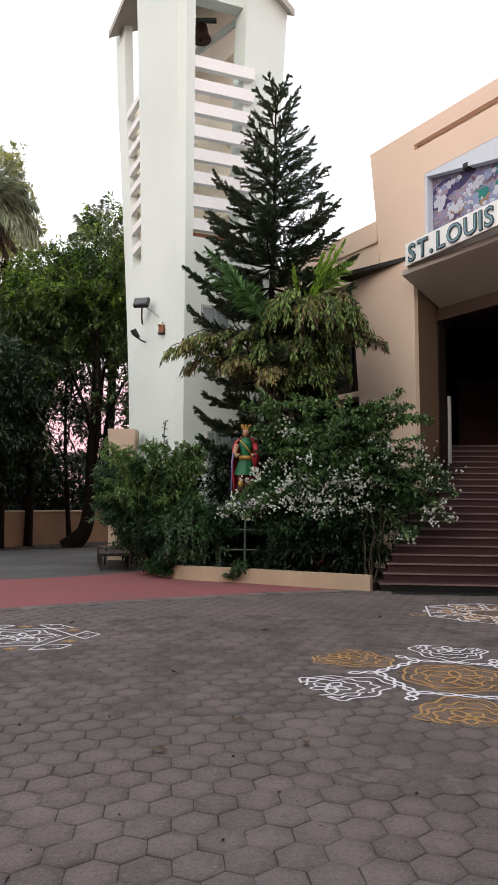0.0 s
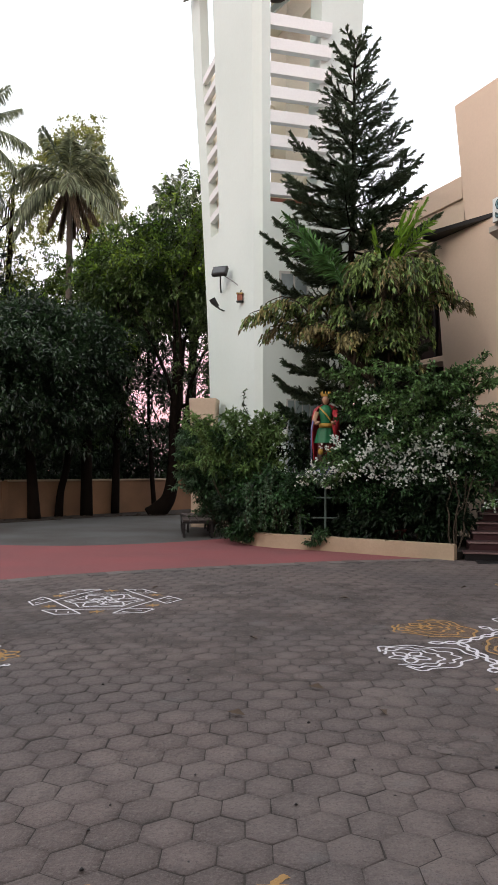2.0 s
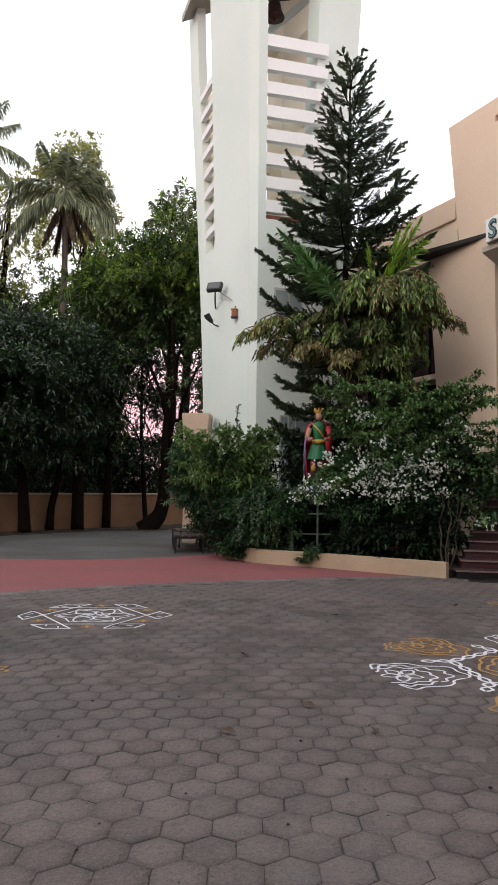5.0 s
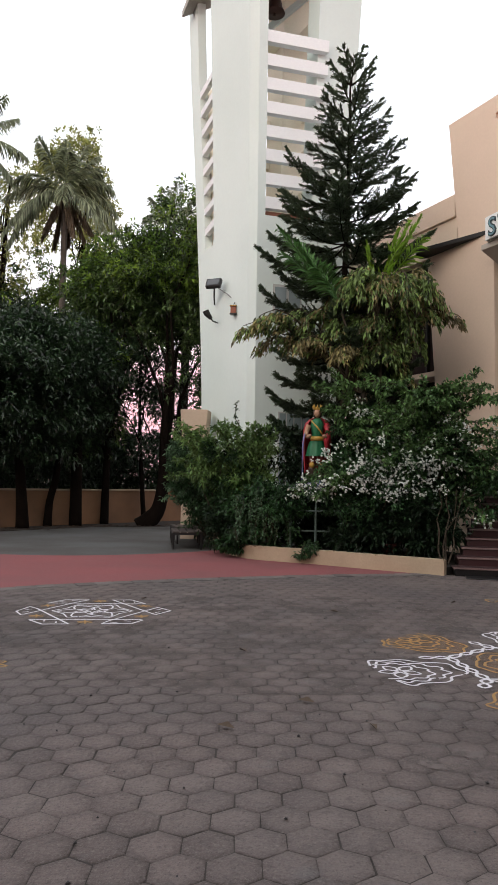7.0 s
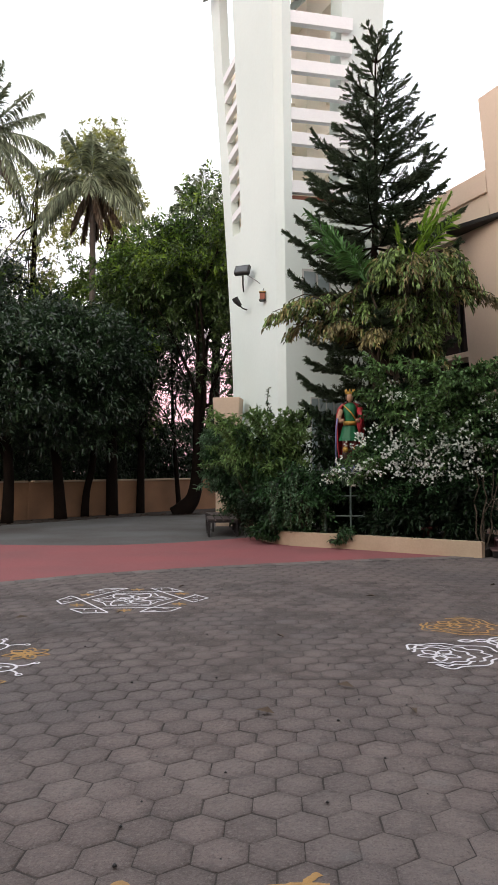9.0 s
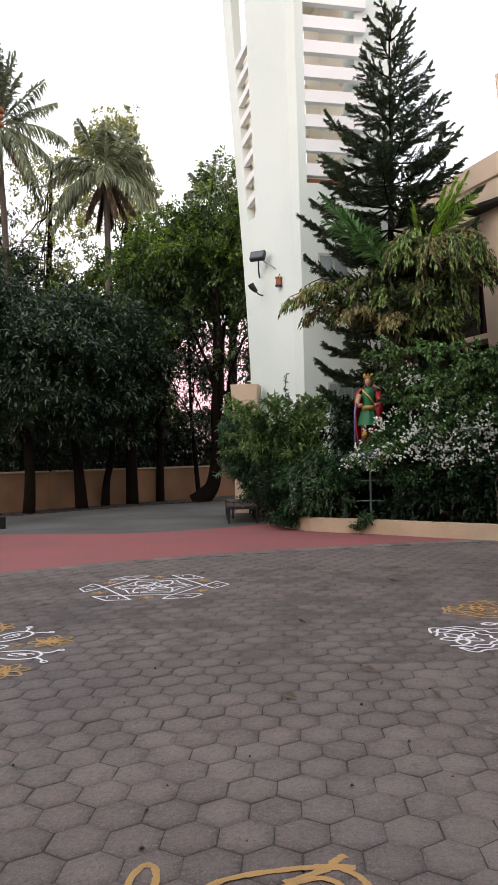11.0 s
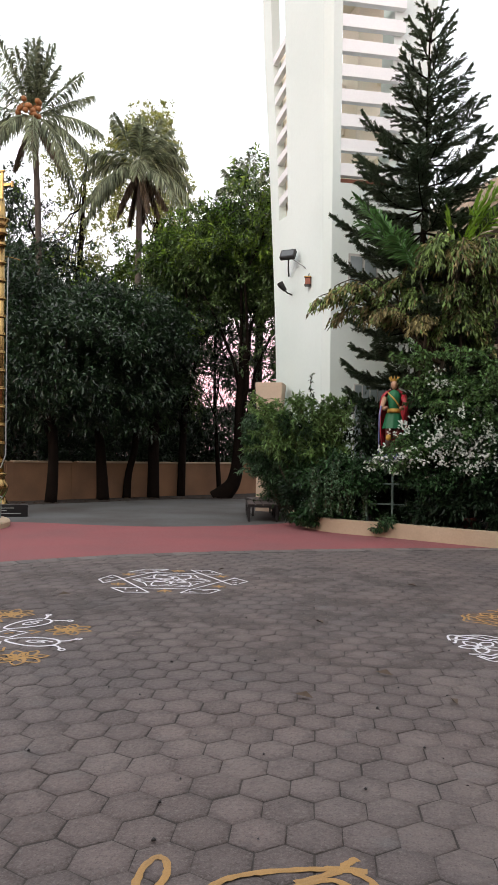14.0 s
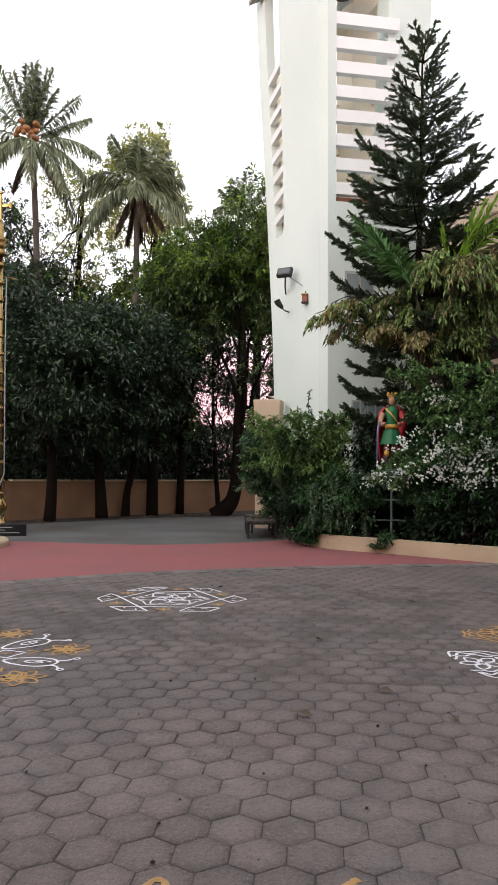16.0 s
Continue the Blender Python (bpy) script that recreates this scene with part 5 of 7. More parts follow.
ribbon(oc, [(-0.37, 2.54), (-0.30, 2.59), (-0.22, 2.65)], 0.03, seed=5)
ribbon(oc, [(-0.5, 2.30), (-0.40, 2.48), (-0.28, 2.575), (-0.20, 2.58), (-0.12, 2.50)], 0.028, seed=6)

# ---- old cement and trodden dust on the paving ----
def sheet(name, cx, cy, rx, ry, wob, z, material, label, category, seed):
    rr = np.random.default_rng(seed)
    ph = rr.uniform(0, 6.28, 5)
    bm = bmesh.new()
    pts = []
    for a in np.linspace(0, 2 * math.pi, 72)[:-1]:
        w = 1 + wob * sum(math.sin((k + 2) * a + ph[k]) / (k + 1.3) for k in range(5)) + rr.normal(0, 0.012)
        pts.append((cx + rx * w * math.cos(a), cy + ry * w * math.sin(a)))
    bm.faces.new([bm.verts.new((p[0], p[1], z)) for p in pts])
    return tagged(part(name, bm, material, None), label, category, kind="structure")


sheet("cement_patch", 1.12, 4.10, 0.58, 0.24, 0.12, 0.0038, M_CEMENT, "smooth pale cement patch smeared over the pavers", "patch", 8)
sheet("trodden_dust", -0.9, 7.5, 4.2, 2.2, 0.05, 0.0021, M_TRODDEN, "thin trodden dust filling joints between the pavers", "dust", 5)

# ---- fallen leaves and seeds ----
rl = random.Random(11)
spots = [(-0.70, 6.45), (-0.10, 5.05), (-2.25, 9.0), (0.15, 8.6), (0.32, 4.6), (-0.58, 4.45), (-3.4, 6.9), (1.7, 9.6)]
for x, y in spots:
    me = leaf_mesh("dry_leaf", [(-0.06, 0, 0.014)], [(1, 0, 0.05)], 0.13, 0.05, 0.3, 0.02, rl.randrange(99))
    ob = link("dry_leaf", me, M_DRYLEAF)
    ob.matrix_world = pose(x, y, 0.0, 0, 0, rl.uniform(0, 360))
    tagged(ob, "curled dry brown leaf fallen on the paving", "leaf", "fallen leaves")
oct_v = np.array([(1, 0, 0), (0.7, 0.7, 0), (0, 1, 0), (-0.7, 0.7, 0), (-1, 0, 0), (-0.7, -0.7, 0), (0, -1, 0), (0.7, -0.7, 0), (0, 0, 1), (0, 0, -0.6)], float)
oct_f = np.array([(i, (i + 1) % 8, 8) for i in range(8)] + [((i + 1) % 8, i, 9) for i in range(8)])
n = 46
at = np.stack([rng.uniform(-4.2, 0.9, n), 2.5 + 6.5 * rng.random(n) ** 1.1, np.full(n, 0.008)], 1)
sz = rng.uniform(0.007, 0.012, n)
sv = (oct_v[None] * sz[:, None, None] + at[:, None]).reshape(-1, 3)
sf = (oct_f[None] + 10 * np.arange(n)[:, None, None]).reshape(-1, 3)
tagged(link("fallen_berries", array_mesh("fallen_berries", sv, sf), M_BLACK), "small black berries dropped on the paving", "berries", kind="stuff")
n = 60
px, py = rng.uniform(-4.6, 1.4, n), 2.2 + 8 * rng.random(n) ** 1.2
me = leaf_mesh("fallen_seeds", np.stack([px, py, np.full(n, 0.006)], 1), np.stack([rng.normal(size=n), rng.normal(size=n), np.full(n, 0.05)], 1), rng.uniform(0.010, 0.022, n), rng.uniform(0.008, 0.016, n), 0.3, 0.0, 3)
tagged(link("fallen_seeds", me, M_BLACK), "scattered small dark seeds and crumbs on the paving", "seeds", kind="stuff")


# ---- trees and bushes ----
def tree(name, x, y, trunk, limbs, blobs, clusters, each, length, width, leaf, label, category="tree", seed=1, bark=None, group="", hollow=0.5, droop=0.12, fresh=None, fresh_share=0.0, base=0.0, clump=13):
    """A tapered trunk with limbs, and a crown of leaf whorls in uneven lumps. trunk: (points, radii)."""
    bark = bark or M_BARK
    t = thing(name, pose(x, y, base), label, category, group)
    r = np.random.default_rng(seed)
    pts, radii = trunk
    fine = smooth_line(pts, 4)
    rr = list(np.interp(np.linspace(0, 1, len(fine)), np.linspace(0, 1, len(radii)), radii))
    part("trunk", tube(bmesh.new(), fine, rr, 10), bark, t, smooth=True)
    top = np.array(pts[-1], float)
    for k in range(limbs):
        b = np.array(blobs[k % len(blobs)], float)
        end = b[:3] + unit(r.normal(size=3)) * b[3:] * 0.55
        start = np.array(fine[int(len(fine) * r.uniform(0.55, 0.95))])
        p = limb(r, start, end, 0.08)
        part("limb", tube(bmesh.new(), p, list(np.linspace(radii[-1] * 0.75, 0.02, len(p))), 6), bark, t, smooth=True)
    c, out = crown_points(blobs, clusters, seed, hollow, clump)
    pos, way, ln, wd = whorls(c, out, each, length, width, seed + 1, droop)
    link("crown", leaf_mesh("crown", pos, way, ln, wd, seed=seed), leaf, t)
    if fresh_share:
        zs = c[:, 2]
        pick = (zs > np.quantile(zs, 0.45)) & (r.random(len(c)) < fresh_share)
        pos, way, ln, wd = whorls(c[pick] + out[pick] * 0.12, out[pick], each, length, width, seed + 2, 0.1)
        link("young_foliage", leaf_mesh("young_foliage", pos, way, ln, wd, seed=seed + 3), fresh, t, "fresh yellow-green leaves")
    return t


mango = "dark green mango tree in front of the boundary wall"
front_row = "mango trees along the wall"
tree("mango_tree", -9.75, 18.9, ([(0, 0, 0), (0.05, 0, 1.2), (-0.1, 0.1, 3)], [0.182, 0.144, 0.114]), 7,
     [(-1.6, 0.3, 4.3, 2.6, 2.4, 2.0), (0.5, -0.2, 4.0, 1.9, 2.2, 1.7), (-0.8, 0.4, 5.4, 2.2, 2.0, 1.4), (-1.6, 0.4, 6.8, 1.4, 1.6, 1.1)], 3600, 11, 0.19, 0.066, L_MANGO, mango, seed=21, group=front_row)
tree("mango_tree", -8.95, 20.75, ([(0, 0, 0), (-0.12, 0.05, 1.3), (-0.35, 0.1, 3.2)], [0.205, 0.152, 0.114]), 7,
     [(-0.4, 0.2, 3.9, 2.1, 2.0, 1.7), (0.3, 0.2, 5.2, 2.0, 2.0, 1.4)], 2755, 11, 0.19, 0.066, L_MANGO, mango, seed=22, group=front_row)
tree("mango_tree", -8.67, 22.0, ([(0, 0, 0), (0.05, 0, 0.8), (0.25, 0.0, 1.7), (0.3, 0.1, 3.2)], [0.144, 0.114, 0.106, 0.091]), 6,
     [(-0.2, 0.0, 3.9, 1.7, 1.8, 1.6), (-0.3, 0.6, 5.6, 2.0, 2.0, 1.5)], 2465, 11, 0.19, 0.066, L_MANGO, mango, seed=23, group=front_row)
tree("mango_tree", -7.97, 22.6, ([(0, 0, 0), (-0.03, 0.05, 1.4), (-0.1, 0.2, 3.4)], [0.213, 0.182, 0.152]), 6,
     [(-0.7, 0.3, 4.6, 1.5, 1.6, 2.0), (-0.9, 0.8, 5.6, 1.7, 2.0, 1.4)], 2755, 11, 0.19, 0.066, L_MANGO, mango, seed=24, group=front_row, fresh=L_FRESH, fresh_share=0.16)
tree("mango_tree", -7.41, 23.9, ([(0, 0, 0), (0.0, 0.05, 1.4), (0.0, 0.2, 3.4)], [0.152, 0.129, 0.106]), 6,
     [(0.2, 1.6, 8.6, 2.0, 2.0, 1.6), (-0.6, 2.0, 8.4, 1.4, 2.0, 1.4), (-0.9, 0.5, 4.0, 1.2, 1.2, 1.6)], 2900, 11, 0.19, 0.066, L_MIX, mango, seed=25, group=front_row, fresh=L_FRESH, fresh_share=0.5)
tree("leaning_mango_tree", -5.87, 23.6, ([(-0.12, 0, -0.05), (0.12, 0.0, 0.2), (0.38, 0.05, 0.55), (0.5, 0.1, 1.2), (0.52, 0.2, 2.2), (0.5, 0.3, 3.6), (0.7, 0.5, 5.4)], [0.40, 0.31, 0.25, 0.215, 0.19, 0.15, 0.10]), 6,
     [(1.0, 1.2, 8.6, 2.1, 2.2, 2.3), (2.2, 1.2, 6.4, 1.2, 1.8, 2.6), (-0.6, 1.0, 8.4, 1.9, 2.0, 1.8), (1.6, 0.6, 10.0, 1.7, 1.8, 1.5), (2.0, 0.8, 3.6, 0.8, 1.0, 1.3)], 3335, 11, 0.19, 0.066, L_MIX,
     "mango tree with a thick trunk curving up from the ground", seed=26, group=front_row, fresh=L_FRESH, fresh_share=0.5)
tree("forked_tree", -6.35, 25.2, ([(0, 0, 0), (-0.15, 0.1, 1.5), (-0.3, 0.2, 3.4), (-0.35, 0.2, 6.0)], [0.10, 0.08, 0.06, 0.045]), 8,
     [(-0.6, 0.2, 4.6, 1.5, 1.0, 2.2), (0.5, 0.2, 5.6, 1.3, 1.0, 1.9), (-0.1, 0, 3.6, 2.0, 0.9, 1.6), (0.0, -0.3, 5.0, 2.2, 0.9, 2.4)], 1050, 8, 0.16, 0.058, L_MANGO, "thin dark forked tree with sparse leaves against the sky", seed=27, hollow=0.2)
# beyond the wall
tree("broad_tree", -10.6, 30.5, ([(0, 0, 0), (0.1, 0, 4), (0.2, 0, 7)], [0.3, 0.22, 0.15]), 8,
     [(-0.2, 0, 7.3, 2.8, 2.4, 2.1), (2.1, 0.5, 9.6, 1.7, 2.0, 1.9), (-2.2, 0, 7.2, 2.2, 2, 2.0), (-1.0, 0.6, 8.6, 1.6, 2, 1.5), (-2.3, 0, 9.8, 2.0, 1.6, 1.5), (0.1, 0, 9.9, 1.8, 1.6, 1.4)], 3000, 10, 0.21, 0.08, L_MID, "broad green tree behind the boundary wall", seed=31, fresh=L_FRESH, fresh_share=0.25, hollow=0.4)
tree("broad_tree", -15.7, 27.5, ([(0, 0, 0), (0.1, 0, 4), (0.2, 0, 8)], [0.3, 0.22, 0.15]), 8,
     [(0, 0, 7.4, 3.0, 2.6, 2.6), (-0.3, 0.5, 10.6, 1.9, 2.2, 2.2), (2.6, 0, 5.6, 2.2, 2, 1.8), (-1.5, 0, 12.2, 1.9, 2, 1.6), (1.6, 0, 9.2, 1.4, 1.6, 1.6)], 2700, 10, 0.21, 0.08, L_MANGO, "broad dark green tree behind the boundary wall", seed=32, fresh=L_FRESH, fresh_share=0.12, hollow=0.4, clump=8)
tree("slender_tree", -14.2, 29.5, ([(0, 0, 0), (-0.1, 0, 5), (0.1, 0, 10), (0.3, 0, 14.5)], [0.2, 0.16, 0.12, 0.05]), 14,
     [(0.1, 0, 13.2, 1.9, 1.6, 2.6), (-0.6, 0, 10.2, 1.9, 1.6, 1.5), (0.5, 0, 9.4, 1.5, 1.4, 1.6)], 620, 8, 0.17, 0.085, L_LIGHT, "slender tree with sparse yellow-green leaves against the sky", seed=33, hollow=0.1, clump=5)
tree("slender_tree", -13.2, 36.5, ([(0, 0, 0), (0.1, 0, 6), (0.2, 0, 12), (0.3, 0, 16)], [0.22, 0.18, 0.13, 0.05]), 14,
     [(-0.4, 0, 18.2, 2.0, 1.6, 2.0), (0.7, 0, 15.6, 1.3, 1.4, 2.4), (-2.2, 0, 17.0, 1.2, 1.2, 1.7), (0.6, 0, 17.6, 1.1, 1.2, 1.4), (-1.4, 0, 19.0, 1.5, 1.2, 1.2), (0.2, 0, 19.2, 1.4, 1.2, 1.2), (1.0, 0, 14.6, 1.0, 1.2, 1.6), (-2.2, 0, 14.8, 1.0, 1.2, 1.6)], 1500, 8, 0.21, 0.11, L_LIGHT, "slender tree with yellow-green leaves behind the palm", seed=34, hollow=0.2, clump=7)
tree("broad_tree", -6.3, 31.0, ([(0, 0, 0), (0.1, 0, 4), (0.2, 0, 9)], [0.3, 0.22, 0.15]), 8,
     [(-0.6, 0, 10.4, 2.0, 2.0, 1.9), (1.4, 0, 11.0, 1.8, 2.2, 1.9), (2.6, 0, 9.2, 1.6, 2, 2.2), (-2.2, 0, 9.0, 1.6, 2, 1.7)], 1875, 10, 0.21, 0.08, L_MID, "tall green tree behind the boundary wall", seed=35, fresh=L_FRESH, fresh_share=0.45, hollow=0.4)

# low growth behind the wall, and far woods
r = np.random.default_rng(41)
n = 3600
s = r.random(n)
wx, wy = np.interp(s, [0, 0.25, 0.75, 1], [-17, -13.2, -8.3, -5.6]), np.interp(s, [0, 0.25, 0.75, 1], [13.5, 17.5, 25.5, 28.0])
c = np.stack([wx - r.uniform(0.2, 3.5, n), wy + r.uniform(0.2, 3.5, n), r.uniform(0.1, 1, n) * np.interp(s, [0, 0.7, 0.85, 1], [4.4, 4.4, 3.7, 3.3])], 1)
pos, way, ln, wd = whorls(c, unit(r.normal(size=(n, 3))), 7, 0.28, 0.1, 42)
tagged(link("hedge", leaf_mesh("hedge", pos, way, ln, wd, seed=43), L_WOODS), "dense dark shrubs behind the boundary wall", "shrubs", kind="stuff")
n = 900
c = np.stack([r.uniform(-9.5, -3.2, n), r.uniform(29.5, 33, n), r.uniform(0.1, 1, n) * 3.6], 1)
pos, way, ln, wd = whorls(c, unit(r.normal(size=(n, 3))), 7, 0.28, 0.1, 46)
tagged(link("hedge", leaf_mesh("hedge", pos, way, ln, wd, seed=47), L_WOODS), "dark shrubs in the lane behind the wall", "shrubs", kind="stuff")
n = 5200
ang = np.where(r.random(n) < 0.78, r.uniform(-62, -16.8, n), r.uniform(-11.0, 40, n))
dist = r.uniform(42, 60, n)
hgt = (5.5 + 1.6 * np.sin(ang * 0.5) + 1.2 * np.sin(ang * 1.3)) * r.random(n) ** 0.8
c = np.stack([dist * np.sin(np.radians(ang)), dist * np.cos(np.radians(ang)), hgt], 1)
pos, way, ln, wd = whorls(c, unit(r.normal(size=(n, 3))), 7, 0.8, 0.35, 44)
tagged(link("far_woods", leaf_mesh("far_woods", pos, way, ln, wd, seed=45), L_WOODS), "distant belt of dark green trees", "woods", kind="stuff")


# ---- coconut palms ----
def frond(r, length, az, rise, sag, leaflets=76, leaf=0.8):
    """One feathery frond: its rib and its hanging leaflets."""
    t = np.linspace(0, 1, 9)
    h = length * (t - 0.12 * t ** 2) * math.cos(rise)
    z = length * t * math.sin(rise) - sag * length * t ** 2.1
    rib = np.stack([h * math.cos(az), h * math.sin(az), z], 1)
    tt = np.repeat(np.linspace(0.14, 1.0, leaflets), 2)
    base = np.stack([np.interp(tt, t, rib[:, k]) for k in range(3)], 1)
    ahead = unit(np.stack([np.interp(np.minimum(tt + 0.05, 1), t, rib[:, k]) - np.interp(tt - 0.05, t, rib[:, k]) for k in range(3)], 1))
    roll = r.uniform(-0.8, 0.8)
    level = np.array([-math.sin(az), math.cos(az), 0])
    upward = np.array([-math.cos(az) * math.sin(rise), -math.sin(az) * math.sin(rise), math.cos(rise)])
    side = (level * math.cos(roll) + upward * math.sin(roll)) * np.where(np.arange(len(tt)) % 2, 1, -1)[:, None]
    way = side * 0.75 + ahead * 0.65 + np.array([0, 0, -0.12 - 0.65 * math.cos(rise) ** 2]) + r.normal(0, 0.16, (len(tt), 3))
    ln = leaf * (0.35 + 0.65 * np.sin(math.pi * np.clip(tt * 0.86 + 0.1, 0, 1))) * r.uniform(0.85, 1.1, len(tt))
    return rib, base, way, ln


def palm(x, y, trunk, crown, rows, label, seed, dry=4, nuts=0, leaf=0.8):
    """A palm; rows: azimuth and rise in degrees, sag and length of each frond."""
    p = thing("coconut_palm", pose(x, y, 0), label, "palm tree", "coconut palms")
    r = np.random.default_rng(seed)
    pts = smooth_line(trunk, 10)
    rad = [0.15 - 0.05 * k / len(pts) + 0.012 * (k % 2) for k in range(len(pts))]
    part("trunk", tube(bmesh.new(), pts, rad, 10), M_BARK_PALE, p)
    top = np.array(crown, float)
    rows = list(rows) + [(k * 137 + 40, -55 + r.uniform(-15, 10), 0.15, 1.9) for k in range(dry)]
    for k, (az, rise, sag, length) in enumerate(rows):
        old = k >= len(rows) - dry
        rib, base, way, ln = frond(r, length * r.uniform(0.94, 1.06), math.radians(az + r.uniform(-6, 6)), math.radians(rise), sag, leaf=leaf * (1 if not old else 0.7))
        fr = part("frond", tube(bmesh.new(), [tuple(q + top) for q in rib], list(np.linspace(0.035, 0.008, len(rib))), 5), L_PALM_DRY if old else L_PALM, p, "dry hanging frond" if old else "")
        if old:
            way = way * 0.4 + np.array([0, 0, -0.9])
        link("frond_blade", leaf_mesh("frond_blade", base + top, way, ln, 0.06 if not old else 0.07, 0.3, 0.35, seed + k), L_PALM_DRY if old else L_PALM, fr)
    for k in range(nuts):
        bm = bmesh.new()
        bmesh.ops.create_uvsphere(bm, u_segments=10, v_segments=7, radius=0.115)
        a, b = k * 2.4, r.uniform(-0.25, 0.45)
        bmesh.ops.translate(bm, vec=top + np.array([0.42 * math.cos(a), -0.35 + 0.3 * math.sin(a), b]), verts=bm.verts)
        part("coconut", bm, M_COCONUT, p, smooth=True)
    return p


palm(-13.5, 26, [(-0.55, 0, 0), (-0.62, 0, 6), (-0.75, 0, 10.5), (-1.05, 0, 14.7)], (-1.1, 0, 14.85),
     [(27, 86, 0.02, 3.4), (207, 85, 0.03, 3.3), (117, 80, 0.05, 3.2), (40, 75, 0.05, 3.2), (10, 78, 0.06, 3.0), (-60, 80, 0.05, 3.0), (230, 70, 0.06, 2.9), (60, 66, 0.1, 3.0),
      (207, 62, 0.02, 3.7), (215, 40, 0.1, 3.5), (27, 50, 0.12, 3.1), (45, 36, 0.14, 3.2), (207, 14, 0.12, 3.3), (27, 18, 0.42, 3.2), (15, -5, 0.6, 3.1), (70, -15, 0.6, 2.9),
      (195, 8, 0.65, 3.1), (212, -14, 0.55, 3.0), (235, -22, 0.6, 2.7), (-62, -8, 0.8, 2.7), (-25, -14, 0.7, 2.9), (-105, -8, 0.8, 2.7)],
     "tall coconut palm with orange nuts under its fronds", 51, 3, 24, 0.72)
palm(-10.4, 27, [(0.05, 0, 0), (0.04, 0, 5), (0.03, 0, 9.5), (0.0, 0, 12.9)], (0.0, 0, 12.95),
     [(21, 70, 0.16, 2.7), (201, 64, 0.2, 2.7), (111, 78, 0.1, 2.6), (45, 52, 0.35, 2.7), (0, 58, 0.3, 2.6), (-69, 68, 0.4, 2.4), (21, 42, 0.55, 2.8), (35, 26, 0.6, 2.8), (8, 4, 0.75, 2.7),
      (-20, -10, 0.7, 2.5), (201, 38, 0.5, 2.6), (190, 22, 0.45, 3.0), (215, -5, 0.7, 2.7), (225, -22, 0.6, 2.6), (240, 0, 0.8, 2.5), (-69, 20, 0.8, 2.3)],
     "coconut palm with drooping fronds and dry skirts", 52, 7, 0, 0.7)
palm(-7.3, 33, [(0.1, 0, 0), (0.0, 0, 6), (0.05, 0, 12), (0.0, 0, 13.8)], (0.0, 0, 13.7),
     [(-30, 82, 0.05, 2.3), (20, 60, 0.2, 2.2), (195, 55, 0.2, 2.2), (170, 75, 0.1, 2.2), (60, 40, 0.4, 2.2), (230, 30, 0.5, 2.2), (0, 45, 0.4, 2.2)], "small coconut palm rising behind the mango trees", 53, 0, 0)


# ---- tall tiered pine in the bed ----
pine = thing("norfolk_pine", pose(0.30, 16.0, 0.13), "tall dark green tiered pine in the planting bed", "pine tree")
r = np.random.default_rng(61)
tz = np.linspace(0, 11.15, 14)
part("trunk", tube(bmesh.new(), [(0.02 * z + 0.02 * math.sin(z), 0.02 * math.cos(z), z) for z in tz], list(np.linspace(0.13, 0.012, 14)), 8), M_BARK, pine, smooth=True)
N_pos, N_way, N_len, T_pos, T_way, T_len = [], [], [], [], [], []
z, tier = 2.6, 0
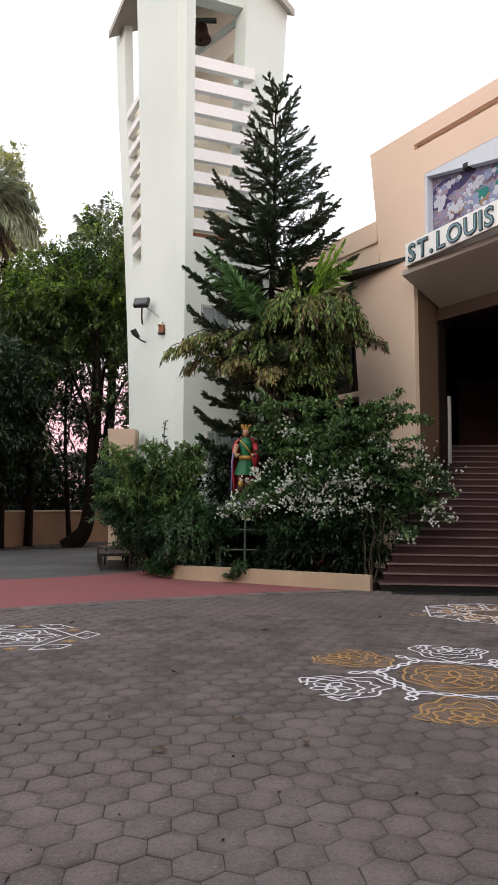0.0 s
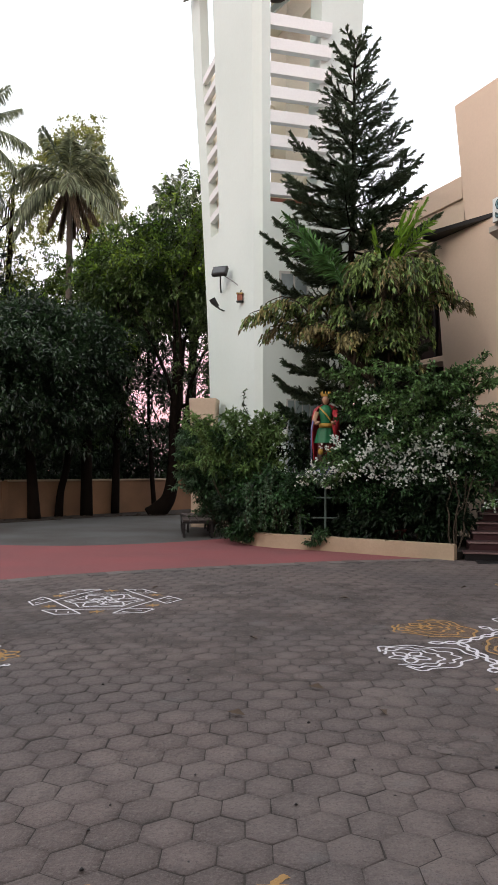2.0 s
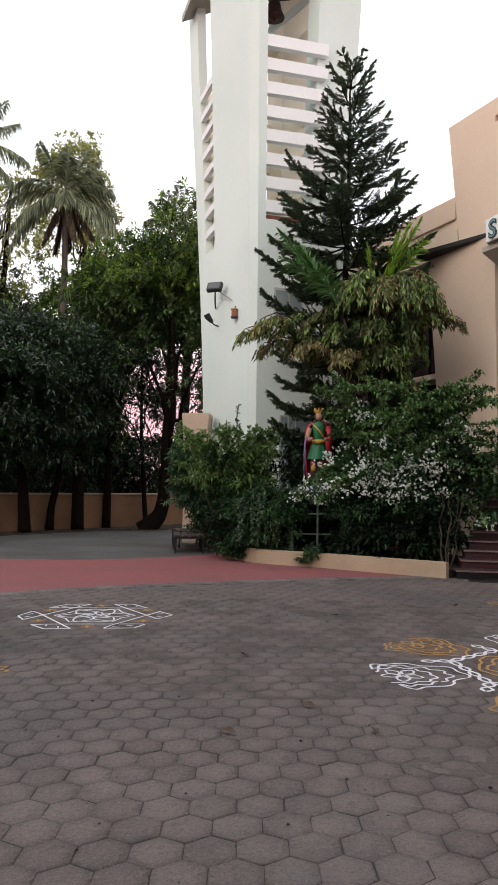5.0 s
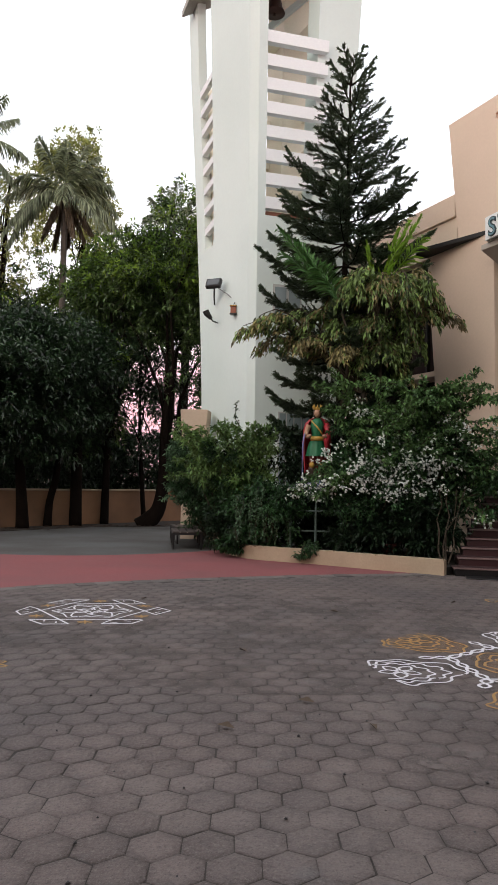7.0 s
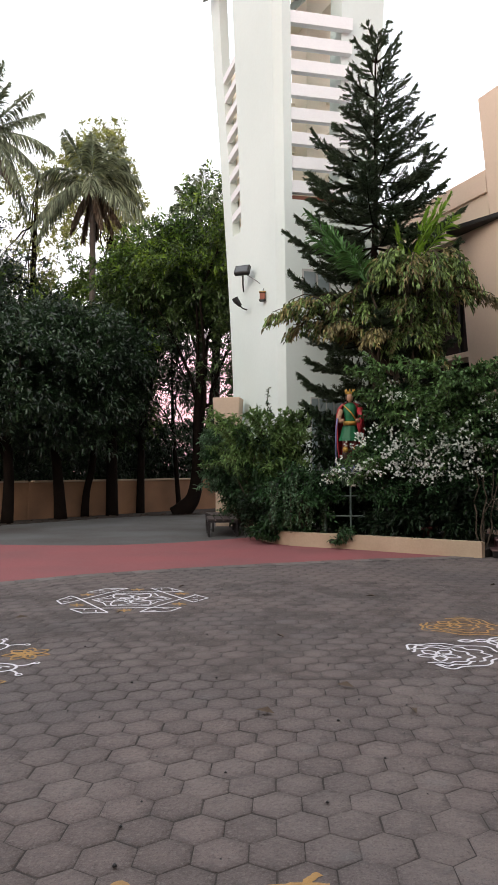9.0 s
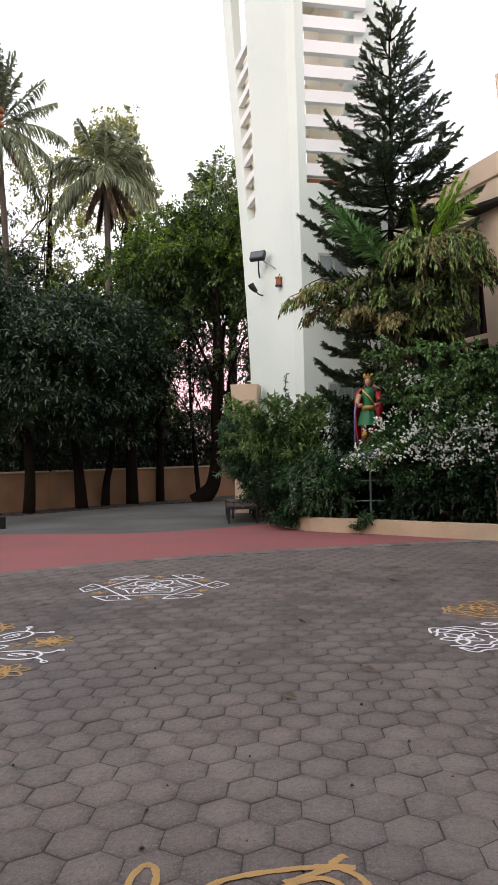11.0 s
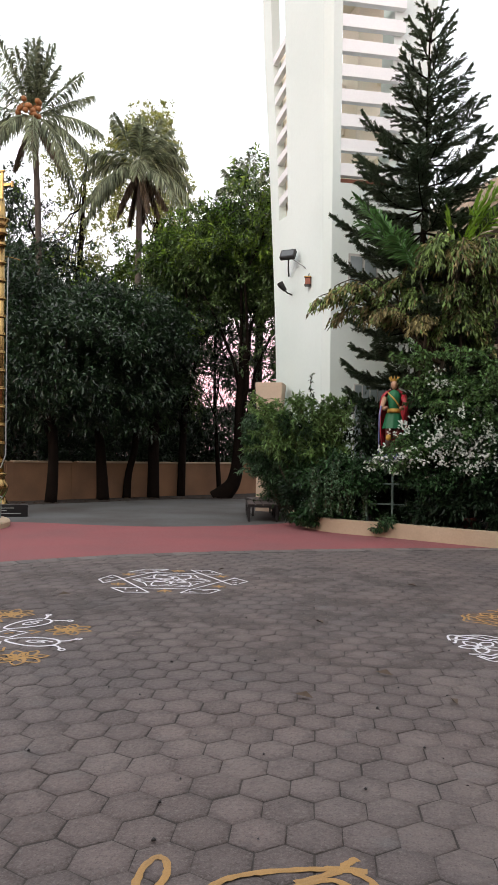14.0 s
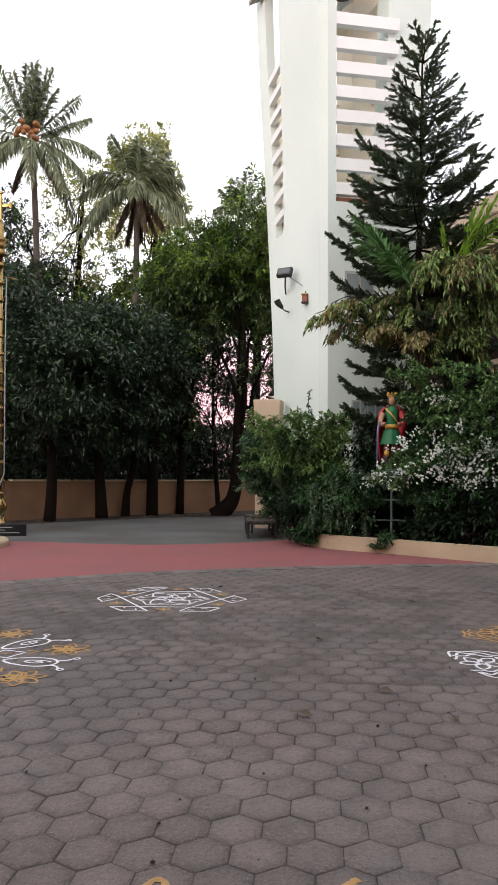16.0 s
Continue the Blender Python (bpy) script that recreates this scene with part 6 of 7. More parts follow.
while z < 11.0:
    reach = float(np.interp(z, [2.6, 4, 6, 7.6, 9.0, 10.0, 10.7, 11.2], [1.7, 1.85, 1.85, 1.62, 1.0, 0.58, 0.38, 0.2])) * r.uniform(0.9, 1.1)
    count = 7 if z < 7.5 else 6 if z < 9.5 else 4
    for k in range(count):
        az = 2 * math.pi * k / count + tier * 0.7 + r.uniform(-0.15, 0.15)
        L = reach * r.uniform(0.8, 1.1)
        rise = float(np.interp(z, [2.6, 6, 9, 11], [-0.06, 0.02, 0.30, 1.3])) + r.uniform(-0.08, 0.08)
        t = np.linspace(0, 1, 7)
        out = np.array([math.cos(az), math.sin(az), 0])
        side = np.array([-math.sin(az), math.cos(az), 0])
        line = np.array([0.02 * z, 0, z]) + out * (L * t)[:, None] + np.array([0, 0, 1.0]) * (L * (rise * t - 0.24 * np.sin(math.pi * t * 0.9) * 0.5 + 0.20 * t ** 3))[:, None]
        part("branch", tube(bmesh.new(), [tuple(p) for p in line], list(np.linspace(0.022, 0.006, 7)), 5), M_BARK, pine)
        k3 = int((150 if z < 9.5 else 90) * L)
        s3 = r.uniform(0.35, 1.0, k3)
        pp = np.stack([np.interp(s3, t, line[:, q]) for q in range(3)], 1)
        T_pos.append(pp)
        T_way.append(unit(line[-1] - line[-2]) * 0.8 + unit(r.normal(size=(k3, 3))) * 0.75)
        T_len.append(r.uniform(0.06, 0.10, k3))
        m = max(6, int(L * (27 if z < 8.2 else 20)))
        for j in range(m):
            tt = 0.16 + 0.84 * (j + r.random()) / m
            b = np.array([np.interp(tt, t, line[:, q]) for q in range(3)])
            sgn = 1 if j % 2 else -1
            bl = (0.10 + 0.27 * math.sin(math.pi * min(1, tt * 0.75 + 0.2))) * min(1, L + 0.15) * r.uniform(0.7, 1.25)
            w = unit(side * sgn * r.uniform(0.35, 0.95) + out * 0.75 + np.array([0, 0, r.uniform(-0.25, 0.4) if z < 9.3 else r.uniform(0.1, 0.7)]))
            k2 = 64
            s = np.linspace(0.05, 1, k2)[:, None]
            pp = b + w * bl * s + np.array([0, 0, 1.0]) * bl * 0.22 * s ** 2 + r.normal(0, 0.006, (k2, 3))
            ww = w * 1.0 + unit(r.normal(size=(k2, 3))) * 0.62
            tip = tt > 0.8 or z > 9.9
            (T_pos if tip else N_pos).append(pp)
            (T_way if tip else N_way).append(ww)
            (T_len if tip else N_len).append(r.uniform(0.055, 0.10, k2))
    z += float(np.interp(z, [2.6, 9, 11], [0.55, 0.47, 0.34]))
    tier += 1
link("needle_foliage", leaf_mesh("needle_foliage", np.concatenate(N_pos), np.concatenate(N_way), np.concatenate(N_len), 0.019, 0.3, 0.0, 62), L_PINE, pine)
link("tip_foliage", leaf_mesh("tip_foliage", np.concatenate(T_pos), np.concatenate(T_way), np.concatenate(T_len), 0.018, 0.3, 0.0, 63), L_PINE_TIP, pine, "paler blue-green branch tips")


# ---- broad tree with hanging leaves ----
droop_tree = thing("drooping_tree", pose(0.75, 14.85, 0.13), "small spreading tree with hanging bronze-green leaves", "tree")
r = np.random.default_rng(71)
for k, (a, b) in enumerate((((0.0, 0, 0), (-0.25, 0, 3.4)), ((0.06, 0.05, 0), (0.1, 0.1, 3.5)), ((0.1, 0, 0), (0.45, 0, 3.3)))):
    part("stem", tube(bmesh.new(), limb(r, a, b, 0.0), list(np.linspace(0.075, 0.045, 6)), 7), M_STEM, droop_tree, smooth=True)
green_p, green_w, old_p, old_w = [], [], [], []


def spray(points, spread, twigs, per, hang, old_share):
    """A bough with side twigs, from which rows of leaves hang."""
    pts = np.array(smooth_line(points, 5))
    pts[1:-1] += r.normal(0, 0.02, (len(pts) - 2, 3))
    part("bough", tube(bmesh.new(), [tuple(p) for p in pts], list(np.linspace(0.032, 0.007, len(pts))), 5), M_STEM, droop_tree)
    t = np.linspace(0, 1, len(pts))
    for k in range(twigs):
        s = r.uniform(0.34, 1.0) ** 0.8
        b = np.array([np.interp(s, t, pts[:, q]) for q in range(3)])
        ahead = unit(np.array([np.interp(min(1, s + 0.08), t, pts[:, q]) - np.interp(s - 0.08, t, pts[:, q]) for q in range(3)]))
        side = unit(np.cross(ahead, [0, 0, 1.0])) * (1 if k % 2 else -1)
        e = side * spread * r.uniform(0.5, 1.1) * (1.15 - 0.6 * s) + ahead * spread * 0.7 + np.array([0, 0, -0.25 * spread])
        f = np.linspace(0.1, 1, per)[:, None]
        p = b + e * f + r.normal(0, 0.022, (per, 3)) + np.array([0, 0, -1.0]) * (hang * f ** 2 * 0.5 + r.uniform(0, hang, (per, 1)) * 0.5)
        w = np.array([0, 0, -0.75]) + side * r.normal(0.35, 0.42, (per, 1)) + ahead * r.normal(0.5, 0.4, (per, 1))
        old = r.random() < old_share
        (old_p if old else green_p).append(p)
        (old_w if old else green_w).append(w)


# the high dome, its inner curtains, the long tier to one side and two boughs toward the church
for k in range(13):
    az = 2 * math.pi * k / 13 + 0.2
    c, q = math.cos(az), math.sin(az)
    lift = r.uniform(-0.12, 0.12)
    spray([(0.05, 0, 3.35), (0.38 + 0.25 * c, 0.25 * q, 4.9), (0.5 + 0.72 * c, 0.65 * q, 5.68 + lift), (0.50 + 1.12 * c, 0.95 * q, 5.34 + lift)], 0.34, 48, 11, 0.22, 0.16 if k % 3 else 0.5)
for k in range(14):
    az = 2 * math.pi * k / 7 + 0.2 * (k > 6)
    low, wide = (-0.5, 0.5) if k > 6 else (0.0, 0.82)
    c, q = math.cos(az), math.sin(az)
    spray([(0.05, 0, 3.35), (0.35 + 0.2 * c, 0.2 * q, 4.1), (0.40 + 0.6 * wide * c, 0.55 * wide * q, 4.85 + low + r.uniform(-0.2, 0.2)), (0.40 + wide * c, 0.9 * wide * q, 4.7 + low + r.uniform(-0.3, 0.2))], 0.30, 38, 11, 0.36, 0.12)
for ex, ey, ez, old in ((-2.45, -0.25, 4.72, 0.55), (-2.1, -0.5, 4.86, 0.4), (-1.65, -0.2, 4.95, 0.25), (-1.1, -0.35, 4.95, 0.3), (-0.6, -0.45, 4.72, 0.45), (-1.5, 0.3, 4.6, 0.2), (-2.05, 0.05, 4.5, 0.6), (-1.25, -0.65, 4.35, 0.8), (-0.45, -0.7, 4.2, 0.75)):
    spray([(0.0, 0, 3.3), (0.3 * ex, 0.3 * ey, 3.95), (0.7 * ex, 0.7 * ey, ez), (ex, ey, ez - 0.08)], 0.27, 38, 11, 0.22, old)
spray([(0.15, 0, 3.4), (0.9, -0.1, 4.6), (1.5, -0.15, 5.0), (2.0, -0.15, 4.82)], 0.16, 20, 9, 0.2, 0.8)
spray([(0.15, 0, 3.4), (0.8, -0.3, 4.2), (1.2, -0.4, 4.95), (1.45, -0.45, 4.85)], 0.2, 22, 9, 0.2, 0.2)
for nm, p, w, m, lab in (("foliage", green_p, green_w, L_DROOP, ""), ("old_foliage", old_p, old_w, L_DROOP_OLD, "bronzed yellowing leaves")):
    p, w = np.concatenate(p), np.concatenate(w)
    link(nm, leaf_mesh(nm, p, w, r.uniform(0.085, 0.16, len(p)), r.uniform(0.034, 0.054, len(p)), 0.25, 0.1, 72), m, droop_tree, lab)


def bed_palm(x, y, top, rows, label, seed, leaf, material):
    """A slim-stemmed palm in the bed; rows: azimuth, rise in degrees, sag and length of each frond."""
    t = thing("bed_palm", pose(x, y, 0.13), label, "palm")
    r = np.random.default_rng(seed)
    part("stem", tube(bmesh.new(), limb(r, (0.15, 0.75, 0), (0, 0, top), 0.0), list(np.linspace(0.04, 0.02, 6)), 7), M_STEM, t)
    for az, rise, sag, length in rows:
        rib, base, way, ln = frond(r, length, math.radians(az), math.radians(rise), sag, 34, leaf)
        up = np.array([0, 0, top - 0.02])
        fr = part("frond", tube(bmesh.new(), [tuple(q + up) for q in rib], list(np.linspace(0.018, 0.005, len(rib))), 5), material, t)
        link("frond_blade", leaf_mesh("frond_blade", base + up, way + np.array([0, 0, 0.35]), ln, 0.05, 0.25, 0.15, seed), material, fr)
    return t


bed_palm(1.02, 14.45, 5.25, [(0, 60, 0.06, 1.95), (12, 52, 0.1, 1.8), (-25, 64, 0.1, 1.7), (150, 78, 0.1, 1.2), (20, 70, 0.1, 1.6)], "slender palm with bright yellow-green upright fronds", 81, 0.42, L_FROND)
bed_palm(0.25, 14.35, 5.1, [(183, 50, 0.08, 2.15), (196, 42, 0.18, 1.8), (172, 58, 0.12, 1.7), (235, 46, 0.3, 1.2)], "slender palm with mid-green arching fronds", 82, 0.46, L_FROND2)


# ---- bushes in the bed ----
def bush(name, x, y, blobs, clusters, each, length, width, leaf, label, seed, stems=9, droop=0.2, hollow=0.35):
    b = thing(name, pose(x, y, 0.13), label, "bush")
    r = np.random.default_rng(seed)
    for k in range(stems):
        bl = np.array(blobs[k % len(blobs)], float)
        end = bl[:3] + unit(r.normal(size=3)) * bl[3:] * 0.6
        st = (r.uniform(-0.25, 0.25), r.uniform(-0.2, 0.2), 0)
        part("stem", tube(bmesh.new(), limb(r, st, end, 0.05), list(np.linspace(0.03, 0.008, 6)), 5), M_STEM, b)
    c, out = crown_points(blobs, clusters, seed, hollow)
    keep = c[:, 2] > 0.02
    c, out = c[keep], out[keep]
    pos, way, ln, wd = whorls(c, out, each, length, width, seed + 1, droop)
    pos[:, 2] = np.maximum(pos[:, 2], 0.02)
    link("foliage", leaf_mesh("foliage", pos, way, ln, wd, seed=seed), leaf, b)
    return b, c, out


def shoots(b, rows, leaf, length, width, seed, per=3, rad=0.012):
    """Long arching leafy shoots on a bush."""
    r = np.random.default_rng(seed)
    lp, lw = [], []
    for a, e in rows:
        pts = np.array(limb(r, a, e, 0.12, 6))
        part("shoot", tube(bmesh.new(), [tuple(p) for p in pts], list(np.linspace(rad, 0.004, 7)), 5), M_STEM, b)
        s = np.linspace(0.05, 1, max(12, int(np.linalg.norm(np.array(e) - np.array(a)) * 42)))
        q = np.repeat(np.stack([np.interp(s, np.linspace(0, 1, 7), pts[:, k]) for k in range(3)], 1), per, 0)
        lp.append(q + r.normal(0, 0.02, q.shape))
        lw.append(unit(r.normal(size=q.shape)) + unit(pts[-1] - pts[-3]) * 0.5)
    lp, lw = np.concatenate(lp), np.concatenate(lw)
    link("shoot_foliage", leaf_mesh("shoot_foliage", lp, lw, r.uniform(0.75, 1.2, len(lp)) * length, width, seed=seed), leaf, b)


b1, _, _ = bush("feathery_bush", -2.0, 15.35, [(-0.15, 0, 1.65, 0.6, 0.55, 0.6), (0.4, 0.1, 1.3, 0.5, 0.5, 0.75), (-0.55, 0, 1.15, 0.5, 0.5, 0.4), (0.1, 0.1, 0.9, 0.6, 0.4, 0.4)], 620, 9, 0.135, 0.042, L_BUSH,
                "bushy shrub with fine narrow green leaves", 91, 14, 0.25)
p = limb(np.random.default_rng(3), (0.0, 0, 1.6), (0.12, 0, 3.15), 0)
part("shoot", tube(bmesh.new(), p, list(np.linspace(0.015, 0.004, 6)), 5), M_STEM, b1)
rs = np.random.default_rng(4)
shoots(b1, [((rs.uniform(-0.4, 0.5), rs.uniform(-0.2, 0.2), 1.2), (rs.uniform(-1.35, 1.1), rs.uniform(-0.6, 0.3), rs.uniform(1.1, 2.7))) for _ in range(80)], L_BUSH2, 0.13, 0.042, 191)
tt = np.repeat(np.linspace(0.1, 1, 34), 3)
base = np.stack([np.interp(tt, np.linspace(0, 1, 6), np.array(p)[:, k]) for k in range(3)], 1)
link("shoot_foliage", leaf_mesh("shoot_foliage", base, unit(rs.normal(size=(len(tt), 3))) + [0, 0, 0.2], 0.09, 0.035, seed=5), L_BUSH, b1)
b3, _, _ = bush("feathery_bush", -2.55, 17.2, [(-0.1, -0.1, 1.7, 0.6, 0.4, 0.65), (-0.6, -0.15, 1.9, 0.5, 0.35, 0.6), (-0.6, -0.2, 1.35, 0.4, 0.3, 0.4), (-0.05, -0.1, 0.9, 0.4, 0.3, 0.45), (-0.62, -0.25, 0.95, 0.34, 0.22, 0.36), (-0.5, -0.3, 0.55, 0.38, 0.2, 0.4), (-0.8, -0.3, 1.5, 0.4, 0.25, 0.5)], 1250, 9, 0.13, 0.035, L_BUSH, "bushy shrub with pale narrow leaves beside the benches", 92, 8)
# added shrub whose dark leaves stand for shade below the feathery bush
bush("shade_shrub", -1.5, 14.95, [(-0.3, 0, 0.5, 0.6, 0.3, 0.5), (0.4, 0, 0.6, 0.6, 0.3, 0.6)], 700, 8, 0.11, 0.045, L_SHADE, "added low shrub, leaves coloured dark for shade under the feathery bush", 87, 6)
rs = np.random.default_rng(14)
shoots(b3, [((rs.uniform(-0.5, 0.1), rs.uniform(-0.3, 0.0), rs.uniform(0.5, 1.3)), (rs.uniform(-1.25, -0.1), rs.uniform(-0.6, -0.1), rs.uniform(0.7, 2.3))) for _ in range(40)], L_STRAND, 0.11, 0.036, 195)
# leaves coloured dark for the shade at the pier foot
bush("shade_shrub", -2.8, 18.1, [(-0.15, 0, 0.6, 0.42, 0.2, 0.6), (-0.1, 0, 1.4, 0.45, 0.2, 0.6)], 650, 8, 0.11, 0.04, L_SHADE, "shrub against the tan pier, leaf colour darkened for shade", 86, 5)
trail, _, _ = bush("trailing_shrub", -1.2, 14.6, [(0, 0, 0.7, 0.75, 0.5, 0.75), (0.4, -0.1, 0.9, 0.5, 0.45, 0.6), (-0.4, -0.15, 0.35, 0.45, 0.35, 0.4)], 620, 8, 0.10, 0.045, L_BOUG, "dark trailing shrub hanging over the kerb", 93, 8, 0.5)
rt = np.random.default_rng(19)
shoots(trail, [((x, -0.3, rt.uniform(1.0, 1.35)), (x + rt.uniform(-0.08, 0.08), -0.62 + 0.25 * x, rt.uniform(0.15, 0.5))) for x in (-0.5, -0.38, -0.1, 0.0, 0.22, 0.3, 0.5, -0.25)], L_STRAND, 0.06, 0.042, 194, 3, 0.006)
bush("trailing_shrub", -1.72, 14.42, [(0, 0, 0.2, 0.3, 0.22, 0.3)], 130, 8, 0.1, 0.045, L_BOUG, "low creeper spilling over the kerb", 94, 4, 0.5)
bush("trailing_shrub", -0.33, 13.72, [(0, 0, 0.12, 0.17, 0.14, 0.22)], 70, 7, 0.08, 0.04, L_BUSH, "small green creeper hanging over the kerb", 95, 3, 0.6)

# two added shrubs, darkened in colour to fill the bed's shaded hollows
bush("shade_shrub", 0.6, 15.1, [(-0.9, 0, 0.9, 0.7, 0.4, 0.9), (0.2, 0.1, 0.9, 0.8, 0.4, 0.9), (1.2, 0, 1.0, 0.7, 0.4, 1.0), (0.2, 0, 2.2, 1.2, 0.4, 0.7), (-1.1, 0.1, 1.9, 0.5, 0.35, 0.75)], 1800, 8, 0.15, 0.06, L_SHADE, "added dense shrub behind the statue, shade put into its leaf colour", 89, 8)
bush("shade_shrub", 1.5, 13.95, [(-0.8, 0.1, 0.5, 0.45, 0.35, 0.5), (-0.4, -0.2, 0.55, 0.7, 0.35, 0.55), (0.4, -0.45, 0.6, 0.6, 0.3, 0.6)], 1100, 8, 0.13, 0.055, L_SHADE, "added low shrub, coloured dark for the shaded hollow under the bougainvillea", 88, 6)
BOUG = [(-0.15, 0.1, 1.7, 0.7, 0.6, 0.7), (0.75, 0.0, 1.9, 0.8, 0.65, 0.85), (1.55, -0.05, 1.6, 0.8, 0.6, 0.8), (0.4, -0.1, 1.3, 1.2, 0.55, 0.55), (1.3, 0, 2.5, 0.8, 0.55, 0.55), (0.2, 0.1, 2.55, 0.55, 0.5, 0.5),
        (2.35, -0.45, 1.7, 0.55, 0.4, 0.42), (2.0, -0.4, 1.2, 0.4, 0.35, 0.45)]
b2, bc, bo = bush("bougainvillea_bush", 0.75, 13.95, BOUG, 3700, 8, 0.085, 0.046, L_BOUG, "large bougainvillea bush covered with white flower clusters", 96, 22, 0.3, 0.3)
r = np.random.default_rng(97)
front = np.flatnonzero((bo[:, 1] < 0.35) & (bc[:, 2] > 0.95) & (bc[:, 2] < 2.85))
seats = bc[r.choice(front, 56)]
heads = np.concatenate([s + r.normal(0, 1, (r.integers(1, 6), 3)) * [0.12, 0.06, 0.12] for s in seats]) + np.array([0, -0.36, 0.05])


def flowers(centres, parent, seed):
    """Clusters of small white flowers, each of a few folded petals."""
    r = np.random.default_rng(seed)
    many = r.integers(3, 12, len(centres))
    sub = np.repeat(centres, many, 0) + r.normal(0, 0.065, (many.sum(), 3)) * np.array([1.2, 0.6, 0.8])
    pos = np.repeat(sub, 7, 0)
    way = unit(r.normal(size=(len(pos), 3))) + np.array([0, -0.35, 0.25])
    tagged(link("blossom", leaf_mesh("blossom", pos, way, r.uniform(0.026, 0.042, len(pos)), r.uniform(0.026, 0.04, len(pos)), 0.2, 0.05, seed), L_PETAL, parent, "small white papery flowers"), kind="stuff")


rb = np.random.default_rng(17)
# outer sprays in the lighter leaf, coloured as if catching light
shoots(b2, [((rb.uniform(-0.1, 1.8), rb.uniform(-0.3, 0.2), rb.uniform(1.3, 2.4)), (rb.uniform(-0.3, 2.6), rb.uniform(-0.95, 0.0), rb.uniform(1.4, 3.0))) for _ in range(60)], L_BOUG2, 0.095, 0.05, 192)
# long arching shoots with flowers
arch = [((1.4, -0.1, 2.0), (2.55, -0.7, 1.75)), ((1.5, -0.2, 1.6), (2.5, -0.75, 1.15)), ((1.3, -0.2, 1.4), (2.15, -0.9, 0.75)), ((1.2, 0, 2.6), (2.75, -0.4, 2.95)), ((0.9, 0, 2.7), (1.9, -0.3, 3.3)),
        ((-0.2, -0.1, 1.8), (-1.15, -0.55, 1.35)), ((-0.1, -0.1, 2.2), (-0.75, -0.5, 2.75)), ((0.1, 0, 2.4), (-0.95, -0.35, 3.3)), ((0.4, -0.1, 2.5), (1.2, -0.6, 3.0)), ((1.5, 0.1, 2.2), (2.55, -0.3, 2.35)),
        ((1.9, -0.3, 1.8), (3.05, -0.65, 1.6)), ((1.8, -0.3, 1.9), (2.95, -0.7, 1.95)), ((1.8, -0.3, 1.5), (2.95, -0.7, 1.15)), ((1.8, -0.2, 2.1), (2.75, -0.55, 2.15)), ((1.9, -0.3, 1.4), (2.7, -0.8, 1.4)),
        ((-0.1, -0.2, 1.5), (-1.3, -0.6, 1.22)), ((-0.1, -0.2, 1.4), (-0.9, -0.75, 1.12)), ((0, -0.1, 1.5), (-0.62, -0.75, 1.42))]
lp_, lw_, fl = [], [], []
for a, b in arch:
    pts = np.array(limb(r, a, b, 0.14, 6))
    part("shoot", tube(bmesh.new(), [tuple(p) for p in pts], list(np.linspace(0.014, 0.005, 7)), 5), M_STEM, b2)
    s = np.linspace(0.05, 1, 60)
    q = np.stack([np.interp(s, np.linspace(0, 1, 7), pts[:, k]) for k in range(3)], 1)
    q = np.repeat(q, 3, 0)
    lp_.append(q + r.normal(0, 0.03, q.shape))
    lw_.append(unit(r.normal(size=q.shape)) + [0, 0, -0.1])
    if b[2] < 2.4:
        fl += [pts[-1], pts[-2] + r.normal(0, 0.05, 3), pts[-1] + r.normal(0, 0.08, 3), pts[-2] + r.normal(0, 0.1, 3)]
lp_, lw_ = np.concatenate(lp_), np.concatenate(lw_)
link("shoot_foliage", leaf_mesh("shoot_foliage", lp_, lw_, r.uniform(0.07, 0.12, len(lp_)), 0.055, seed=99), L_BOUG2, b2)
flowers(np.concatenate([heads, np.array(fl)]), b2, 980)
rh = np.random.default_rng(18)
shoots(b2, [((rh.uniform(-0.2, 1.8), rh.uniform(-0.2, 0.2), rh.uniform(2.1, 2.7)), (rh.uniform(-0.9, 2.6), rh.uniform(-0.7, 0.0), rh.uniform(2.7, 3.55))) for _ in range(30)], L_BOUG2, 0.10, 0.05, 193)
# bare lower stems at the stair end
for k in range(4):
    part("bare_stem", tube(bmesh.new(), limb(r, (1.36 + 0.04 * k, -1.0 + 0.05 * k, 0.0), (1.36 + 0.16 * k, -0.55, 1.35), 0.02), [0.018, 0.016, 0.014, 0.012, 0.011, 0.01], 5), M_STEM, b2, "thin bare stem")


# ---- hexagonal pavers ----
HEX_W, HEX_TURN, HEX_ROW, HEX_DRIFT = 0.2237, math.radians(11.2), 0.201, 0.0167
HEX_S = HEX_W / math.sqrt(3)
HEX_LONG = HEX_ROW / (1.5 * HEX_S)
AX = np.array([math.cos(HEX_TURN), math.sin(HEX_TURN)])
AY = np.array([-AX[1], AX[0]])
HEX_O = np.array([-1.302, 2.483])
red_x, red_y = np.array([p[0] for p in RED_FRONT]), np.array([p[1] for p in RED_FRONT])


def hex_rings():
    """Rim rings of one paver: foot, shoulder, and the slightly sunken worn top."""
    a = np.radians(30 + 60 * np.arange(6))
    return [np.stack([HEX_S * k * np.cos(a), HEX_LONG * HEX_S * k * np.sin(a), np.full(6, z)], 1) for k, z in ((0.987, -0.03), (0.983, -0.0036), (0.955, -0.0006), (0.60, 0.0008))]


HEX_V = np.concatenate(hex_rings() + [np.array([[0, 0, 0.0012]])])
HEX_V[:, 0] += HEX_V[:, 1] * HEX_DRIFT / HEX_ROW
HEX_F = []
for lo in (0, 6, 12):
    for i in range(6):
        j = (i + 1) % 6
        HEX_F += [(lo + i, lo + j, lo + 6 + j), (lo + i, lo + 6 + j, lo + 6 + i)]
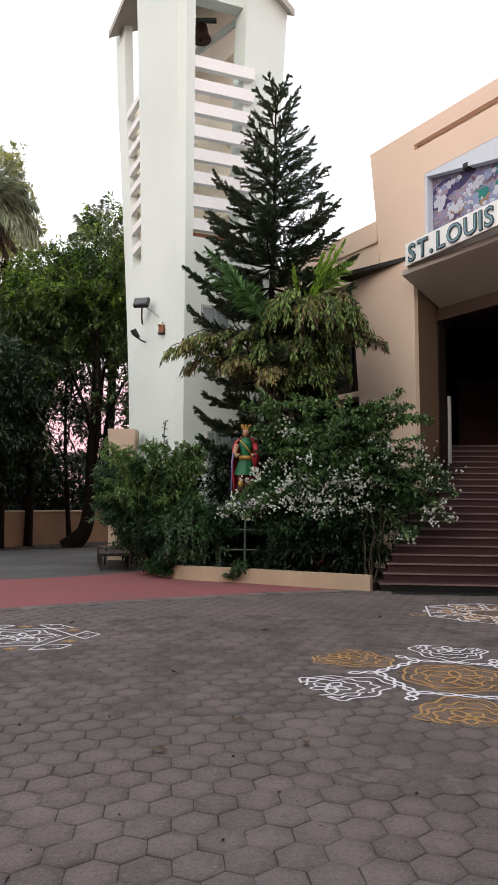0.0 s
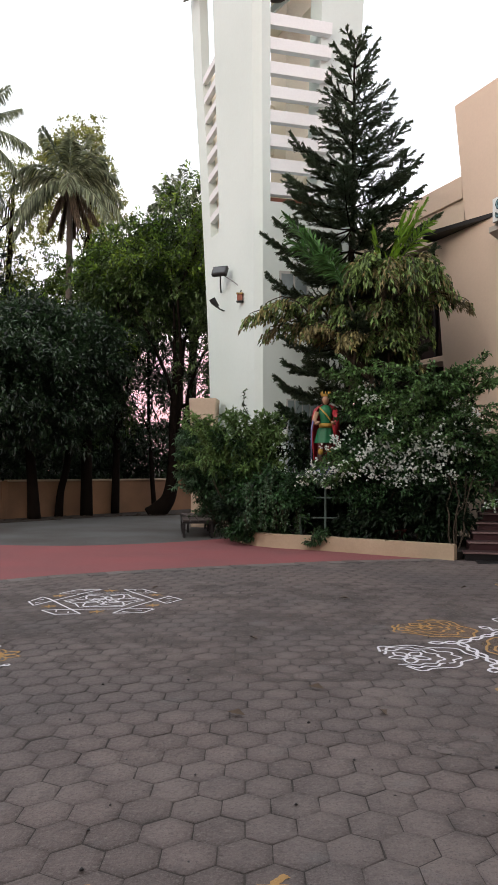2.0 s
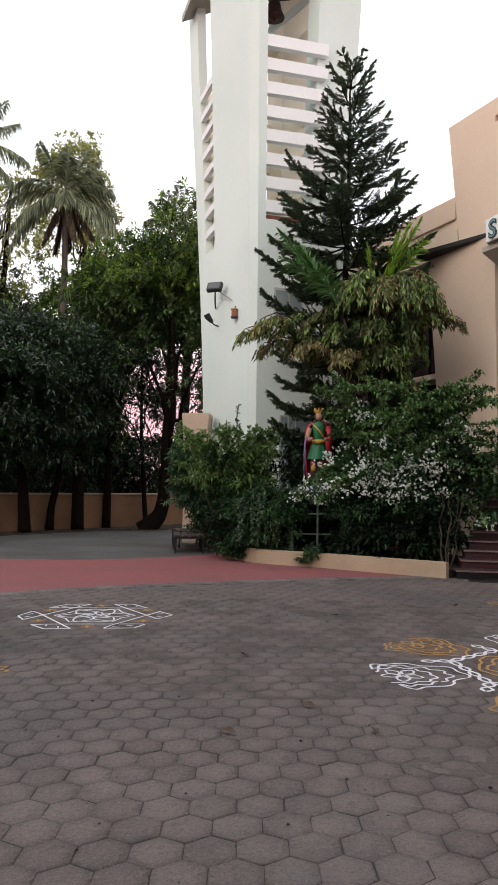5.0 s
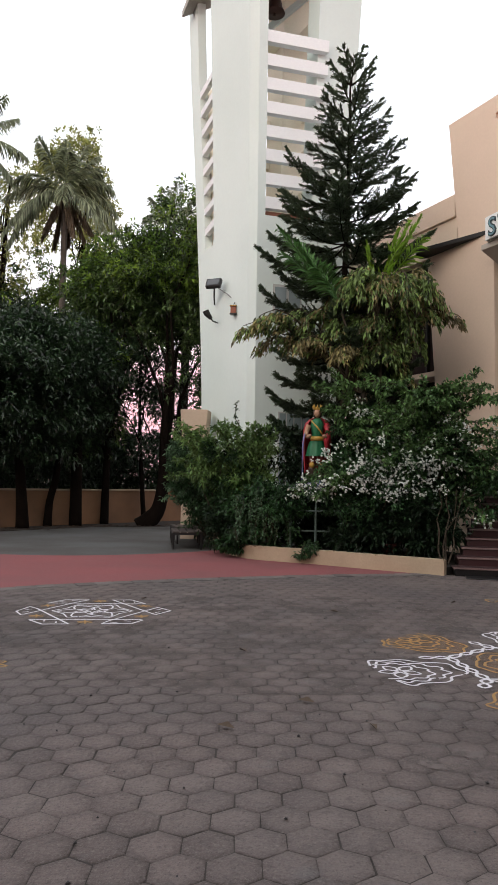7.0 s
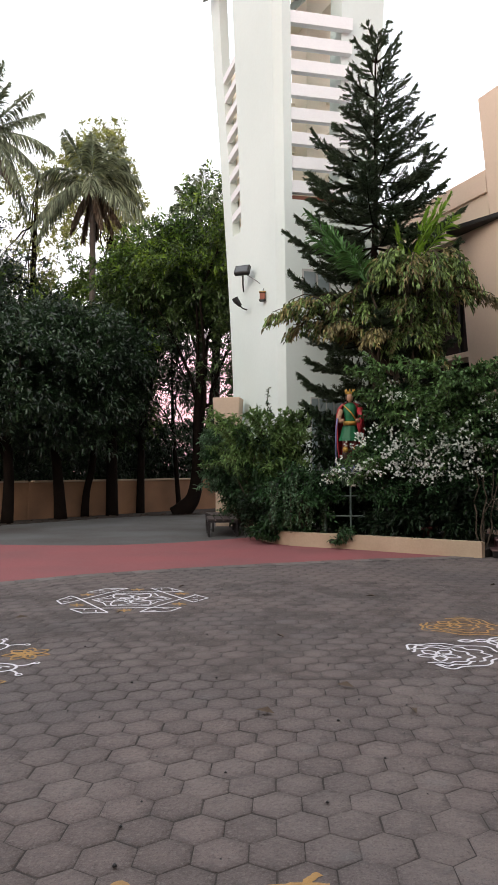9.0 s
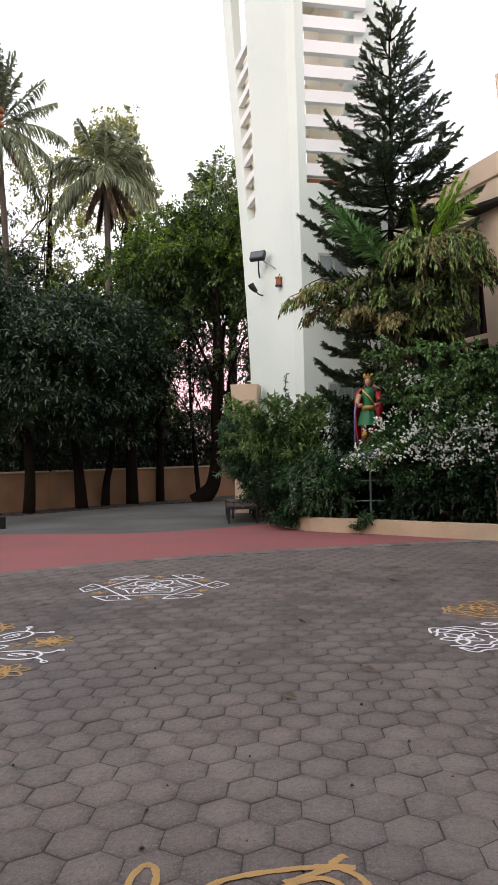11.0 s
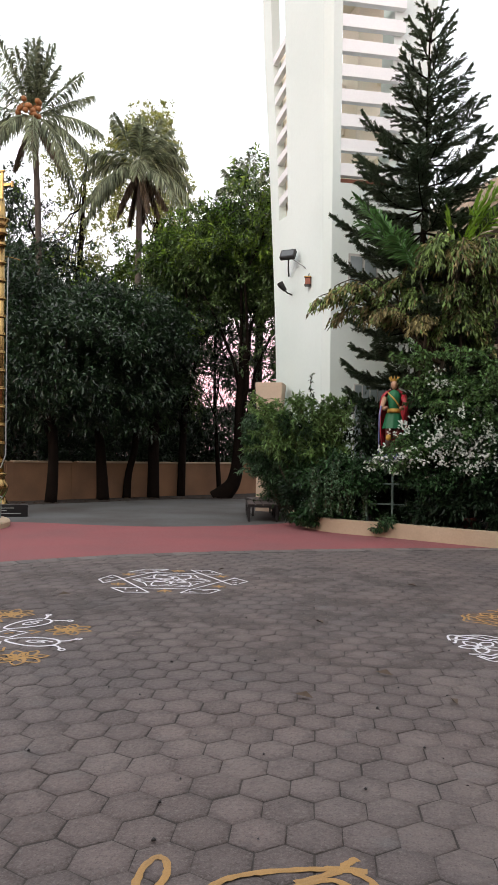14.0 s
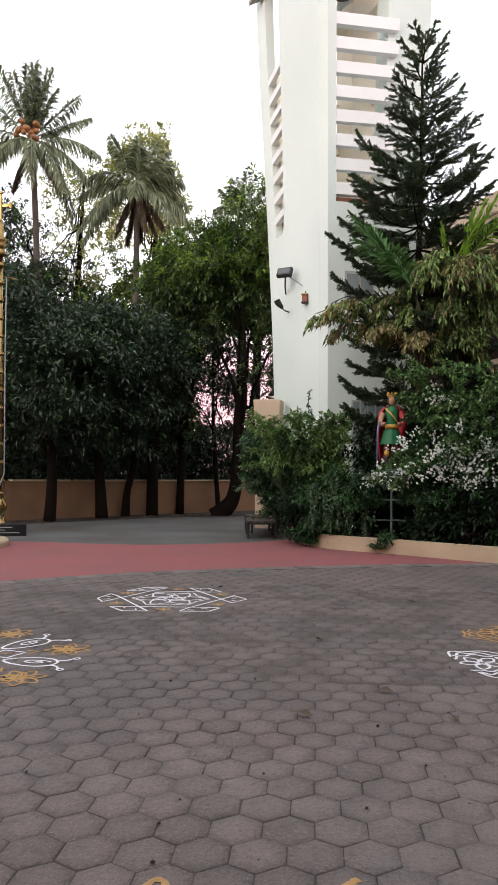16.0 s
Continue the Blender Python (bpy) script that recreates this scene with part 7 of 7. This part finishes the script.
HEX_F += [(18 + i, 18 + (i + 1) % 6, 24) for i in range(6)]
HEX_WORN = np.array([0.0] * 6 + [0.12] * 6 + [0.38] * 6 + [0.74] * 6 + [1.0])
HEX_F = np.array(HEX_F)

paver_me = array_mesh("paver", HEX_V, HEX_F)
paver_me.materials.append(M_PAVER)
paver_me.attributes.new("worn", "FLOAT", "POINT").data.foreach_set("value", HEX_WORN)
rp = np.random.default_rng(5)
spots = []
for row in range(-26, 68):
    for col in range(-60, 60):
        c = HEX_O + AX * HEX_W * (col + 0.5 * (row % 2)) + (AY * HEX_ROW + AX * HEX_DRIFT) * row
        if -7.5 < c[0] < 4.6 and -1.5 < c[1] < np.interp(c[0], red_x, red_y) - 0.28:
            spots.append(c)
spots = np.array(spots)
near = (spots[:, 1] > 2.2) & (spots[:, 1] < 5.0) & (np.abs(spots[:, 0] + 0.25 * (spots[:, 1] - 2.2) * 0.6) < 0.55 + 0.33 * (spots[:, 1] - 2.2) + 0.9)
pick = np.flatnonzero(near)
pick = pick[np.argsort(spots[pick, 1])][:300]
far = np.ones(len(spots), bool)
far[pick] = False
for k in pick:
    ob = new("paver", paver_me)
    ob.parent = paving
    ob.matrix_basis = pose(spots[k, 0] + rp.normal(0, 0.002), spots[k, 1] + rp.normal(0, 0.002), -0.001 + rp.normal(0, 0.0008), rp.normal(0, 0.3), rp.normal(0, 0.3), math.degrees(HEX_TURN) + rp.normal(0, 0.9))
m = int(far.sum())
turn = HEX_TURN + rp.normal(0, 0.016, m)
V = np.empty((m, 25, 3))
V[:, :, 0] = HEX_V[:, 0] * np.cos(turn)[:, None] - HEX_V[:, 1] * np.sin(turn)[:, None] + spots[far, 0][:, None]
V[:, :, 1] = HEX_V[:, 0] * np.sin(turn)[:, None] + HEX_V[:, 1] * np.cos(turn)[:, None] + spots[far, 1][:, None]
V[:, :, :2] += rp.normal(0, 0.002, (m, 1, 2))
tilt = rp.normal(0, 0.006, (m, 2))
V[:, :, 2] = HEX_V[:, 2] + rp.normal(0, 0.0008, m)[:, None] - 0.001 + HEX_V[:, 0] * tilt[:, :1] + HEX_V[:, 1] * tilt[:, 1:]
F = (HEX_F[None] + (np.arange(m) * 25)[:, None, None]).reshape(-1, 3)
field_me = array_mesh("paver_field", V.reshape(-1, 3), F)
field_me.attributes.new("worn", "FLOAT", "POINT").data.foreach_set("value", np.tile(HEX_WORN, m))
tagged(link("paver_field", field_me, M_PAVER_FAR, paving), kind="stuff")

# pale edging blocks along the red band
walk_len = np.concatenate([[0], np.cumsum(np.hypot(np.diff(red_x), np.diff(red_y)))])
bm = bmesh.new()
box(bm, -0.135, 0.135, -0.24, 0.0, -0.05, 0.003, 0.006)
edge_me = bpy.data.meshes.new("edging_block")
bmesh.ops.recalc_face_normals(bm, faces=bm.faces)
bm.to_mesh(edge_me)
bm.free()
edge_me.materials.append(M_STRIP)
for s in np.arange(2.0, walk_len[-1] - 0.2, 0.285):
    x, y = np.interp(s, walk_len, red_x), np.interp(s, walk_len, red_y)
    x2, y2 = np.interp(s + 0.1, walk_len, red_x), np.interp(s + 0.1, walk_len, red_y)
    ob = new("edging_block", edge_me)
    ob.parent = paving
    ob.matrix_basis = pose(x, y, rp.normal(0, 0.0015), 0, 0, math.degrees(math.atan2(y2 - y, x2 - x)) + rp.normal(0, 0.8))
